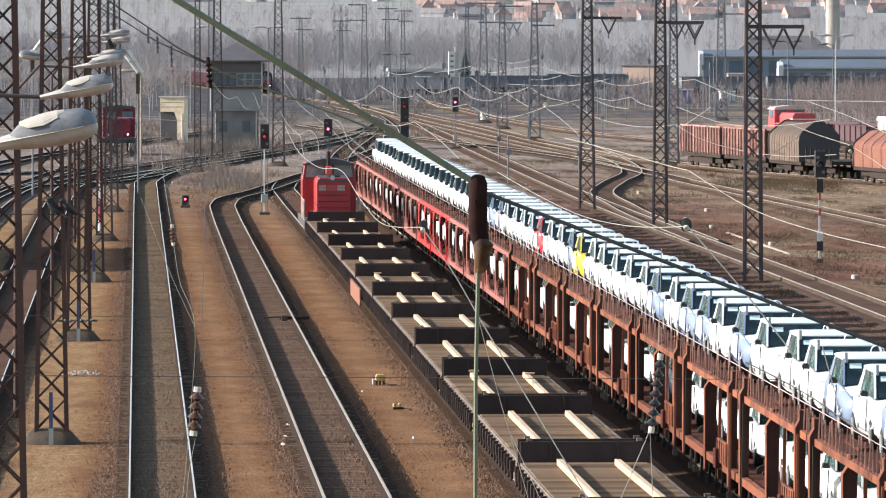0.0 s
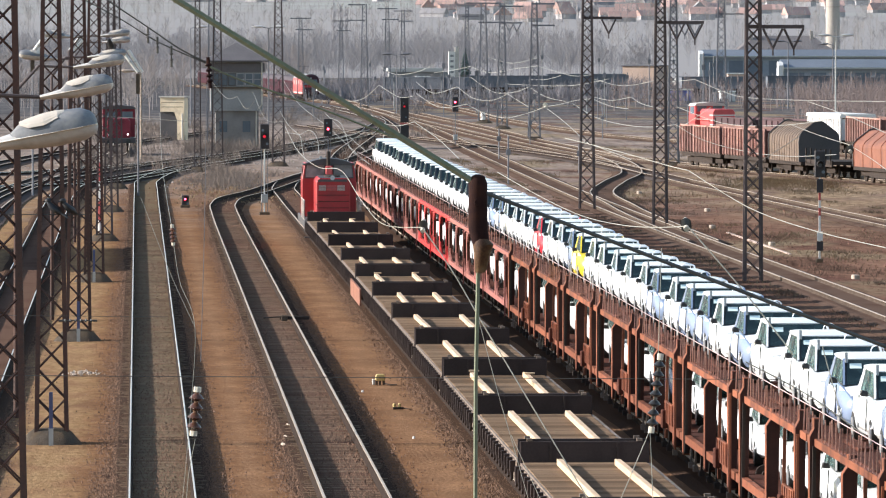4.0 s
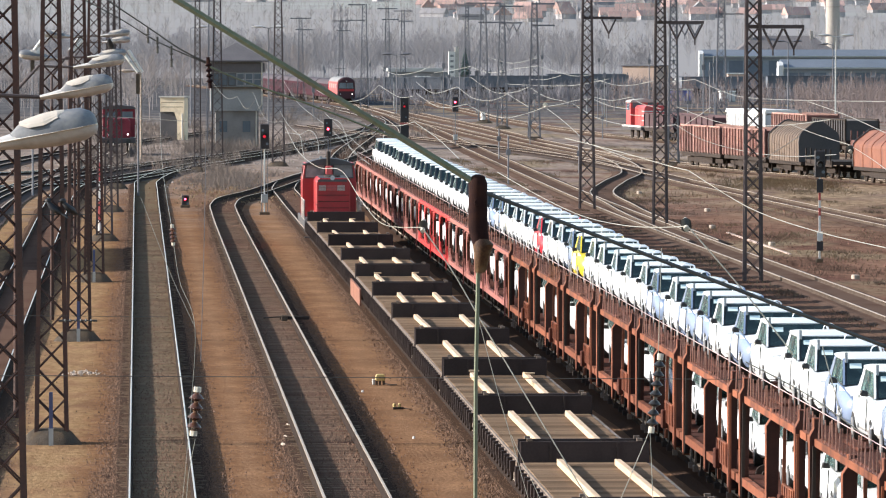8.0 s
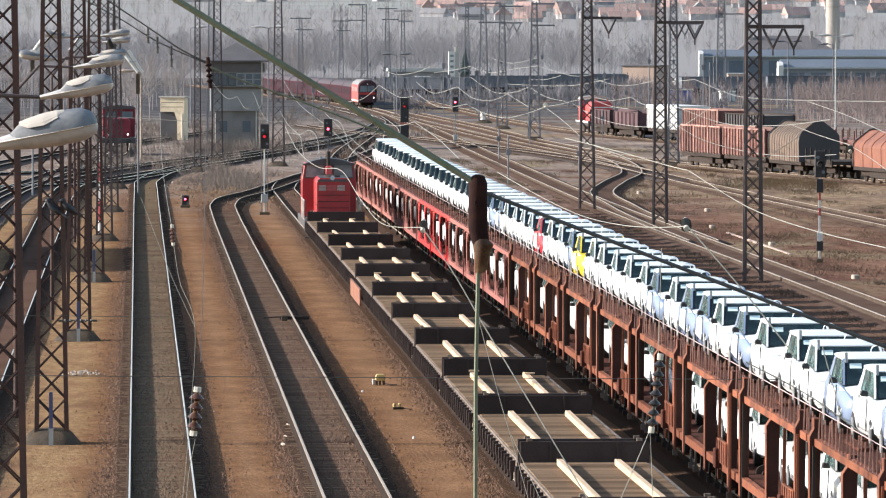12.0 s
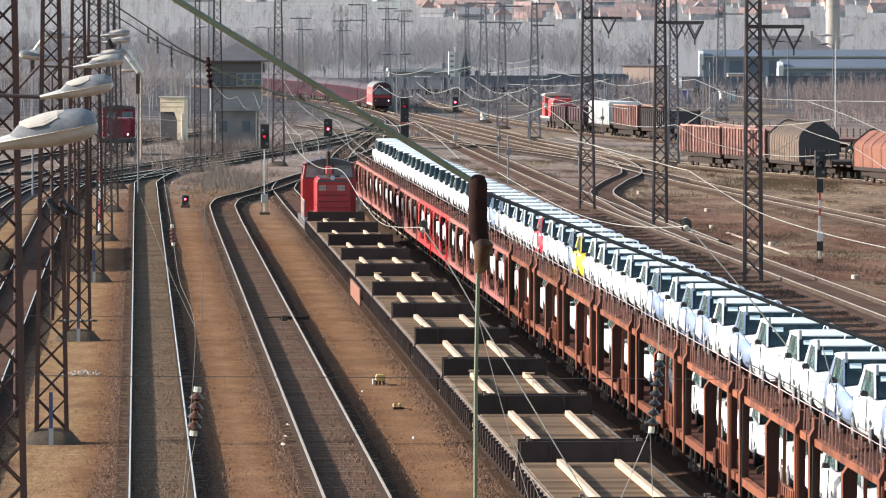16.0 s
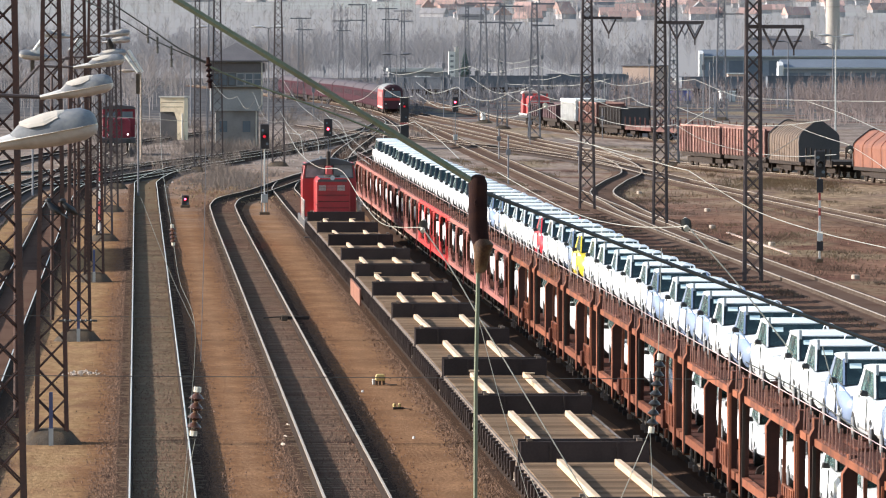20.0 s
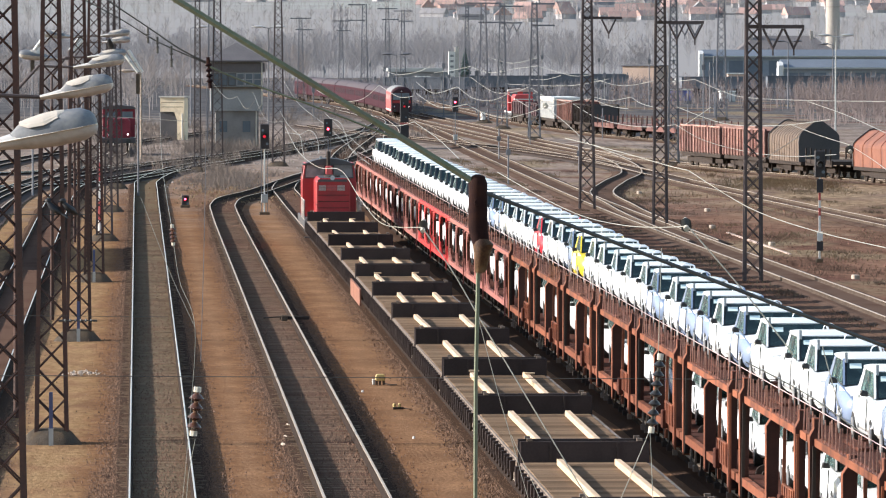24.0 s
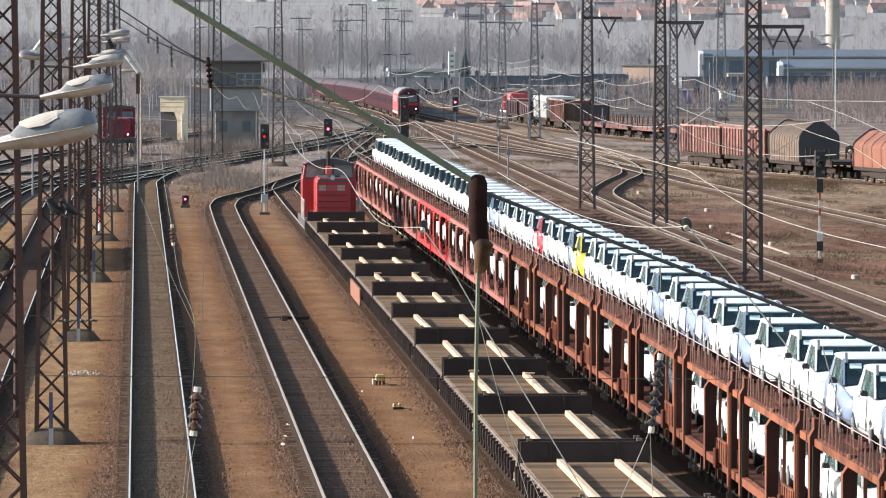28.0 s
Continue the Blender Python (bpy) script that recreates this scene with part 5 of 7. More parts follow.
strung("pale contact wire over the cars", 0.0132, 127, WIRE, (11.47, 4.63), (12.76, 3.93), (14.15, 2.91))
strung("pale contact wire over the cars", 0.011, 127, WIRE, (12.92, 4.93), (13.3, 3.55))
strung("pale contact wire sagging far off", 0.03, 600, WIRE, (12.89, 6.42), (14.39, 4.16), (16.9, 2.15), (19.92, -0.62))
strung("pale contact wire sagging far off", 0.03, 600, WIRE, (16.65, 3.4), (18.41, 1.64), (20.42, -0.12))
strung("pale loop wire by the signal", 0.024, 440, WIRE, (9.63, 4.12), (10.55, 3.94), (10.74, 3.13), (10.92, 2.28))
strung("pale loop wire over the junction", 0.024, 440, WIRE, (10.59, 3.98), (11.25, 4.27), (11.71, 3.71), (11.82, 2.76))
strung("pale loop wire over the junction", 0.024, 440, WIRE, (12.47, 5.11), (13.22, 4.74), (13.59, 3.90), (13.97, 2.95), (15.19, 2.02))
strung("pale loop wire over the junction", 0.024, 440, WIRE, (9.30, 5.5), (9.85, 4.6), (10.6, 3.95))
strung("thin cross wire over the tracks", 0.0088, 147, WIRE_DARK, (-3.48, 3.38), (4.37, 3.32), (16.77, 3.23))
strung("thin cross wire over the tracks", 0.0066, 167, WIRE_DARK, (-3.94, 3.84), (0.78, 3.79))
strung("dark span wire with hangers", 0.0121, 107, WIRE_DARK, (-0.82, 11.6), (-0.47, 11.37), (0.16, 10.95), (0.69, 10.59), (1.12, 10.38))
strung("dark span wire with hangers", 0.0099, 107, WIRE_DARK, (-0.82, 11.37), (-0.24, 11.06), (0.33, 10.71), (1.12, 10.36))
strung("green span wire beyond the clamp", 0.0154, 107, ROPE_GREEN, (1.15, 10.32), (1.58, 10.13), (2.83, 9.68), (4.08, 9.19))
strung("thin drop wire beside the track", 0.006336, 120, MAST_FAR, (1.23, 9.93), (1.19, 7.42), (1.12, 5.0))
strung("thin drop wire beside the track", 0.007603, 200, WIRE, (0.67, 8.43), (0.75, 6.75), (1.0, 5.11))
strung("thin drop wire beside the track", 0.004752, 108.4, WIRE, (0.58, 7.47), (0.68, 6.85), (0.92, 6.11), (0.82, 4.48), (0.70, 3.20))
strung("thin drop wire beside the track", 0.005184, 108.2, WIRE, (0.92, 4.34), (0.81, 3.75), (0.77, 3.20))
strung("thin drop wire beside the track", 0.004435, 133, WIRE, (0.07, 7.59), (0.63, 6.14), (1.13, 5.04))
strung("thin drop wire over the flat wagon", 0.00704, 107, WIRE, (8.32, 7.43), (8.27, 5.72))
strung("thin drop wire over the flat wagon", 0.00704, 107, WIRE, (8.14, 4.54), (7.65, 3.38))
strung("thin drop wire over the flat wagon", 0.00704, 107, WIRE, (8.14, 4.54), (8.19, 3.38))
strung("thin drop wire over the flat wagon", 0.0052, 108.3, WIRE, (6.00, 4.39), (6.54, 3.20))
strung("dark perch wire between the masts", 0.0132, 178, WIRE_DARK, (-4.15, 6.04), (-3.57, 6.03), (-1.37, 6.02))
strung("dark feeder wire in long span", 0.026, 467, WIRE_DARK, (-10.99, 4.52), (-4.78, 4.9), (3.39, 4.5))
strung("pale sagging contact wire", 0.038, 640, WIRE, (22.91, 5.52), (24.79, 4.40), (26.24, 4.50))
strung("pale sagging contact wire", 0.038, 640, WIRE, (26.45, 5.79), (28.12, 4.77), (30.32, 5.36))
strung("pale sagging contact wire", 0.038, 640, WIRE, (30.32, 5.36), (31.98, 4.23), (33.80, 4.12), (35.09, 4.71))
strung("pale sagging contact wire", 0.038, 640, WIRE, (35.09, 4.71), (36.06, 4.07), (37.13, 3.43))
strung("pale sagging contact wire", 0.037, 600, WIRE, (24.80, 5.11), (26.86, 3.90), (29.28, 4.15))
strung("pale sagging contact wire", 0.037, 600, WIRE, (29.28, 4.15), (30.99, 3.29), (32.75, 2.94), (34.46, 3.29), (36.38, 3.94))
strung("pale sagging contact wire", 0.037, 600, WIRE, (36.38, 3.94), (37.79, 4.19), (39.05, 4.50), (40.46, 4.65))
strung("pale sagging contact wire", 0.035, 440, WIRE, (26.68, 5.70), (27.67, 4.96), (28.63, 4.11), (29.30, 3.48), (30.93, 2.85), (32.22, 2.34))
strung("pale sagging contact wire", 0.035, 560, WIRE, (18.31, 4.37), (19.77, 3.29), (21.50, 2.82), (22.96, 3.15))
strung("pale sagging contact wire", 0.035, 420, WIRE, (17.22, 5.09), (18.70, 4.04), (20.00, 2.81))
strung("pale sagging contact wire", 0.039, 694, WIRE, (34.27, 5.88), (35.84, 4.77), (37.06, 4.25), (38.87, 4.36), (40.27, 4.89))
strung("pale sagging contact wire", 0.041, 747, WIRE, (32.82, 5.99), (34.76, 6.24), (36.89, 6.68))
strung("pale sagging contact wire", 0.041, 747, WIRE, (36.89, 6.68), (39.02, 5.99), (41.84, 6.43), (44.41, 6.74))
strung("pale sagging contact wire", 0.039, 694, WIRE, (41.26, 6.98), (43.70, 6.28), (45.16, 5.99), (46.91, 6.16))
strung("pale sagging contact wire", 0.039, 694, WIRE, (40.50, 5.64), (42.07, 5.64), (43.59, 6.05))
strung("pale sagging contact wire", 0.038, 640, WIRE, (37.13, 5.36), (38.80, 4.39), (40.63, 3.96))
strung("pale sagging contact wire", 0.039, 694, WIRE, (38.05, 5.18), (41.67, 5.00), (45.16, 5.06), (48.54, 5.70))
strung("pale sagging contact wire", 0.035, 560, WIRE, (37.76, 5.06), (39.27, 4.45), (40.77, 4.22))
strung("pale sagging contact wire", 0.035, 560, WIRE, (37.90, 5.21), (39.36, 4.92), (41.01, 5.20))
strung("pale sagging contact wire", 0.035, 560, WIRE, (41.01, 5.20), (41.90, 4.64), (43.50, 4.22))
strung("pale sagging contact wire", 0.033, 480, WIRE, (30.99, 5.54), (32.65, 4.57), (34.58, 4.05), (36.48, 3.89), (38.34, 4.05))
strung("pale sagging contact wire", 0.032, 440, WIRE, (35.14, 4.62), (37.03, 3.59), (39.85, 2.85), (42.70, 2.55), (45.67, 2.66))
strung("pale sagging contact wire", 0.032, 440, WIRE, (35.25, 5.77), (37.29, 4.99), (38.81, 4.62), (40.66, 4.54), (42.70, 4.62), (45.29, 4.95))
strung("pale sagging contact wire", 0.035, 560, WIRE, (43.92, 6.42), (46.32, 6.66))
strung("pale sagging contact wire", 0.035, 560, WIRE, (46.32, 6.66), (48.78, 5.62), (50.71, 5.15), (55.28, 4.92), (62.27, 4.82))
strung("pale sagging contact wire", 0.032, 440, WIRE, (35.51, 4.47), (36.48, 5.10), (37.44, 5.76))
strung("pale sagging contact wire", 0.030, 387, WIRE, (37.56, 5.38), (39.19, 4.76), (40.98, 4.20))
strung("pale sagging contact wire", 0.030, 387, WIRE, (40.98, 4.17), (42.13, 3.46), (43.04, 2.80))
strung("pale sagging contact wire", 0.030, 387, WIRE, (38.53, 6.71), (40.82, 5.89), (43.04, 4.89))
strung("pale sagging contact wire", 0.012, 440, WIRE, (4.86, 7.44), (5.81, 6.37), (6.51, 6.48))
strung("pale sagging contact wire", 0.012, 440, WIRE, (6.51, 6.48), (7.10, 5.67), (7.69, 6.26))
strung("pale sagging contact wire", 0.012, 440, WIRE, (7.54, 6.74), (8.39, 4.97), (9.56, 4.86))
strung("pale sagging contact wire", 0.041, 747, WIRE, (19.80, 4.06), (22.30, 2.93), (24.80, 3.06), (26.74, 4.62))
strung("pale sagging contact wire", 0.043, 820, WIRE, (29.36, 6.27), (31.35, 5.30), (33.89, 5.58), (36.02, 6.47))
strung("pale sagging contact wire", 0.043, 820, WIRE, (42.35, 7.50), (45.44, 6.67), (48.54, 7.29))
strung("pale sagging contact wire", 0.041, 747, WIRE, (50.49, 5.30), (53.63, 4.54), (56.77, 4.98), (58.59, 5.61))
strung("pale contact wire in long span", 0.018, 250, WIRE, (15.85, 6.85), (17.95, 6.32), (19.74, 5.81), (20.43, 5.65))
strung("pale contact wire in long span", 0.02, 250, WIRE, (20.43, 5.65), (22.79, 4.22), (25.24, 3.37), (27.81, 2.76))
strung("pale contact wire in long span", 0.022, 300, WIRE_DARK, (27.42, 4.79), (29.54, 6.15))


def insulator(c0, c1, discs, r, material, label):
    """A stack of porcelain discs between two points."""
    a, b = Vector(c0), Vector(c1)
    d = b - a
    ob = part("insulator", Shape().tube([(0, 0, 0), d], r * 0.3, 8), material, overhead, label, m=Matrix.Translation(a))
    for k in range(discs):
        p = d * ((k + 0.8) / (discs + 0.6))
        q = d.normalized() * r * 0.5
        part("shed", Shape().tube([p - q * 0.9, p - q * 0.3, p + q * 0.35, p + q * 0.5, p + q], [r * 0.42, r * 0.72, r, r * 0.86, r * 0.5], 14), material, ob, smooth=True)
    for p in (d * 0.0, d):
        w = 0.14 if r > 0.15 else 0.05
        part("cap", Shape().tube([p - d.normalized() * w, p + d.normalized() * w], r * 0.5, 8), INSUL_WHITE if r > 0.07 else material, ob)
    return ob


insulator((1.18, 133.4, 3.79), (1.10, 133.4, 2.92), 4, 0.15, INSUL_BROWN, "brown porcelain insulator with four sheds")
insulator((1.03, 200.1, 5.07), (1.06, 200.1, 4.54), 4, 0.10, INSUL_BROWN, "small brown porcelain insulator")
insulator((8.28, 106.7, 5.72), (8.14, 106.7, 4.56), 7, 0.10, INSUL_DARK, "dark green porcelain insulator string")
insulator((11.3, 266.7, 3.25), (11.25, 266.2, 2.98), 3, 0.19, INSUL_DARK, "dark porcelain strain insulator")
insulator((17.9, 220.1, 4.62), (17.88, 219.5, 4.42), 3, 0.18, INSUL_DARK, "dark porcelain strain insulator")
insulator((41.6, 393.4, 3.95), (41.6, 392.9, 3.75), 3, 0.22, INSUL_DARK, "dark porcelain strain insulator")
insulator((39.5, 653.5, 3.55), (39.5, 653, 3.3), 3, 0.25, INSUL_WHITE, "pale strain insulator far off")
insulator((1.12, 106.7, 10.42), (1.15, 106.7, 10.03), 4, 0.06, INSUL_RUST, "rust-brown insulator on the span wire")
for x, z0, z1 in ((0.17, 10.88, 10.74), (0.32, 10.74, 10.58), (0.54, 10.60, 10.36)):
    insulator((x, 106.7, z0), (x, 106.7, z1), 2, 0.035, WIRE_DARK, "small dark hanger insulator")


insulator((-1.9, 167, 3.70), (-1.05, 167, 3.70), 6, 0.055, WIRE_DARK, "dark horizontal insulator on the cross wire")


# ---- crows ----
def crow(x, y, z, turn, label):
    ob = thing("crow", label, "bird", pose(x, y, z, 0, 0, turn) @ Matrix.Scale(1.35, 4), "perched crows")
    part("body", Shape().loft([[(u + 0.0, r * math.cos(t), zz + r * 0.9 * math.sin(t)) for t in [2 * math.pi * k / 10 for k in range(10)]] for u, r, zz in
         ((-0.16, 0.03, 0.06), (-0.10, 0.075, 0.10), (0.0, 0.095, 0.15), (0.08, 0.085, 0.21), (0.13, 0.05, 0.27))]), FEATHER, ob, smooth=True)
    part("head", Shape().loft([[(u, r * math.cos(t), 0.30 + r * math.sin(t)) for t in [2 * math.pi * k / 10 for k in range(10)]] for u, r in ((0.06, 0.02), (0.09, 0.05), (0.14, 0.055), (0.18, 0.03))]), FEATHER, ob, smooth=True)
    part("beak", Shape().tube([(0.17, 0, 0.295), (0.24, 0, 0.28)], [0.02, 0.004], 6), FEATHER, ob)
    part("tail", Shape().loft([[(-0.12, -0.04, 0.07), (-0.12, 0.04, 0.07), (-0.12, 0.04, 0.09), (-0.12, -0.04, 0.09)], [(-0.30, -0.05, -0.04), (-0.30, 0.05, -0.04), (-0.30, 0.05, -0.025), (-0.30, -0.05, -0.025)]]), FEATHER, ob)
    for s in (-1, 1):
        part("leg", Shape().tube([(0.0, s * 0.035, 0.09), (0.01, s * 0.035, 0.0)], 0.008, 5), FEATHER, ob)


crow(-2.20, 177.9, 5.98, 160, "black crow perched on a wire")
crow(-1.80, 177.9, 5.98, 200, "black crow perched on a wire")
crow(-0.99, 253.3, 10.09, 250, "black crow perched on a lamp head")


# ---- parked freight wagons ----
def bogie(ob, y):
    b = part("bogie", Shape().box(-1.05, -0.93, y - 1.25, y + 1.25, 0.4, 0.75).box(0.93, 1.05, y - 1.25, y + 1.25, 0.4, 0.75).box(-1, 1, y - 0.2, y + 0.2, 0.5, 0.8), WAGON_DARK, ob)
    for s in (-1, 1):
        for d in (-0.9, 0.9):
            part("wheel", Shape().disc((s * 0.75, y + d, 0.46), "x", 0.46, 0.13, 16), WAGON_DARK, b)


def gondola(label, length, paint, rib, h=3.15, pitch=0.95):
    ob = thing("gondola_wagon", label, "freight wagon", group="freight wagons")
    e = length / 2 - 0.6
    for s in (-1, 1):
        part("side_wall", Shape().box(s * 1.38 - 0.04, s * 1.38 + 0.04, -e, e, 1.2, h), paint, ob)
        part("end_wall", Shape().box(-1.34, 1.34, s * e - 0.04, s * e + 0.04, 1.2, h), paint, ob)
        part("top_rail", Shape().box(s * 1.40 - 0.07, s * 1.40 + 0.07, -e, e, h, h + 0.12), rib, ob)
        n = int(2 * e / pitch)
        for k in range(n + 1):
            y = -e + 2 * e * k / n
            w = 0.10 if k % 5 == 0 else 0.05
            part("rib", Shape().box(s * 1.47 - 0.05, s * 1.47 + 0.05, y - w, y + w, 1.15, h), rib, ob)
        bogie(ob, s * (e - 1.9))
        for x in (-0.87, 0.87):
            part("buffer", Shape().disc((x, s * (e + 0.35), 1.03), "y", 0.2, 0.5, 10), WAGON_DARK, ob)
    part("floor", Shape().box(-1.40, 1.40, -e, e, 0.86, 1.2), WAGON_DARK, ob)
    part("brake_gear", Shape().box(-1.2, 1.2, -e + 3.6, e - 3.6, 0.35, 0.86), WAGON_DARK, ob)
    return ob


def hood_wagon(label, length, side, end, roof, h=3.9, pitch=0.75):
    """Covered wagon with a curved hood, ribs and a plain end wall."""
    ob = thing("covered_wagon", label, "freight wagon", group="freight wagons")
    e = length / 2 - 0.6
    prof = [(-1.42, 1.05), (-1.45, 2.4), (-1.40, h - 1.02), (-1.22, h - 0.78), (-0.3, h - 0.07), (0, h), (0.3, h - 0.07), (1.22, h - 0.78), (1.40, h - 1.02), (1.45, 2.4), (1.42, 1.05)]
    part("hood", Shape().prism(prof, "y", -e + 0.06, e - 0.06), side, ob)
    n = int(2 * e / pitch)
    for k in range(n + 1):
        y = -e + 0.1 + (2 * e - 0.2) * k / n
        part("hoop", Shape().loft([[(x * 1.025, y + d, 1.2 + (z - 1.2) * 1.015) for x, z in prof] for d in (-0.04, 0.04)]), roof, ob)
    for s in (-1, 1):
        part("end_wall", Shape().prism([(x * 1.06, 1.1 + (z - 1.1) * 1.05) for x, z in prof], "y", s * e - 0.06, s * e + 0.06), end, ob)
        bogie(ob, s * (e - 1.9))
        for x in (-0.87, 0.87):
            part("buffer", Shape().disc((x, s * (e + 0.35), 1.03), "y", 0.2, 0.5, 10), WAGON_DARK, ob)
    part("floor", Shape().box(-1.4, 1.4, -e - 0.2, e + 0.2, 0.8, 1.05), WAGON_DARK, ob)
    part("brake_gear", Shape().box(-1.2, 1.2, -e + 3.6, e - 3.6, 0.35, 0.8), WAGON_DARK, ob)
    return ob


def low_wagon(label, length, paint, load=None):
    ob = thing("flat_freight_wagon", label, "freight wagon", group="freight wagons")
    e = length / 2 - 0.6
    part("deck", Shape().box(-1.4, 1.4, -e, e, 1.0, 1.25), paint, ob)
    for s in (-1, 1):
        part("side_sill", Shape().box(s * 1.42 - 0.06, s * 1.42 + 0.06, -e, e, 0.85, 1.3), paint, ob)
        bogie(ob, s * (e - 1.9))
        for k in range(6):
            y = -e + 0.3 + (2 * e - 0.6) * k / 5
            part("stake", Shape().box(s * 1.48 - 0.05, s * 1.48 + 0.05, y - 0.05, y + 0.05, 1.0, 2.1), paint, ob)
    return ob


def along(p, q, d, z=0.18):
    """The pose of a wagon d metres from p towards q."""
    p, q = Vector(p), Vector(q)
    u = (q - p).normalized()
    c = p + u * d
    return pose(c.x, c.y, z, 0, 0, math.degrees(math.atan2(-u.x, u.y)))


S0, S1 = (43.8, 527.2), (49.4, 488.5)
pair = gondola("rusty brown ribbed open freight wagon, weathered", 14.6, GONDOLA, GONDOLA_RIB)
pair.matrix_basis = along(S0, S1, 7.2)
copy_thing(pair, along(S0, S1, 21.9))
hood_wagon("brown hooded freight wagon with dark end wall", 10.6, HOOD_BROWN, HOOD_END, HOOD_BROWN).matrix_basis = along(S0, S1, 34.6)
low_wagon("rusty flat freight wagon with stakes", 9.0, WAGON_DARK).matrix_basis = along(S0, S1, 45.0)
hood_wagon("orange-brown hooded freight wagon", 14.0, ORANGE_RUST, HOOD_END, WAGON_BROWN, h=3.6, pitch=2.4).matrix_basis = along(S0, S1, 61.5)


# ---- locomotives and coaches ----
def small_loco(label, paint, band, m=None, low=False):
    ob = thing("diesel_locomotive", label, "locomotive", m)
    part("frame_beam", Shape().box(-1.45, 1.45, -5.0, 5.0, 0.85, 1.3), LOCO_GREY, ob, bevel=0.03)
    w, t = (1.05, 3.25) if low else (1.0, 2.95)
    hood = part("front_hood", Shape().prism([(-w, 1.3), (w, 1.3), (w, t - 0.25), (w - 0.2, t), (0.2 - w, t), (-w, t - 0.25)], "y", -4.6, 0.3), paint, ob, bevel=0.03)
    part("rear_hood", Shape().prism([(-w, 1.3), (w, 1.3), (w, t - 0.45), (w - 0.2, t - 0.2), (0.2 - w, t - 0.2), (-w, t - 0.45)], "y", 3.0, 4.7), paint, ob, bevel=0.03)
    cab = part("cab", Shape().box(-1.42, 1.42, 0.8, 2.9 if low else 3.3, 1.3, 3.55 if low else 3.75), paint, ob, bevel=0.05)
    part("roof", Shape().prism([(x, zz - (0.22 if low else 0)) for x, zz in ((-1.5, 3.72), (-1.3, 3.95), (0, 4.08), (1.3, 3.95), (1.5, 3.72))], "y", 0.6, 3.2), CONCRETE_PALE if low else LOCO_GREY, ob)
    if low:
        for z in (1.75, 2.2, 2.65):
            part("white_band", Shape().box(-w - 0.012, w + 0.012, -4.62, -3.4, z, z + 0.1), band, hood)
    for s in (-1, 1):
        part("side_window", Shape().box(s * 1.42 - 0.015, s * 1.42 + 0.015, 1.1, 2.6, 2.75, 3.45), LOCO_GLASS, cab)
        part("front_window", Shape().box(s * 0.75 - 0.45, s * 0.75 + 0.45, 0.77, 0.8, 2.98, 3.5), LOCO_GLASS, cab)
        part("sill_band", Shape().box(s * 1.47 - 0.012, s * 1.47 + 0.012, -4.9, 4.9, 1.15, 1.32), LOCO_WHITE if low else band, ob)
        part("front_lamp", Shape().disc((s * 0.8, -4.65, 1.6), "y", 0.075 if s > 0 else 0.13, 0.1, 10), WHITE_GLOW if s > 0 else LIGHTGLASS, ob)
        part("handrail", Shape().tube([(s * 1.42, -4.9, 1.3), (s * 1.42, -4.9, 2.3), (s * 1.42, 0.7, 2.3)], 0.03, 5), CONCRETE_PALE, ob)
        part("buffer", Shape().disc((s * 0.87, -5.25, 1.05), "y", 0.22, 0.5, 12), BLACK, ob)
        for y in (-3.2, 0, 3.2):
            part("wheel", Shape().disc((s * 0.75, y, 0.6), "x", 0.6, 0.14, 18), WAGON_DARK, ob)
    return ob


small_loco("parked red diesel locomotive with one lit lamp", LOCO_OLD, LOCO_OLD, pose(-1.6, 586.5, 0.18))


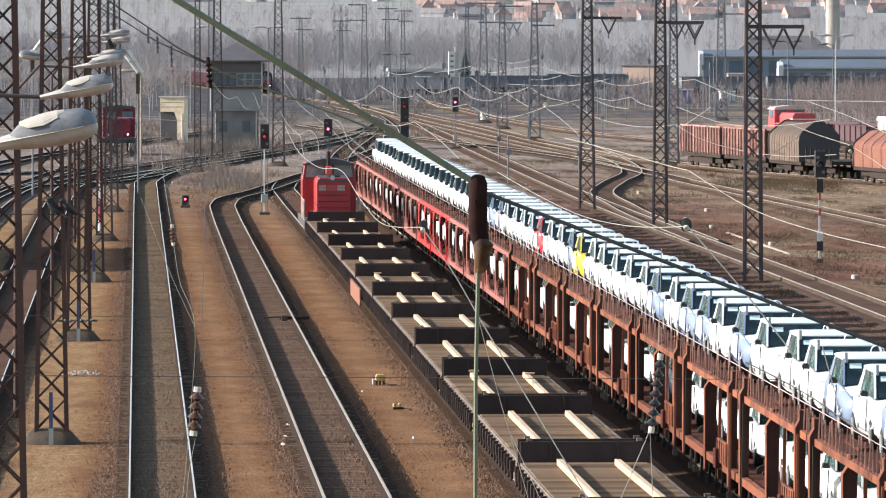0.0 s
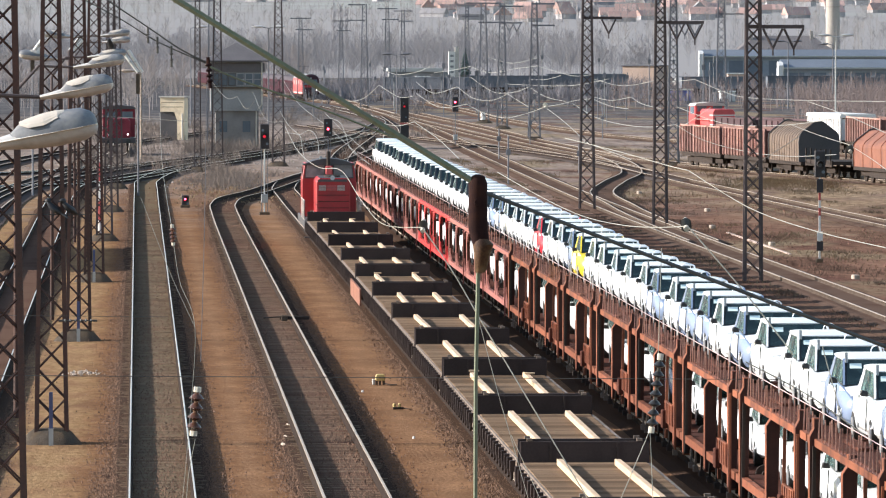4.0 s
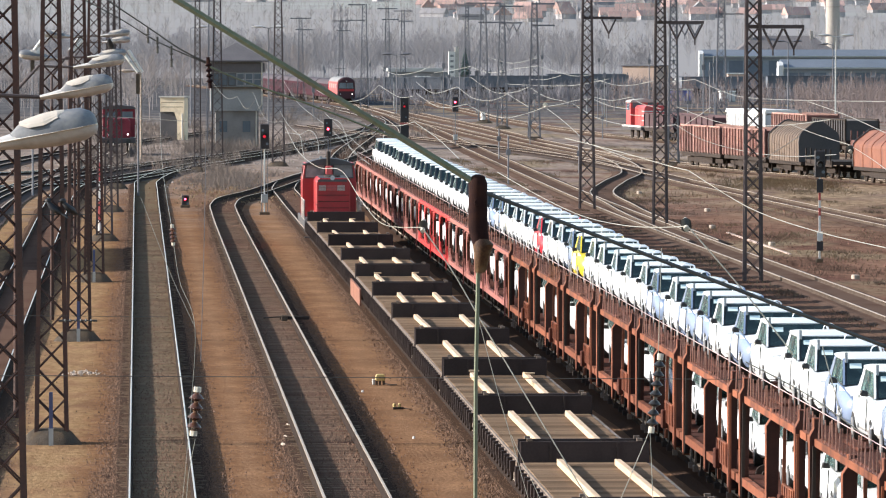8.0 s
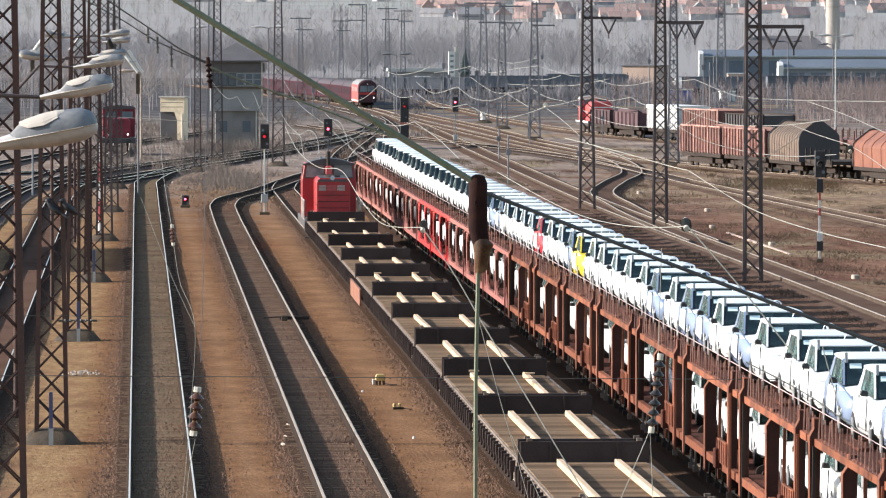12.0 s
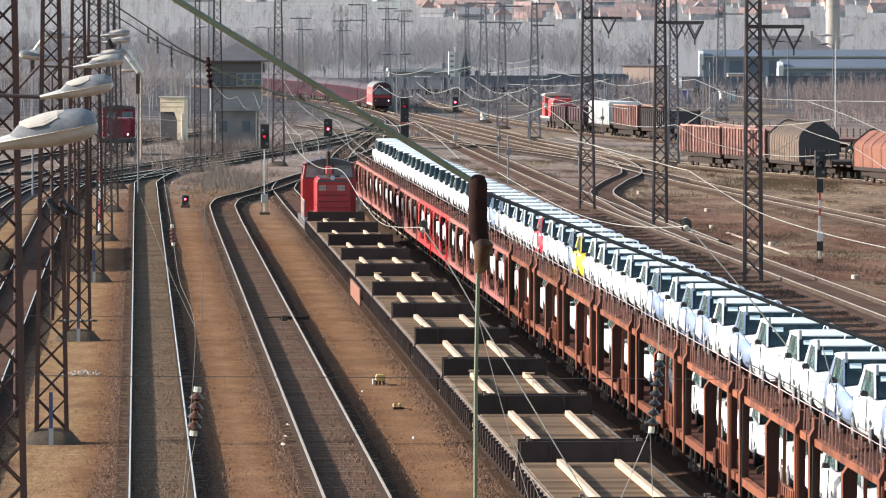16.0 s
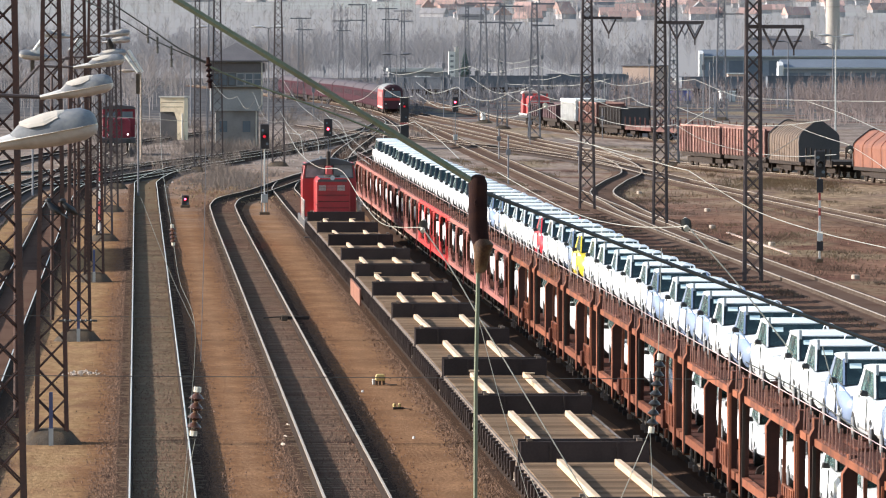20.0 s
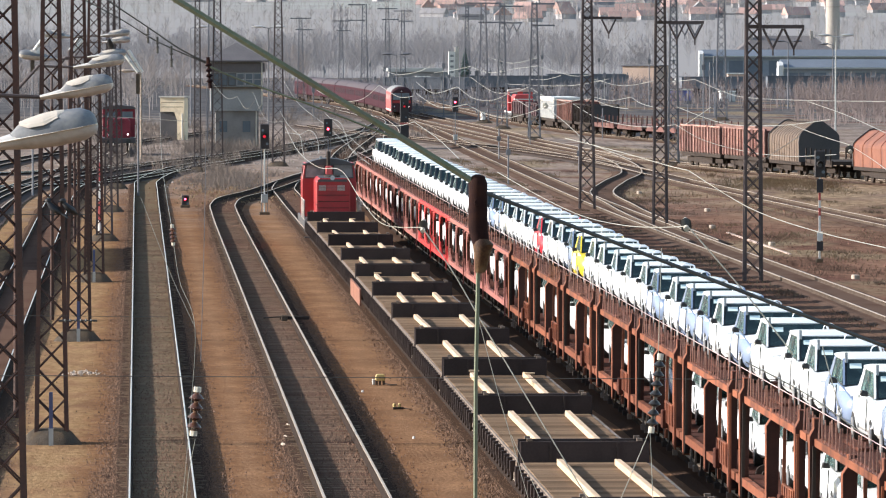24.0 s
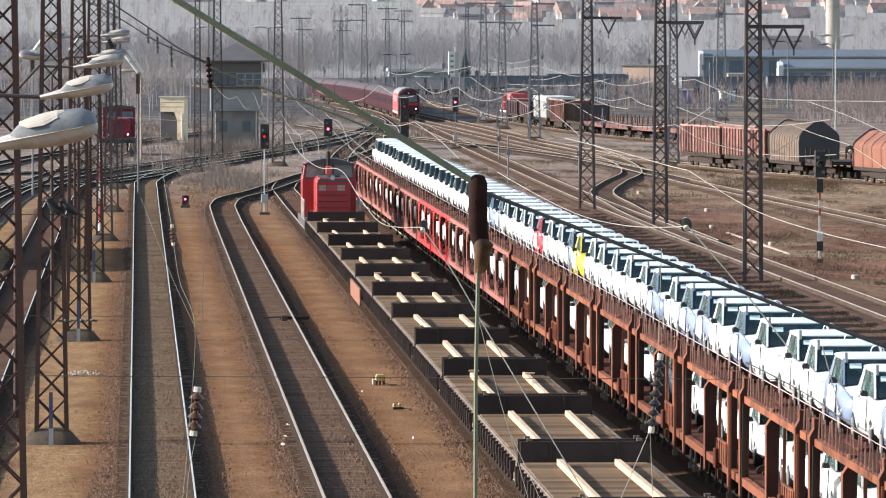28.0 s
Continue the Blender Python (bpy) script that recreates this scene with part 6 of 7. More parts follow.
def coach(label, paint, lead=False):
    """Coach or electric locomotive; the nose faces local -y."""
    ob = thing("train_coach" if not lead else "electric_locomotive", label, "train", group="red passenger train")
    e = 9.4 if lead else 12.9
    top = 3.55 if lead else 3.05
    prof = [(-1.38, 0.85), (-1.45, 1.1), (-1.45, 2.6), (-1.41, top), (1.41, top), (1.45, 2.6), (1.45, 1.1), (1.38, 0.85)]
    cap = [(-1.41, top), (-1.25, top + 0.32), (-0.85, top + 0.62), (-0.4, top + 0.78), (0.4, top + 0.78), (0.85, top + 0.62), (1.25, top + 0.32), (1.41, top)]
    body = part("body", Shape().prism(prof, "y", -e + (0.22 if lead else 0), e), paint, ob, bevel=0.04)
    part("roof", Shape().prism(cap, "y", -e + 0.2, e - 0.05), WALL_GREY if lead else COACH_ROOF, ob, smooth=True)
    for s in (-1, 1):
        if not lead:
            for k in range(11):
                y = -e + 2.6 + k * 2.05
                part("window", Shape().box(s * 1.455 - 0.012, s * 1.455 + 0.012, y - 0.6, y + 0.6, 1.9, 2.7), COACH_PANE, body)
        else:
            for y in (-6.6, -2.2, 2.2, 6.6):
                part("side_grille", Shape().box(s * 1.455 - 0.012, s * 1.455 + 0.012, y - 0.7, y + 0.7, 2.5, 3.2), GRILLE, body)
            part("band", Shape().box(s * 1.455 - 0.012, s * 1.455 + 0.012, -e + 0.3, e - 0.3, 1.0, 1.22), LOCO_WHITE, body)
            part("cab_window", Shape().box(s * 1.455 - 0.012, s * 1.455 + 0.012, -e + 0.8, -e + 1.5, 2.4, 3.2), LOCO_GLASS, body)
        bogie(ob, s * (e - 2.6))
        for x in (-0.87, 0.87):
            part("buffer", Shape().disc((x, s * (e + 0.2), 1.05), "y", 0.2, 0.4, 10), BLACK, ob)
    part("underframe_box", Shape().box(-1.15, 1.15, -e + 5.0, e - 5.0, 0.4, 0.85), WAGON_DARK, ob)
    if lead:
        part("front_panel", Shape().loft([[(x * q, y, 0.85 + (z - 0.85) * u) for x, z in prof[:4] + cap[1:7] + prof[4:]] for y, q, u in ((-e - 0.12, 0.90, 0.90), (-e - 0.02, 0.97, 0.96), (-e + 0.219, 1.0, 0.99))]), NOSE, body)
        part("windscreen", Shape().prism([(-1.15, 2.5), (1.15, 2.5), (1.05, 3.4), (-1.05, 3.4)], "y", -e - 0.15, -e - 0.122), LOCO_GLASS, body)
        part("front_band", Shape().box(-1.22, 1.22, -e - 0.15, -e - 0.122, 2.05, 2.4), LOCO_RED, body)
        part("window_bar", Shape().box(-0.06, 0.06, -e - 0.17, -e - 0.152, 2.5, 3.4), LOCO_GREY, body)
        for s in (-1, 1):
            part("front_lamp", Shape().disc((s * 0.95, -e - 0.15, 1.6), "y", 0.085, 0.05, 10), WHITE_GLOW if s > 0 else LIGHTGLASS, body)
        part("top_lamp", Shape().disc((0, -e - 0.15, 3.65), "y", 0.10, 0.05, 10), LIGHTGLASS, body)
        part("pantograph", Shape().tube([(-0.6, 4, 4.3), (0, 5.2, 4.9), (0.0, 4, 5.6)], 0.04, 5).tube([(-0.9, 4, 5.6), (0.9, 4, 5.6)], 0.04, 5), LOCO_GREY, ob)
    ob.scale = (0.88, 0.88, 0.88)
    return ob


# ---- buildings ----
def gabled(name, label, category, x, y, w, d, wall_h, roof_h, wall, roof, turn=0, hip=0.0, windows=(0, 0), z=0.0, chimney=True, group="", over=0.3):
    ob = thing(name, label, category, pose(x, y, z, 0, 0, turn), group)
    part("wall", Shape().box(-w / 2, w / 2, -d / 2, d / 2, -2.0, wall_h).prism([(-d / 2, wall_h), (d / 2, wall_h), (0, wall_h + roof_h * 0.93)], "x", -w / 2 + hip, w / 2 - hip) if not hip else
         Shape().box(-w / 2, w / 2, -d / 2, d / 2, -2.0, wall_h), wall, ob)
    o = over
    base = [(-w / 2 - o, -d / 2 - o, wall_h), (w / 2 + o, -d / 2 - o, wall_h), (w / 2 + o, d / 2 + o, wall_h), (-w / 2 - o, d / 2 + o, wall_h)]
    ridge = [(-w / 2 + hip - o * (not hip), -0.05, wall_h + roof_h), (w / 2 - hip + o * (not hip), -0.05, wall_h + roof_h), (w / 2 - hip + o * (not hip), 0.05, wall_h + roof_h), (-w / 2 + hip - o * (not hip), 0.05, wall_h + roof_h)]
    r = part("roof", Shape().loft([[(a, b, c - 0.12) for a, b, c in base], base, ridge]), roof, ob)
    if chimney:
        part("chimney", Shape().box(w * 0.2, w * 0.2 + 0.6, -0.3, 0.3, wall_h + roof_h * 0.5, wall_h + roof_h + 0.7), BRICK_DARK, r)
    rows, cols = windows
    for j in range(rows):
        for k in range(cols):
            cx = -w / 2 + w * (k + 0.5) / cols
            cz = wall_h * (j + 0.55) / rows
            win = part("window", Shape().box(cx - 0.5, cx + 0.5, -d / 2 - 0.04, -d / 2 - 0.002, cz - 0.65, cz + 0.65), WALL_WHITE, ob)
            part("pane", Shape().box(cx - 0.42, cx + 0.42, -d / 2 - 0.06, -d / 2 - 0.041, cz - 0.57, cz + 0.57), PANE, win)
    return ob


box = gabled("signal_box", "grey signal box with dark hipped roof and glazed upper storey", "signal box", 9.0, 616, 4.7, 6.0, 2.6, 1.55, WALL_GREY, ROOF_SLATE, hip=2.2, over=0.6, chimney=False, z=5.4)
low_ = part("lower_storey", Shape().box(-1.9, 2.0, -2.8, 2.9, -5.5, -1.99), WALL_DULL, box, "stained grey lower storey")
for x in (-1.2, 0.9):
    part("lower_window", Shape().box(x - 0.35, x + 0.35, -2.84, -2.803, -3.9, -2.9), PANE, low_)
part("downpipe", Shape().tube([(1.8, -2.9, -5.5), (1.8, -2.9, -2.0), (2.3, -3.1, -1.4), (2.3, -3.1, 2.4)], 0.07, 6), CONCRETE_PALE, box)
part("gallery_band", Shape().box(-2.55, 2.55, -3.12, -3.01, 1.55, 2.35), ROOF_SLATE, box)
part("sill_band", Shape().box(-2.5, 2.5, -3.2, -3.01, 0.05, 0.2), CONCRETE, box)
for k in range(6):
    win = part("window", Shape().box(-2.3 + k * 0.77, -1.6 + k * 0.77, -3.06, -3.003, 0.3, 1.45), HOUSE_WALL if k > 2 else LOCO_GREY, box)
    for m in (0, 1):
        part("pane", Shape().box(-2.24 + k * 0.77, -1.66 + k * 0.77, -3.09, -3.062, 0.36 + m * 0.55, 0.85 + m * 0.54), PANE, win)
hut = thing("trackside_hut", "small flat-roofed cream hut with dark open doorway", "hut", pose(3.55, 661, 0, 0, 0, -14))
part("back_wall", Shape().box(-1.15, 1.15, 1.0, 1.2, 0, 4.1), WALL_OCHRE, hut)
part("lintel_wall", Shape().box(-1.2, 1.2, -0.6, -0.35, 2.75, 4.15), WALL_OCHRE, hut)
part("side_wall", Shape().box(-1.2, -0.98, -0.30, 1.0, 0, 4.1), WALL_GREY, hut)
part("side_wall", Shape().box(0.98, 1.2, -0.35, 1.0, 0, 4.1), WALL_OCHRE, hut)
part("pillar", Shape().loft([[(0.5, -0.6, 0), (1.2, -0.6, 0), (1.2, -0.35, 0), (0.5, -0.35, 0)], [(0.5, -0.6, 1.9), (1.2, -0.6, 1.9), (1.2, -0.35, 1.9), (0.5, -0.35, 1.9)], [(0.2, -0.6, 2.75), (1.2, -0.6, 2.75), (1.2, -0.35, 2.75), (0.2, -0.35, 2.75)]]), WALL_OCHRE, hut)
part("door_leaf", Shape().box(-1.2, 0.48, -0.42, -0.36, 0, 2.74), LOCO_GREY, hut, "dark grey plate filling the doorway")
part("roof", Shape().box(-1.3, 1.3, -0.75, 1.3, 4.15, 4.27), CONCRETE_PALE, hut)
for z in (3.2, 3.62):
    part("board_line", Shape().box(-1.1, 1.1, -0.615, -0.602, z, z + 0.05), CONCRETE, hut)
part("pipe", Shape().tube([(1.05, -0.7, 0), (1.05, -0.7, 2.6)], 0.09, 6), CONCRETE_PALE, hut)


def hall(label, x0, x1, y, depth, eaves, ridge):
    ob = thing("industrial_hall", label, "hall", pose(x0, y, 0))
    w = x1 - x0
    part("wall", Shape().box(0.8, w, 0, depth, 0, eaves), HALL, ob)
    part("roof", Shape().prism([(-0.4, eaves), (depth / 2, ridge), (depth + 0.4, eaves)], "x", 0.9, w + 0.5), HALL_ROOF, ob)
    part("gable_end", Shape().prism([(-0.6, -0.5), (-0.6, eaves + 0.5), (0.6, eaves + 1.0), (2.4, eaves + 1.2), (2.4, -0.5)], "x", 0, 0.9), WALL_WHITE, ob, "white rendered gable wall")
    part("eaves_band", Shape().box(0.9, w, -0.7, -0.45, eaves - 0.15, eaves + 0.15), POLE_GREY, ob)
    for k in range(int(w / 4)):
        part("window", Shape().box(2 + k * 4, 4.8 + k * 4, -0.03, -0.004, 1.2, eaves - 0.8), HALL_ROOF, ob)
    return ob


hall("long blue-grey industrial hall with white gable end", 117.0, 185, 1230, 12, 3.6, 5.2)
hall("long dark blue-grey industrial hall behind", 112.5, 190, 1350, 12, 5.2, 6.6)
gabled("brick_shed", "flat pale orange brick shed", "shed", 92.5, 1227.0, 6.5, 8, 4.1, 0.15, BRICK_ORANGE, ROOF_SLATE, turn=-20, over=0.2, chimney=False)
depot = gabled("depot_building", "broad depot building with dull brown hipped roof", "building", 163, 1700, 26, 14, 4.6, 4.4, ROOF_FAR, ROOF_DULL, hip=6.0, chimney=False)
for x in (-9.5, -8.3, 7.0):
    part("chimney", Shape().box(x - 0.4, x + 0.4, -1.5, -0.7, 5.2, 10.2), CHIMNEY, depot)
chim = thing("factory_chimney", "tall pale brick factory chimney", "chimney", pose(206.5, 2000, 0))
part("shaft", Shape().tube([(0, 0, -2), (0, 0, 12), (0, 0, 46)], [2.2, 2.1, 1.6], 24), CHIMNEY, chim, smooth=True)
for z in (9, 13, 17):
    part("band", Shape().tube([(0, 0, z), (0, 0, z + 0.25)], [2.16 - z * 0.008] * 2, 24), CONCRETE, chim)


# ---- far hillside with town and woods ----
h = Shape()
hx = [-900 + 60 * k for k in range(0, 41)]
hy = [1400, 1550, 1750, 2000, 2350, 2700, 3100, 3600, 4200, 4900]


def rise(x, y):
    t = max(0.0, (y - 1450) / 3450)
    return 35 * t ** 1.1 + 4 * t * noise.noise((x * 0.004, y * 0.002, 3)) - 0.4


for y in hy:
    for x in hx:
        h.v.append((x, y, rise(x, y)))
n = len(hx)
h.f = [(j * n + i, j * n + i + 1, (j + 1) * n + i + 1, (j + 1) * n + i) for j in range(len(hy) - 1) for i in range(n - 1)]
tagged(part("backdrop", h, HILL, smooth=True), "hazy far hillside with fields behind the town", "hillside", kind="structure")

rng = random.Random(7)
GARDENS = []
for k in range(170):
    y = rng.uniform(2950, 4500)
    px = rng.choice((rng.uniform(740, 1568), rng.uniform(1040, 1460), rng.uniform(1060, 1440), rng.uniform(760, 1020), rng.uniform(1100, 1568), rng.uniform(740, 1300), rng.uniform(280, 760)))
    y = y if px > 740 else rng.uniform(4000, 4700)
    x = (px - 243) / 11950 * y
    GARDENS += [(x + rng.uniform(-16, 16), y - rng.uniform(6, 60)) for j in range(4)]
    gabled("house", "distant pale house with dark roof" if k % 5 == 0 or (px < 740 and k % 2) else "distant house with red tiled roof", "house", x, y, rng.uniform(6, 12.5), rng.uniform(6, 9), rng.uniform(1.4, 3.0), rng.uniform(2.4, 3.9),
           HOUSE_WALL, ROOF_FAR if k % 5 == 0 or (px < 740 and k % 2) else TILE_ROOF, turn=rng.choice((0, 0, 90, 20, -25)), z=rise(x, y), chimney=False, group="town houses")


def bare_tree(s, x, y, z, h, rnd, spread=0.28, twigs=26, stout=1.0):
    """A bare winter tree of thin tapering limbs."""
    s.tube([(x, y, z), (x + rnd.uniform(-0.2, 0.2), y, z + h * 0.5), (x + rnd.uniform(-0.4, 0.4), y, z + h)], [h * 0.008 * stout, h * 0.0055 * stout, 0.01], 3, cap=False)
    for k in range(twigs):
        t = rnd.uniform(0.25, 0.95)
        a = rnd.uniform(0, 6.28)
        ln = h * spread * (1.15 - t) * rnd.uniform(0.6, 1.3)
        p = Vector((x, y, z + h * t))
        q = p + Vector((math.cos(a) * ln, math.sin(a) * ln, ln * rnd.uniform(0.7, 1.6)))
        s.tube([p, q], [h * 0.004 * stout, 0.012], 3, cap=False)
        for j in range(2):
            e = p.lerp(q, rnd.uniform(0.3, 0.8))
            s.tube([e, e + Vector((rnd.uniform(-1, 1) * ln * 0.35, rnd.uniform(-1, 1) * ln * 0.3, ln * rnd.uniform(0.3, 0.7)))], [h * 0.003 * stout, 0.008], 3, cap=False)


def wood(name, label, spots, material, hmin, hmax, seed, spread=0.28, twigs=26, stout=1.0):
    s, rnd = Shape(), random.Random(seed)
    for x, y, z in spots:
        bare_tree(s, x, y, z, rnd.uniform(hmin, hmax), rnd, spread, twigs, stout)
    me = bpy.data.meshes.new(name)
    me.from_pydata(s.v, [], s.f)
    me.materials.append(material)
    return tagged(part(name, me, material), label, "trees", kind="stuff")


spots = []
for k in range(1900):
    y = rng.uniform(1310, 1700)
    x = (rng.uniform(-60, 1640) - 243) / 11950 * y
    if not (104 < x and y < 1690 and rng.random() < 0.97):
        spots.append((x, y, rise(x, y) if y > 1450 else 0))
wood("far_wood", "belt of bare grey-brown winter trees", spots, BARK, 5, 11, 3, 0.32, 26, 0.6)
spots = [((1600 - 190 * rng.random() ** 1.4 - 243) / 11950 * y, y, 0) for y in [rng.uniform(745, 1080) for k in range(620)]]
spots += [((rng.uniform(1080, 1420) - 243) / 11950 * y, y, 0) for y in [rng.uniform(880, 1080) for k in range(170)]]
wood("birch_thicket", "dense brown bare birch thicket beside the sidings", spots, BIRCH, 2.0, 4.2, 4, 0.13, 16, 1.9)
spots = [((rng.uniform(-20, 330) - 243) / 11950 * y, y, 0) for y in [rng.uniform(750, 1200) for k in range(150)]]
spots += [((rng.uniform(330, 560) - 243) / 11950 * y, y, 0) for y in [rng.uniform(1300, 1420) for k in range(110)]]
wood("trackside_wood", "bare grey-brown trees behind the signal box", spots, BARK_BROWN, 4, 8.5, 5)
bank = Shape()
for k in range(260):
    y = rng.uniform(920, 1280)
    x = (rng.uniform(560, 1568) - 243) / 11950 * y
    for j in range(30):
        a, ln = rng.uniform(0, 6.28), rng.uniform(0.5, 1.9)
        bank.tube([(x + math.cos(a) * 0.5, y, -0.1), (x + math.cos(a) * ln * 0.7, y + math.sin(a) * ln, ln)], [0.028, 0.008], 3, cap=False)
tagged(part("brush", bank, SHRUB), "dry brown brush along the far tracks", "brush", kind="stuff")
tuft = Shape()
for k in range(600):
    x, y = rng.gauss(6.5, 2.2), rng.gauss(433 + 40 * rng.random(), 16)
    if y < 400:
        continue
    for j in range(5):
        a, ln = rng.uniform(0, 6.28), rng.uniform(0.05, 0.17)
        i = len(tuft.v)
        tuft.v += [(x + math.cos(a) * 0.05, y, 0), (x - math.sin(a) * 0.04, y + 0.03, 0), (x + math.cos(a) * ln * 0.7, y + math.sin(a) * ln * 0.7, ln)]
        tuft.f.append((i, i + 1, i + 2))
for k in range(345):
    cx, cy = (rng.uniform(26.4, 27.2), rng.uniform(210, 520)) if k < 12 else (rng.uniform(21, 27), rng.uniform(470, 560)) if k < 120 else (rng.uniform(42.5, 49), rng.uniform(450, 488)) if k >= 300 else (rng.uniform(29.5, 62), rng.uniform(300, 620))
    sx, sy, tall = rng.uniform(0.3, 1.1), rng.uniform(1.5, 5.0), rng.uniform(0.06, 0.2)
    for j in range(110):
        x, y, a, ln = rng.gauss(cx, sx), rng.gauss(cy, sy), rng.uniform(0, 6.28), tall * rng.uniform(0.4, 1.2)
        if abs(x - 28.5) < 1.4 or x < 25.9:
            continue
        i = len(tuft.v)
        tuft.v += [(x - 0.02, y, 0), (x + 0.02, y + 0.02, 0), (x + math.cos(a) * ln * 0.5, y + math.sin(a) * ln * 0.5, ln)]
        tuft.f.append((i, i + 1, i + 2))
weeds = Shape()
for k in range(130):
    cx, cy = (rng.uniform(26.3, 27.3), rng.uniform(200, 450)) if k < 25 else (rng.uniform(30, 60), rng.uniform(300, 620)) if k < 105 else (rng.uniform(29.8, 33), rng.uniform(280, 470))
    sx, sy, tall = rng.uniform(0.3, 0.9), rng.uniform(1.0, 3.5), rng.uniform(0.07, 0.22)
    for j in range(170):
        x, y, a, ln = rng.gauss(cx, sx), rng.gauss(cy, sy), rng.uniform(0, 6.28), tall * rng.uniform(0.4, 1.2)
        if abs(x - 28.5) < 1.4 or x < 25.9:
            continue
        i = len(weeds.v)
        weeds.v += [(x - 0.009, y, 0), (x + 0.009, y + 0.02, 0), (x + math.cos(a) * ln * 0.6, y + math.sin(a) * ln * 0.6, ln)]
        weeds.f.append((i, i + 1, i + 2))
me = bpy.data.meshes.new("withered_weeds")
me.from_pydata(weeds.v, [], weeds.f)
me.materials.append(WEEDS)
tagged(part("withered_weeds", me, WEEDS), "dark withered weeds along the track side", "weeds", kind="stuff")
me = bpy.data.meshes.new("dry_grass")
me.from_pydata(tuft.v, [], tuft.f)
me.materials.append(GRASS)
tagged(part("dry_grass", me, GRASS), "tufts of dry straw-coloured grass", "grass", kind="stuff")


spots = []
for k in range(1700):
    y = rng.uniform(1750, 4700)
    x = (rng.uniform(-60, 1640) - 243) / 11950 * y
    spots.append((x, y, rise(x, y)))
spots += [(x, y, rise(x, y)) for x, y in GARDENS]
wood("hill_wood", "blue-grey bare woods scattered over the hillside", spots, BARK_FAR, 4, 10, 9, 0.36, 11, 1.3)
scrub = Shape()
for k in range(330):
    z = rng.random()
    if z < 0.6:
        y = rng.uniform(500, 760)
        x = (rng.uniform(130, 430) - 243) / 11950 * y
    else:
        y = rng.uniform(560, 900)
        x = (rng.uniform(430, 760) - 243) / 11950 * y
    tall = rng.uniform(0.4, 1.5)
    for j in range(26):
        a, ln = rng.uniform(0, 6.28), tall * rng.uniform(0.3, 1.0)
        c = Vector((x + rng.gauss(0, 0.5), y + rng.gauss(0, 0.8), -0.05))
        scrub.tube([c, c + Vector((math.cos(a) * ln * 0.5, math.sin(a) * ln * 0.5, ln))], [0.022, 0.006], 3, cap=False)
for k in range(150):
    x, y = rng.gauss(6.6, 1.5), rng.gauss(478, 20)
    if y < 446 or abs(x - 8.0 - (y - 444) * 0.09) < 1.2 or x < 2.8:
        continue
    tall = rng.uniform(0.2, 0.75)
    for j in range(34):
        a, ln = rng.uniform(0, 6.28), tall * rng.uniform(0.3, 1.0)
        c = Vector((x + rng.gauss(0, 0.3), y + rng.gauss(0, 1.0), -0.05))
        scrub.tube([c, c + Vector((math.cos(a) * ln * 0.7, math.sin(a) * ln * 0.7, ln))], [0.016, 0.005], 3, cap=False)
for k in range(70):
    x, y, tall = rng.uniform(4.5, 14.5), rng.uniform(592, 611), rng.uniform(0.5, 1.5)
    for j in range(26):
        a, ln = rng.uniform(0, 6.28), tall * rng.uniform(0.3, 1.0)
        c = Vector((x + rng.gauss(0, 0.4), y + rng.gauss(0, 0.6), -0.05))
        scrub.tube([c, c + Vector((math.cos(a) * ln * 0.35, math.sin(a) * ln * 0.35, ln))], [0.024, 0.006], 3, cap=False)
tagged(part("scrub", scrub, SCRUB), "low leafless scrub around the junction", "scrub", kind="stuff")


crumbs, rk = Shape(), random.Random(17)
for k in range(2600):
    y = rk.uniform(270, 470)
    x, r = rk.gauss(32 if k % 3 else 38, 2.6) + (y - 360) * -0.01, rk.uniform(0.015, 0.03 + 0.05 * rk.random() ** 5)
    if abs(x - 28.5) < 1.7 or x < 26.5:
        continue
    ring = [(x + r * rk.uniform(0.6, 1.3) * math.cos(t), y + r * 1.6 * rk.uniform(0.6, 1.3) * math.sin(t)) for t in (0, 1.6, 3.1, 4.7)]
    crumbs.loft([[(p, q, -0.03) for p, q in ring], [(x + (p - x) * 0.6, y + (q - y) * 0.6, r * rk.uniform(0.5, 1.1)) for p, q in ring]])
tagged(part("verge_stones", crumbs, CRUMB), "red-brown stones and lumps strewn over the verge", "stones", kind="stuff")
rubble, rk = Shape(), random.Random(31)
for k in range(900):
    cx, cy = rk.choice(((-3, 500), (3.5, 470), (7, 500), (9, 560), (14, 560), (-6, 560), (4, 600), (20, 600)))
    x, y, r = rk.gauss(cx, 2.4), rk.gauss(cy, 22), rk.uniform(0.03, 0.07 + 0.07 * rk.random() ** 3)
    if y < 470 and (abs(x - 0.6) < 1.3 or abs(x - 8) < 3.2 or abs(x + 4.5) < 1.4):
        continue
    ring = [(x + r * rk.uniform(0.6, 1.3) * math.cos(t), y + r * 2 * rk.uniform(0.6, 1.3) * math.sin(t)) for t in (0, 1.2, 2.5, 3.8, 5.1)]
    rubble.loft([[(p, q, -0.03) for p, q in ring], [(x + (p - x) * 0.6, y + (q - y) * 0.6, r * rk.uniform(0.5, 1.1)) for p, q in ring]])
tagged(part("rubble", rubble, RUBBLE), "pale stones and rubble strewn about the junction", "rubble", kind="stuff")


poplars = [((602 - 243) / 11950 * 1500, 1500, 0), ((612 - 243) / 11950 * 1510, 1510, 0), ((590 - 243) / 11950 * 1520, 1520, 0)]
wood("poplar_group", "tall slim bare poplars", poplars, BARK, 15, 19, 12, 0.10, 90)


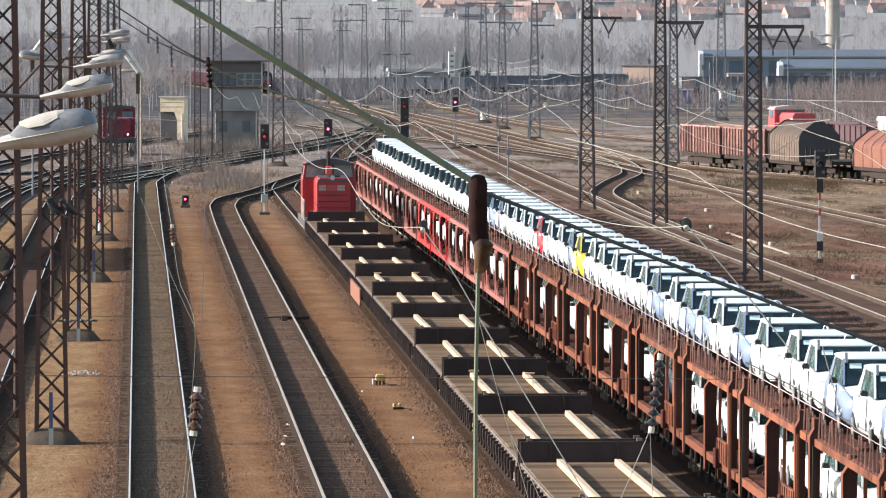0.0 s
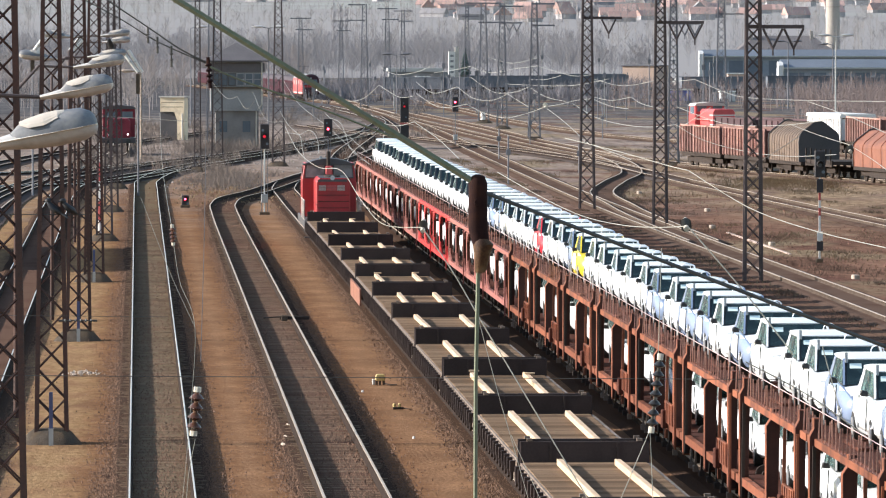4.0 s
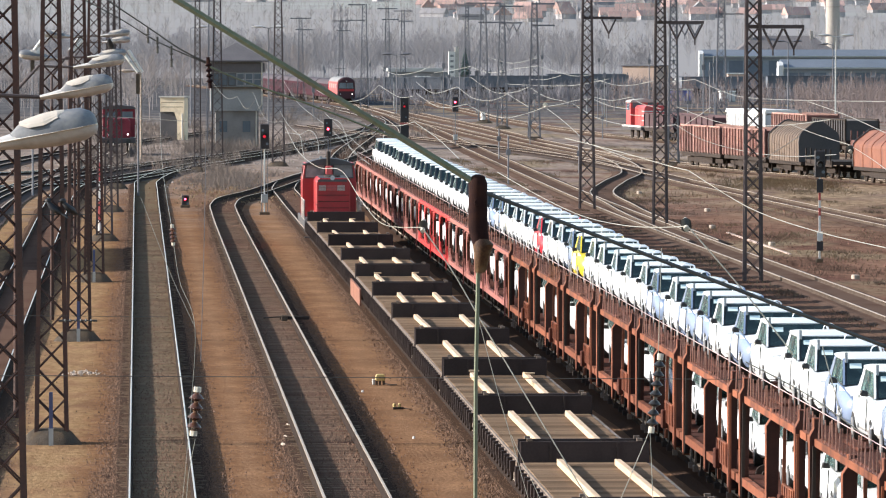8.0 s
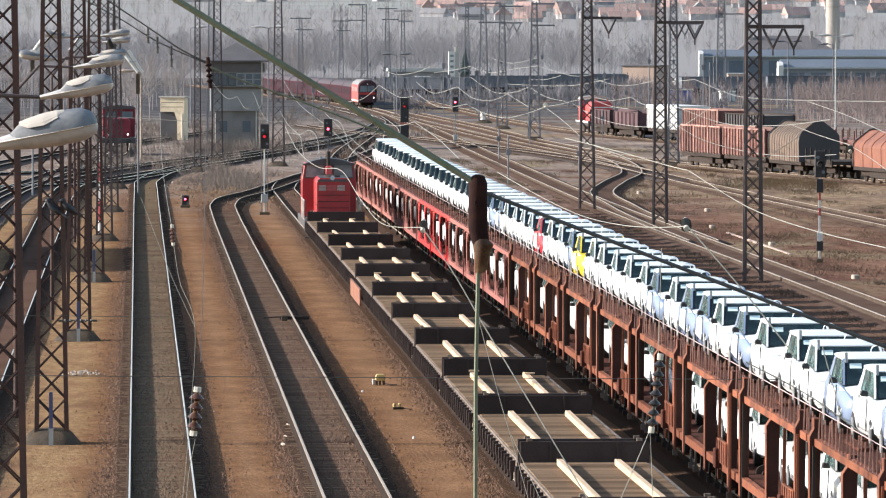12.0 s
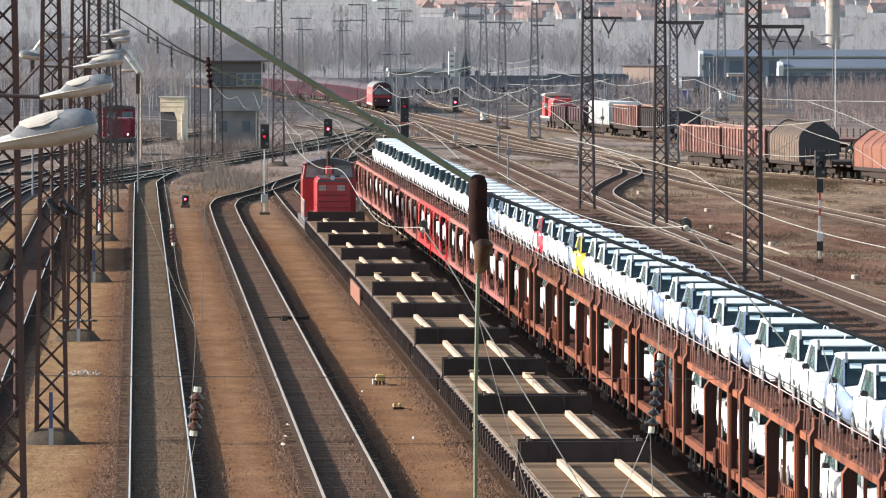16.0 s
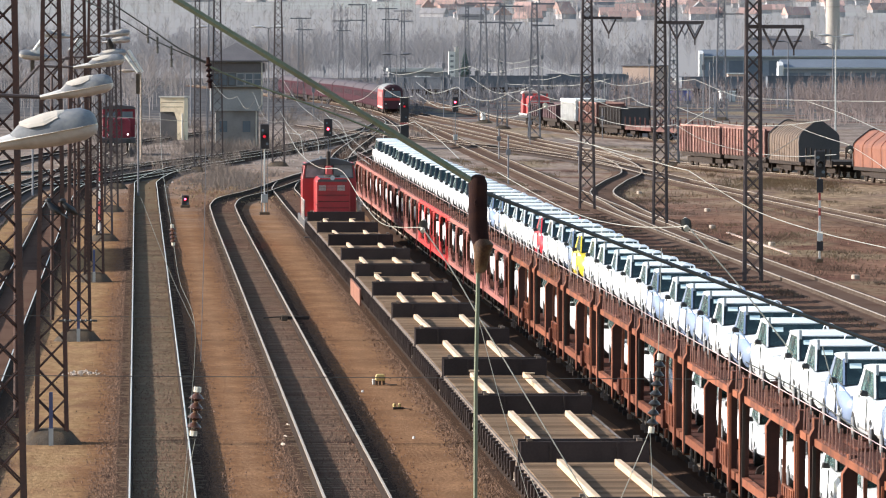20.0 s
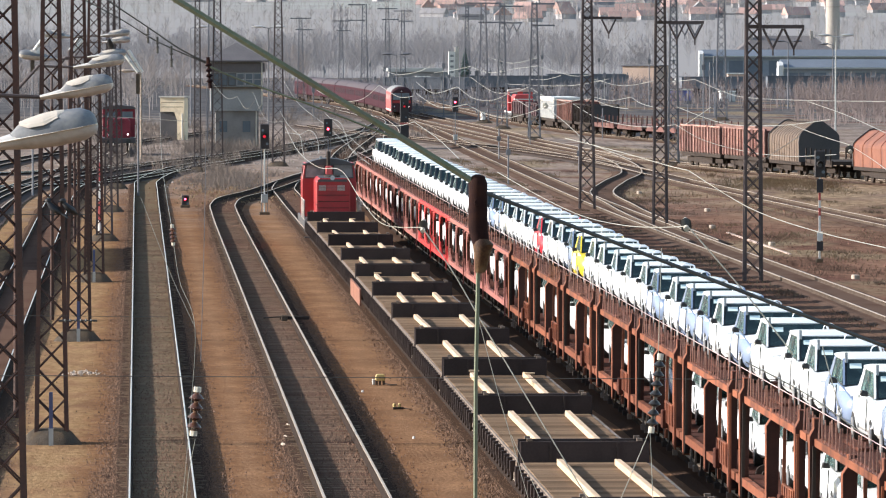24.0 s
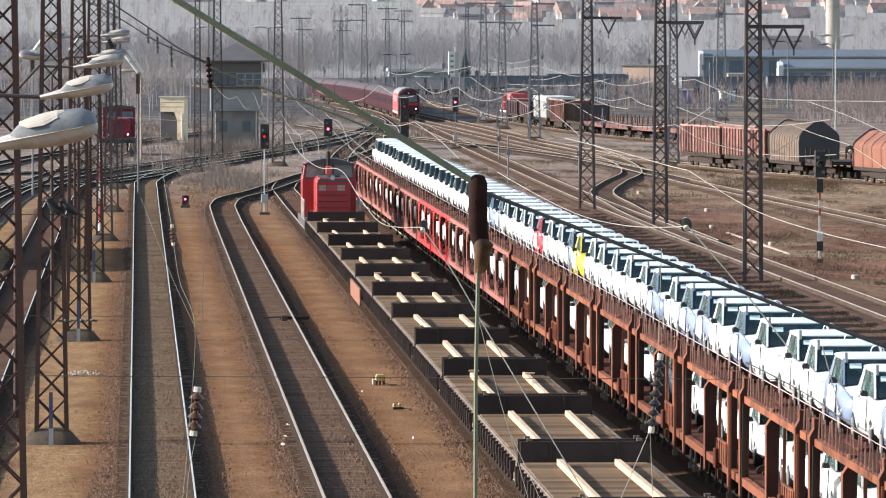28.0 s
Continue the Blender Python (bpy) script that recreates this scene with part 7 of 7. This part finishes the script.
# ---- far sidings: dark wagons, sheds, poles ----
far_wagon = gondola("dark slate-grey open wagon on a far siding", 14.6, DARK_WAGON, DARK_WAGON, h=3.0, pitch=3.3)
for k, (x, y, a) in enumerate(((46, 1075, 72), (61, 1110, 84), (76.5, 1150, 92), (94, 1085, 96), (109.5, 1100, 90), (120, 1068, 86))):
    m = pose(x, y, 0, 0, 0, a)
    if k:
        copy_thing(far_wagon, m)
    else:
        far_wagon.matrix_basis = m
shed = thing("loading_shed", "low dark shed with white roof edge", "shed", pose(54, 1290, 0))
part("wall", Shape().box(-6, 6, -3, 3, 0, 2.6), WALL_GREY, shed)
part("roof", Shape().box(-6.3, 4.5, -3.3, 3.3, 2.6, 3.3), WALL_WHITE, shed)
silo = thing("silo", "pale narrow silo tower with small openings", "silo", pose(58.5, 1250, 0))
part("drum", Shape().box(-0.9, 0.3, -1, 1, 0, 6.6), SIGNAL_WHITE, silo)
part("annex", Shape().box(0.3, 1.0, -0.9, 0.9, 0, 7.4), CONCRETE_PALE, silo)
for k in range(6):
    part("opening", Shape().box(-0.6, 0.0, -1.04, -1.003, 0.6 + k, 1.0 + k), WALL_GREY, silo)
for k in range(46):
    y = rng.uniform(760, 1260)
    x = (rng.uniform(540, 1300) - 243) / 11950 * y
    h_ = rng.choice((3, 4, 5, 6.5, 8))
    q = thing("trackside_post", "thin weathered post among the far tracks", "post", pose(x, y, 0), "far posts")
    part("post", Shape().tube([(0, 0, 0), (0, 0, h_)], 0.07, 6), rng.choice((WALL_GREY, MAST_FAR, MAST_FAR, MAST_FAR)), q)
    part("head", Shape().box(-0.2, 0.2, -0.1, 0.1, h_ * 0.75, h_ * 0.75 + 0.6), MAST_FAR, q)
hedge = Shape()
for k in range(420):
    y = rng.uniform(1000, 1260)
    x = (rng.uniform(470, 1568) - 243) / 11950 * y
    for j in range(34):
        a, ln = rng.uniform(0, 6.28), rng.uniform(0.6, 2.5)
        hedge.tube([(x + math.cos(a) * 0.6, y, -0.1), (x + math.cos(a) * ln * 0.7, y + math.sin(a) * ln, ln * 1.1)], [0.032, 0.01], 3, cap=False)
tagged(part("hedge", hedge, SHRUB), "dark leafless hedge along the far yard", "hedge", kind="stuff")
# Out of view; placed and sized to throw the shadow band on the left.
shade = thing("lineside_shed", "unseen grey lineside shed that shades the side track", "shed", pose(-11.5, 321, 0))
part("wall", Shape().box(-1.8, 1.8, -16, 16, -0.1, 3.25), WALL_GREY, shade)
part("roof", Shape().box(-2.0, 2.0, -16.2, 16.2, 3.25, 3.4), ROOF_SLATE, shade)


fir = Shape()
for k in range(260):
    t = rng.random()
    a, r = rng.uniform(0, 6.28), 1.9 * (1 - t) * rng.uniform(0.6, 1.1) + 0.1
    z = 0.4 + 6.4 * t
    fir.tube([(62.6, 1290, z + 0.3), (62.6 + math.cos(a) * r, 1290 + math.sin(a) * r, z - 0.25 * r)], [0.16, 0.05], 4, cap=False)
fir.tube([(62.6, 1290, 0), (62.6, 1290, 7.0)], [0.2, 0.04], 5)
tagged(part("fir_tree", fir, mat("dusty_fir_needles", (0.10, 0.13, 0.125), (0.07, 0.095, 0.09), 0.5, 1.0, spec=0.0)), "dusty blue-green fir tree beside the silo", "tree")
for x, y, w, d, hgt, m in ((52.4, 1240, 2.6, 2, 1.9, SIGNAL_WHITE), (56.2, 1236, 3.4, 2, 1.5, CONCRETE_PALE), (81.5, 1010, 3.4, 2, 1.6, mat("blue_lorry_paint", (0.10, 0.12, 0.35), (0.08, 0.09, 0.26), 1, 0.6)), (87.5, 1000, 2.2, 3, 1.4, WALL_WHITE), (97, 1180, 6, 4, 2.2, WALL_WHITE), (100.5, 1130, 3.4, 4, 3.2, BRICK_ORANGE), (112.5, 1128, 9, 3, 0.9, SIGNAL_WHITE)):
    box_ = thing("storage_container", "low weathered container standing in the far yard", "container", pose(x, y, 0), "far containers")
    part("body", Shape().box(-w / 2, w / 2, -d / 2, d / 2, 0, hgt), m, box_, bevel=0.1)
    part("roof", Shape().box(-w / 2 - 0.1, w / 2 + 0.1, -d / 2 - 0.1, d / 2 + 0.1, hgt, hgt + 0.2), SIGNAL_WHITE, box_)


bollard = thing("bollard", "white painted concrete bollard between far tracks", "bollard", pose(40.3, 787, 0))
part("shaft", Shape().tube([(0, 0, 0), (0, 0, 1.15)], [0.3, 0.26], 10), SIGNAL_WHITE, bollard)
part("base", Shape().tube([(0, 0, -0.02), (0, 0, 0.12)], 0.42, 10), CONCRETE, bollard)
# ---- small things beside the tracks ----
def stone(x, y, label="pale concrete marker block on the ground", sx=0.14, sz=0.17):
    b = Shape().box(-sx, sx, -0.25, 0.25, -0.05, sz)
    tagged(part("marker_block", b, BLOCK, m=pose(x, y, 0, 0, 0, 8), bevel=0.04), label, "block", "marker blocks")


for x, y in ((31.9, 338.7), (31.4, 368), (31.3, 293.4), (33.1, 444.6), (34, 402)):
    stone(x, y)
for x, y in ((4.13, 185.5), (3.82, 177.0), (3.95, 180.2)):
    stone(x, y, "small pale stone on the gravel shoulder", 0.035, 0.05)


def heap(name, label, category, x, y, wx, wy, count, size, material, seed):
    """A low scatter of lumps lying together."""
    s, rk = Shape(), random.Random(seed)
    for k in range(count):
        px, py, r = rk.gauss(0, wx), rk.gauss(0, wy), size * rk.uniform(0.4, 1.2)
        ring = [(px + r * rk.uniform(0.6, 1.3) * math.cos(t), py + r * 1.5 * rk.uniform(0.6, 1.3) * math.sin(t)) for t in (0, 1.3, 2.5, 3.8, 5.0)]
        s.loft([[(p, q, -0.01) for p, q in ring], [(px + (p - px) * 0.55, py + (q - py) * 0.55, r * rk.uniform(0.4, 0.9)) for p, q in ring]])
    tagged(part(name, s, material, m=pose(x, y, 0)), label, category)


heap("spilled_lime", "pale spilled lumps on the sand beside a mast", "rubble", -1.75, 214.5, 0.30, 0.7, 90, 0.045, BLOCK, 41)
heap("leaf_litter", "rusty brown leaves caught between the rails", "litter", 0.75, 171.5, 0.17, 0.7, 110, 0.04, CRUMB, 42)
trough = thing("cable_trough", "long pinkish concrete cable trough along the track", "cable trough", pose(31.5, 342, 0))
for k in range(12):
    part("trough_slab", Shape().box(-0.07, 0.07, -17 + k * 2.9, -14.2 + k * 2.9, -0.03, 0.04), BRICK_ORANGE, trough)
BLUE_POST = mat("blue_post_paint", (0.075, 0.085, 0.19), (0.05, 0.06, 0.13), 3, 0.6)
YELLOW = mat("yellow_enamel", (0.62, 0.47, 0.18), (0.45, 0.33, 0.13), 5, 0.5)
d = thing("point_motor", "small yellow trackside box on grey legs", "device", pose(7.42, 206.6, 0))
part("case", Shape().prism([(-0.14, 0.13), (0.15, 0.13), (0.15, 0.28), (0.11, 0.33), (-0.10, 0.33), (-0.14, 0.28)], "y", -0.14, 0.14), YELLOW, d, bevel=0.02)
part("lid", Shape().box(-0.05, 0.165, -0.16, 0.16, 0.21, 0.25), CONCRETE, d, bevel=0.01)
for x in (-0.10, 0.0, 0.11):
    part("leg", Shape().box(x - 0.03, x + 0.03, -0.1, 0.1, 0.0, 0.13), CONCRETE, d)
part("cable_box", Shape().box(-0.24, -0.15, -0.12, 0.06, 0.0, 0.18), CONCRETE_PALE, d, bevel=0.02)
part("cable", Shape().tube([(0.12, -0.1, 0.05), (0.3, -0.3, 0.02), (0.5, -0.35, 0.02)], 0.02, 6), WAGON_DARK, d)
d = thing("signal_magnet", "pair of yellow caps on a dark bar", "device", pose(7.42, 193.2, 0) @ Matrix.Scale(0.72, 4))
part("bar", Shape().box(-0.16, 0.28, -0.08, 0.08, 0.0, 0.10), WAGON_DARK, d, bevel=0.02)
for x in (-0.10, 0.11):
    part("cap", Shape().tube([(x, 0, 0.10), (x, 0, 0.22), (x, 0, 0.25)], [0.065, 0.065, 0.03], 10), YELLOW, d)
part("cable", Shape().tube([(0.28, 0, 0.05), (0.45, -0.2, 0.03), (0.62, -0.1, 0.02)], 0.02, 6), WAGON_DARK, d)
for x, y in ((6.75, 202.5), (7.35, 179.5)):
    tagged(part("marker_peg", Shape().tube([(0, 0, 0), (0, 0, 0.06)], [0.04, 0.03], 8), SIGNAL_WHITE, m=pose(x, y, 0)), "small white peg in the gravel path", "peg", "pegs")
p = thing("rail_clamp", "dark lever bar lying across a rail", "lever", pose(5.75, 249.7, 0.05))
part("bar", Shape().box(-0.5, 0.6, -0.1, 0.1, 0.1, 0.22), WAGON_DARK, p)
part("weight", Shape().box(-0.45, -0.2, -0.16, 0.16, 0.05, 0.26), CONCRETE, p, bevel=0.03)
part("handle", Shape().tube([(-0.5, 0, 0.2), (-1.1, 0, 0.16)], 0.03, 6), WAGON_DARK, p)
for x, y in ((-2.27, 176.9), (-2.06, 235.6), (-1.87, 290.7)):
    part_ = thing("cable_marker", "blue trackside post at a mast foot", "post", pose(x, y, 0), "blue posts")
    part("post", Shape().box(-0.05, 0.05, -0.05, 0.05, 0, 1.4), BLUE_POST, part_)
    part("foot", Shape().box(-0.06, 0.06, -0.06, 0.06, 0, 0.45), POLE_GREY, part_)


def light_pole(x, y, h, heads, label, material):
    ob = thing("light_pole", label, "lamp post", pose(x, y, 0), "light poles")
    part("pole", Shape().tube([(0, 0, 0), (0, 0, h)], [0.10, 0.06], 8), material, ob)
    for s in heads:
        part("arm", Shape().tube([(0, 0, h), (s * 0.7, 0, h + 0.15)], 0.05, 6), material, ob)
        part("lamp_head", Shape().loft([[(s * (0.5 + u), w * math.cos(t), h + 0.18 + w * 0.5 * math.sin(t)) for t in [2 * math.pi * k / 8 for k in range(8)]] for u, w in ((0, 0.05), (0.3, 0.26), (0.9, 0.3), (1.4, 0.08))]), LAMP_GREY if h > 10.5 else material, ob)
    return ob


light_pole(73.4, 708, 10.0, (-1, 1), "grey twin-armed yard light pole", POLE_GREY)
light_pole(88, 911, 9.0, (-1, 1), "dark twin-armed yard light pole", MAST_FAR)
light_pole(14.5, 747, 10.9, (-1, 1), "grey twin-armed yard light pole", MAST_FAR)
light_pole(5.9, 747, 10.9, (1,), "grey yard light pole", MAST_FAR)
light_pole(32.8, 854, 7.5, (-1, 1), "dark twin-armed yard light pole", MAST_FAR)
light_pole(0.3, 560, 7.2, (-1,), "pale stained yard light pole", BLOCK)
light_pole(95, 920, 8.6, (-1,), "dark yard light pole", MAST_FAR)
for x, y, h_ in ((26, 473, 3.4), (36.5, 627, 3.2), (30, 560, 2.6), (46, 667, 3), (52, 747, 5), (58, 800, 5), (61, 747, 4.2), (33.2, 507, 2.2)):
    q = thing("trackside_post", "thin grey trackside post", "post", pose(x, y, 0), "trackside posts")
    part("post", Shape().tube([(0, 0, 0), (0, 0, h_)], 0.055, 6), MAST_FAR, q)
    part("box", Shape().box(-0.16, 0.16, -0.1, 0.1, h_ * 0.6, h_ * 0.6 + 0.4), MAST_FAR, q)


# ---- planks of the flat wagons ----
plank = Shape().box(-1.355, 1.355, -0.31, 0.31, 1.235, 1.30).mesh("plank", PLANK, 0.012)
for yy, w in flats:
    for k in range(26):
        part("plank", plank, PLANK, w, m=pose(0, -8.3 + k * 0.664, random.uniform(-0.008, 0.008)))


# ---- moving trains ----
COACHES = [coach("bright red electric locomotive with pale roof", LOCO_FADED, True)]
base = coach("dull dark red passenger coach", COACH_RED)
COACHES.append(base)
for k in range(8):
    COACHES.append(copy_thing(base, pose(0, 0, 0)))
SHUNT = [small_loco("red shunting locomotive with thin white stripes", LOCO_FADED, LOCO_WHITE, low=True)]
SHUNT += [gondola("dark maroon low-sided freight wagon", 14.6, MAROON, MAROON, h=2.5, pitch=2.2) for k in range(2)]
SHUNT.append(gondola("white-roofed ribbed freight wagon with grey sides", 14.6, WAGON_WHITE, LOCO_WHITE, h=3.0))
part("roof", Shape().prism([(-1.6, 3.1), (1.6, 3.1), (1.5, 3.42), (-1.5, 3.42)], "y", -6.9, 6.9), LOCO_WHITE, SHUNT[-1], "bright white flat roof")
SHUNT.append(gondola("brown ribbed open freight wagon", 14.6, GONDOLA, GONDOLA_RIB))
SHUNT.append(gondola("dark open freight wagon", 14.6, HOOD_END, WAGON_DARK, h=2.9))
SHUNT += [low_wagon("rusty red flat freight wagon", 14.6, GONDOLA) for k in range(4)]


def motions():
    def ride(train, gaps, rows, line, sign):
        """Vehicles on one line; rows: seconds and y of the head; gaps: metres behind it along the line."""
        pts = smooth_path(line, 3.0)
        dist = [0.0]
        for a, b in zip(pts, pts[1:]):
            dist.append(dist[-1] + (b - a).length)
        ys = [p.y for p in pts]
        for t_ob, g in zip(train, gaps):
            keys = []
            for t, y in rows:
                s = float(np.interp(y, ys, dist)) + sign * g
                x0, y0 = (float(np.interp(s - 3, dist, c)) for c in ([p.x for p in pts], ys))
                x1, y1 = (float(np.interp(s + 3, dist, c)) for c in ([p.x for p in pts], ys))
                keys.append((t, pose((x0 + x1) / 2, (y0 + y1) / 2, 0.18, 0, 0, math.degrees(math.atan2(-(x1 - x0), y1 - y0)))))
            walk(t_ob, keys)
    # passenger train, heading towards the camera and slowing down
    fronts = [(0, 1099), (2, 1054), (3.4, 1028), (6, 985.5), (8, 956.5), (10, 929.5), (12, 907), (15, 878), (17, 858.5), (19, 841), (21, 825), (24, 804.5), (28, 781.5)]
    ride(COACHES, [8.5] + [8.5 * 2 + 11.9 + 23.4 * k for k in range(9)], fronts, [(31.2, 730), (31.4, 780), (31.5, 827), (31.4, 878), (30.9, 907), (30.4, 930), (29.6, 956), (28.1, 986), (25.5, 1028), (23.8, 1054), (19, 1127), (10, 1280), (-8, 1500)], 1)
    # shunting train, drawing away and slowing down
    mids = [(0, 598.3), (1, 606.3), (2, 612.6), (3.4, 622.6), (6, 640.0), (8, 656.1), (10, 670.4), (12, 688.4), (15, 715.7), (17, 729.4), (19, 741.6), (21, 753.1), (24, 767.4), (28, 774.8)]
    ride(SHUNT, [0.0, 13.5, 29.5, 47.5, 63.5, 79.0, 95.0, 110.5, 126.0, 141.5], mids, [(120, 260), (88, 400), (70, 500), (63.5, 552), (60.5, 580), (57.3, 604), (53.2, 628), (49.5, 656), (47.15, 683), (45.75, 709), (44.95, 726), (44.25, 745), (43.6, 767), (43.1, 800), (42.8, 854)], -1)


motions()
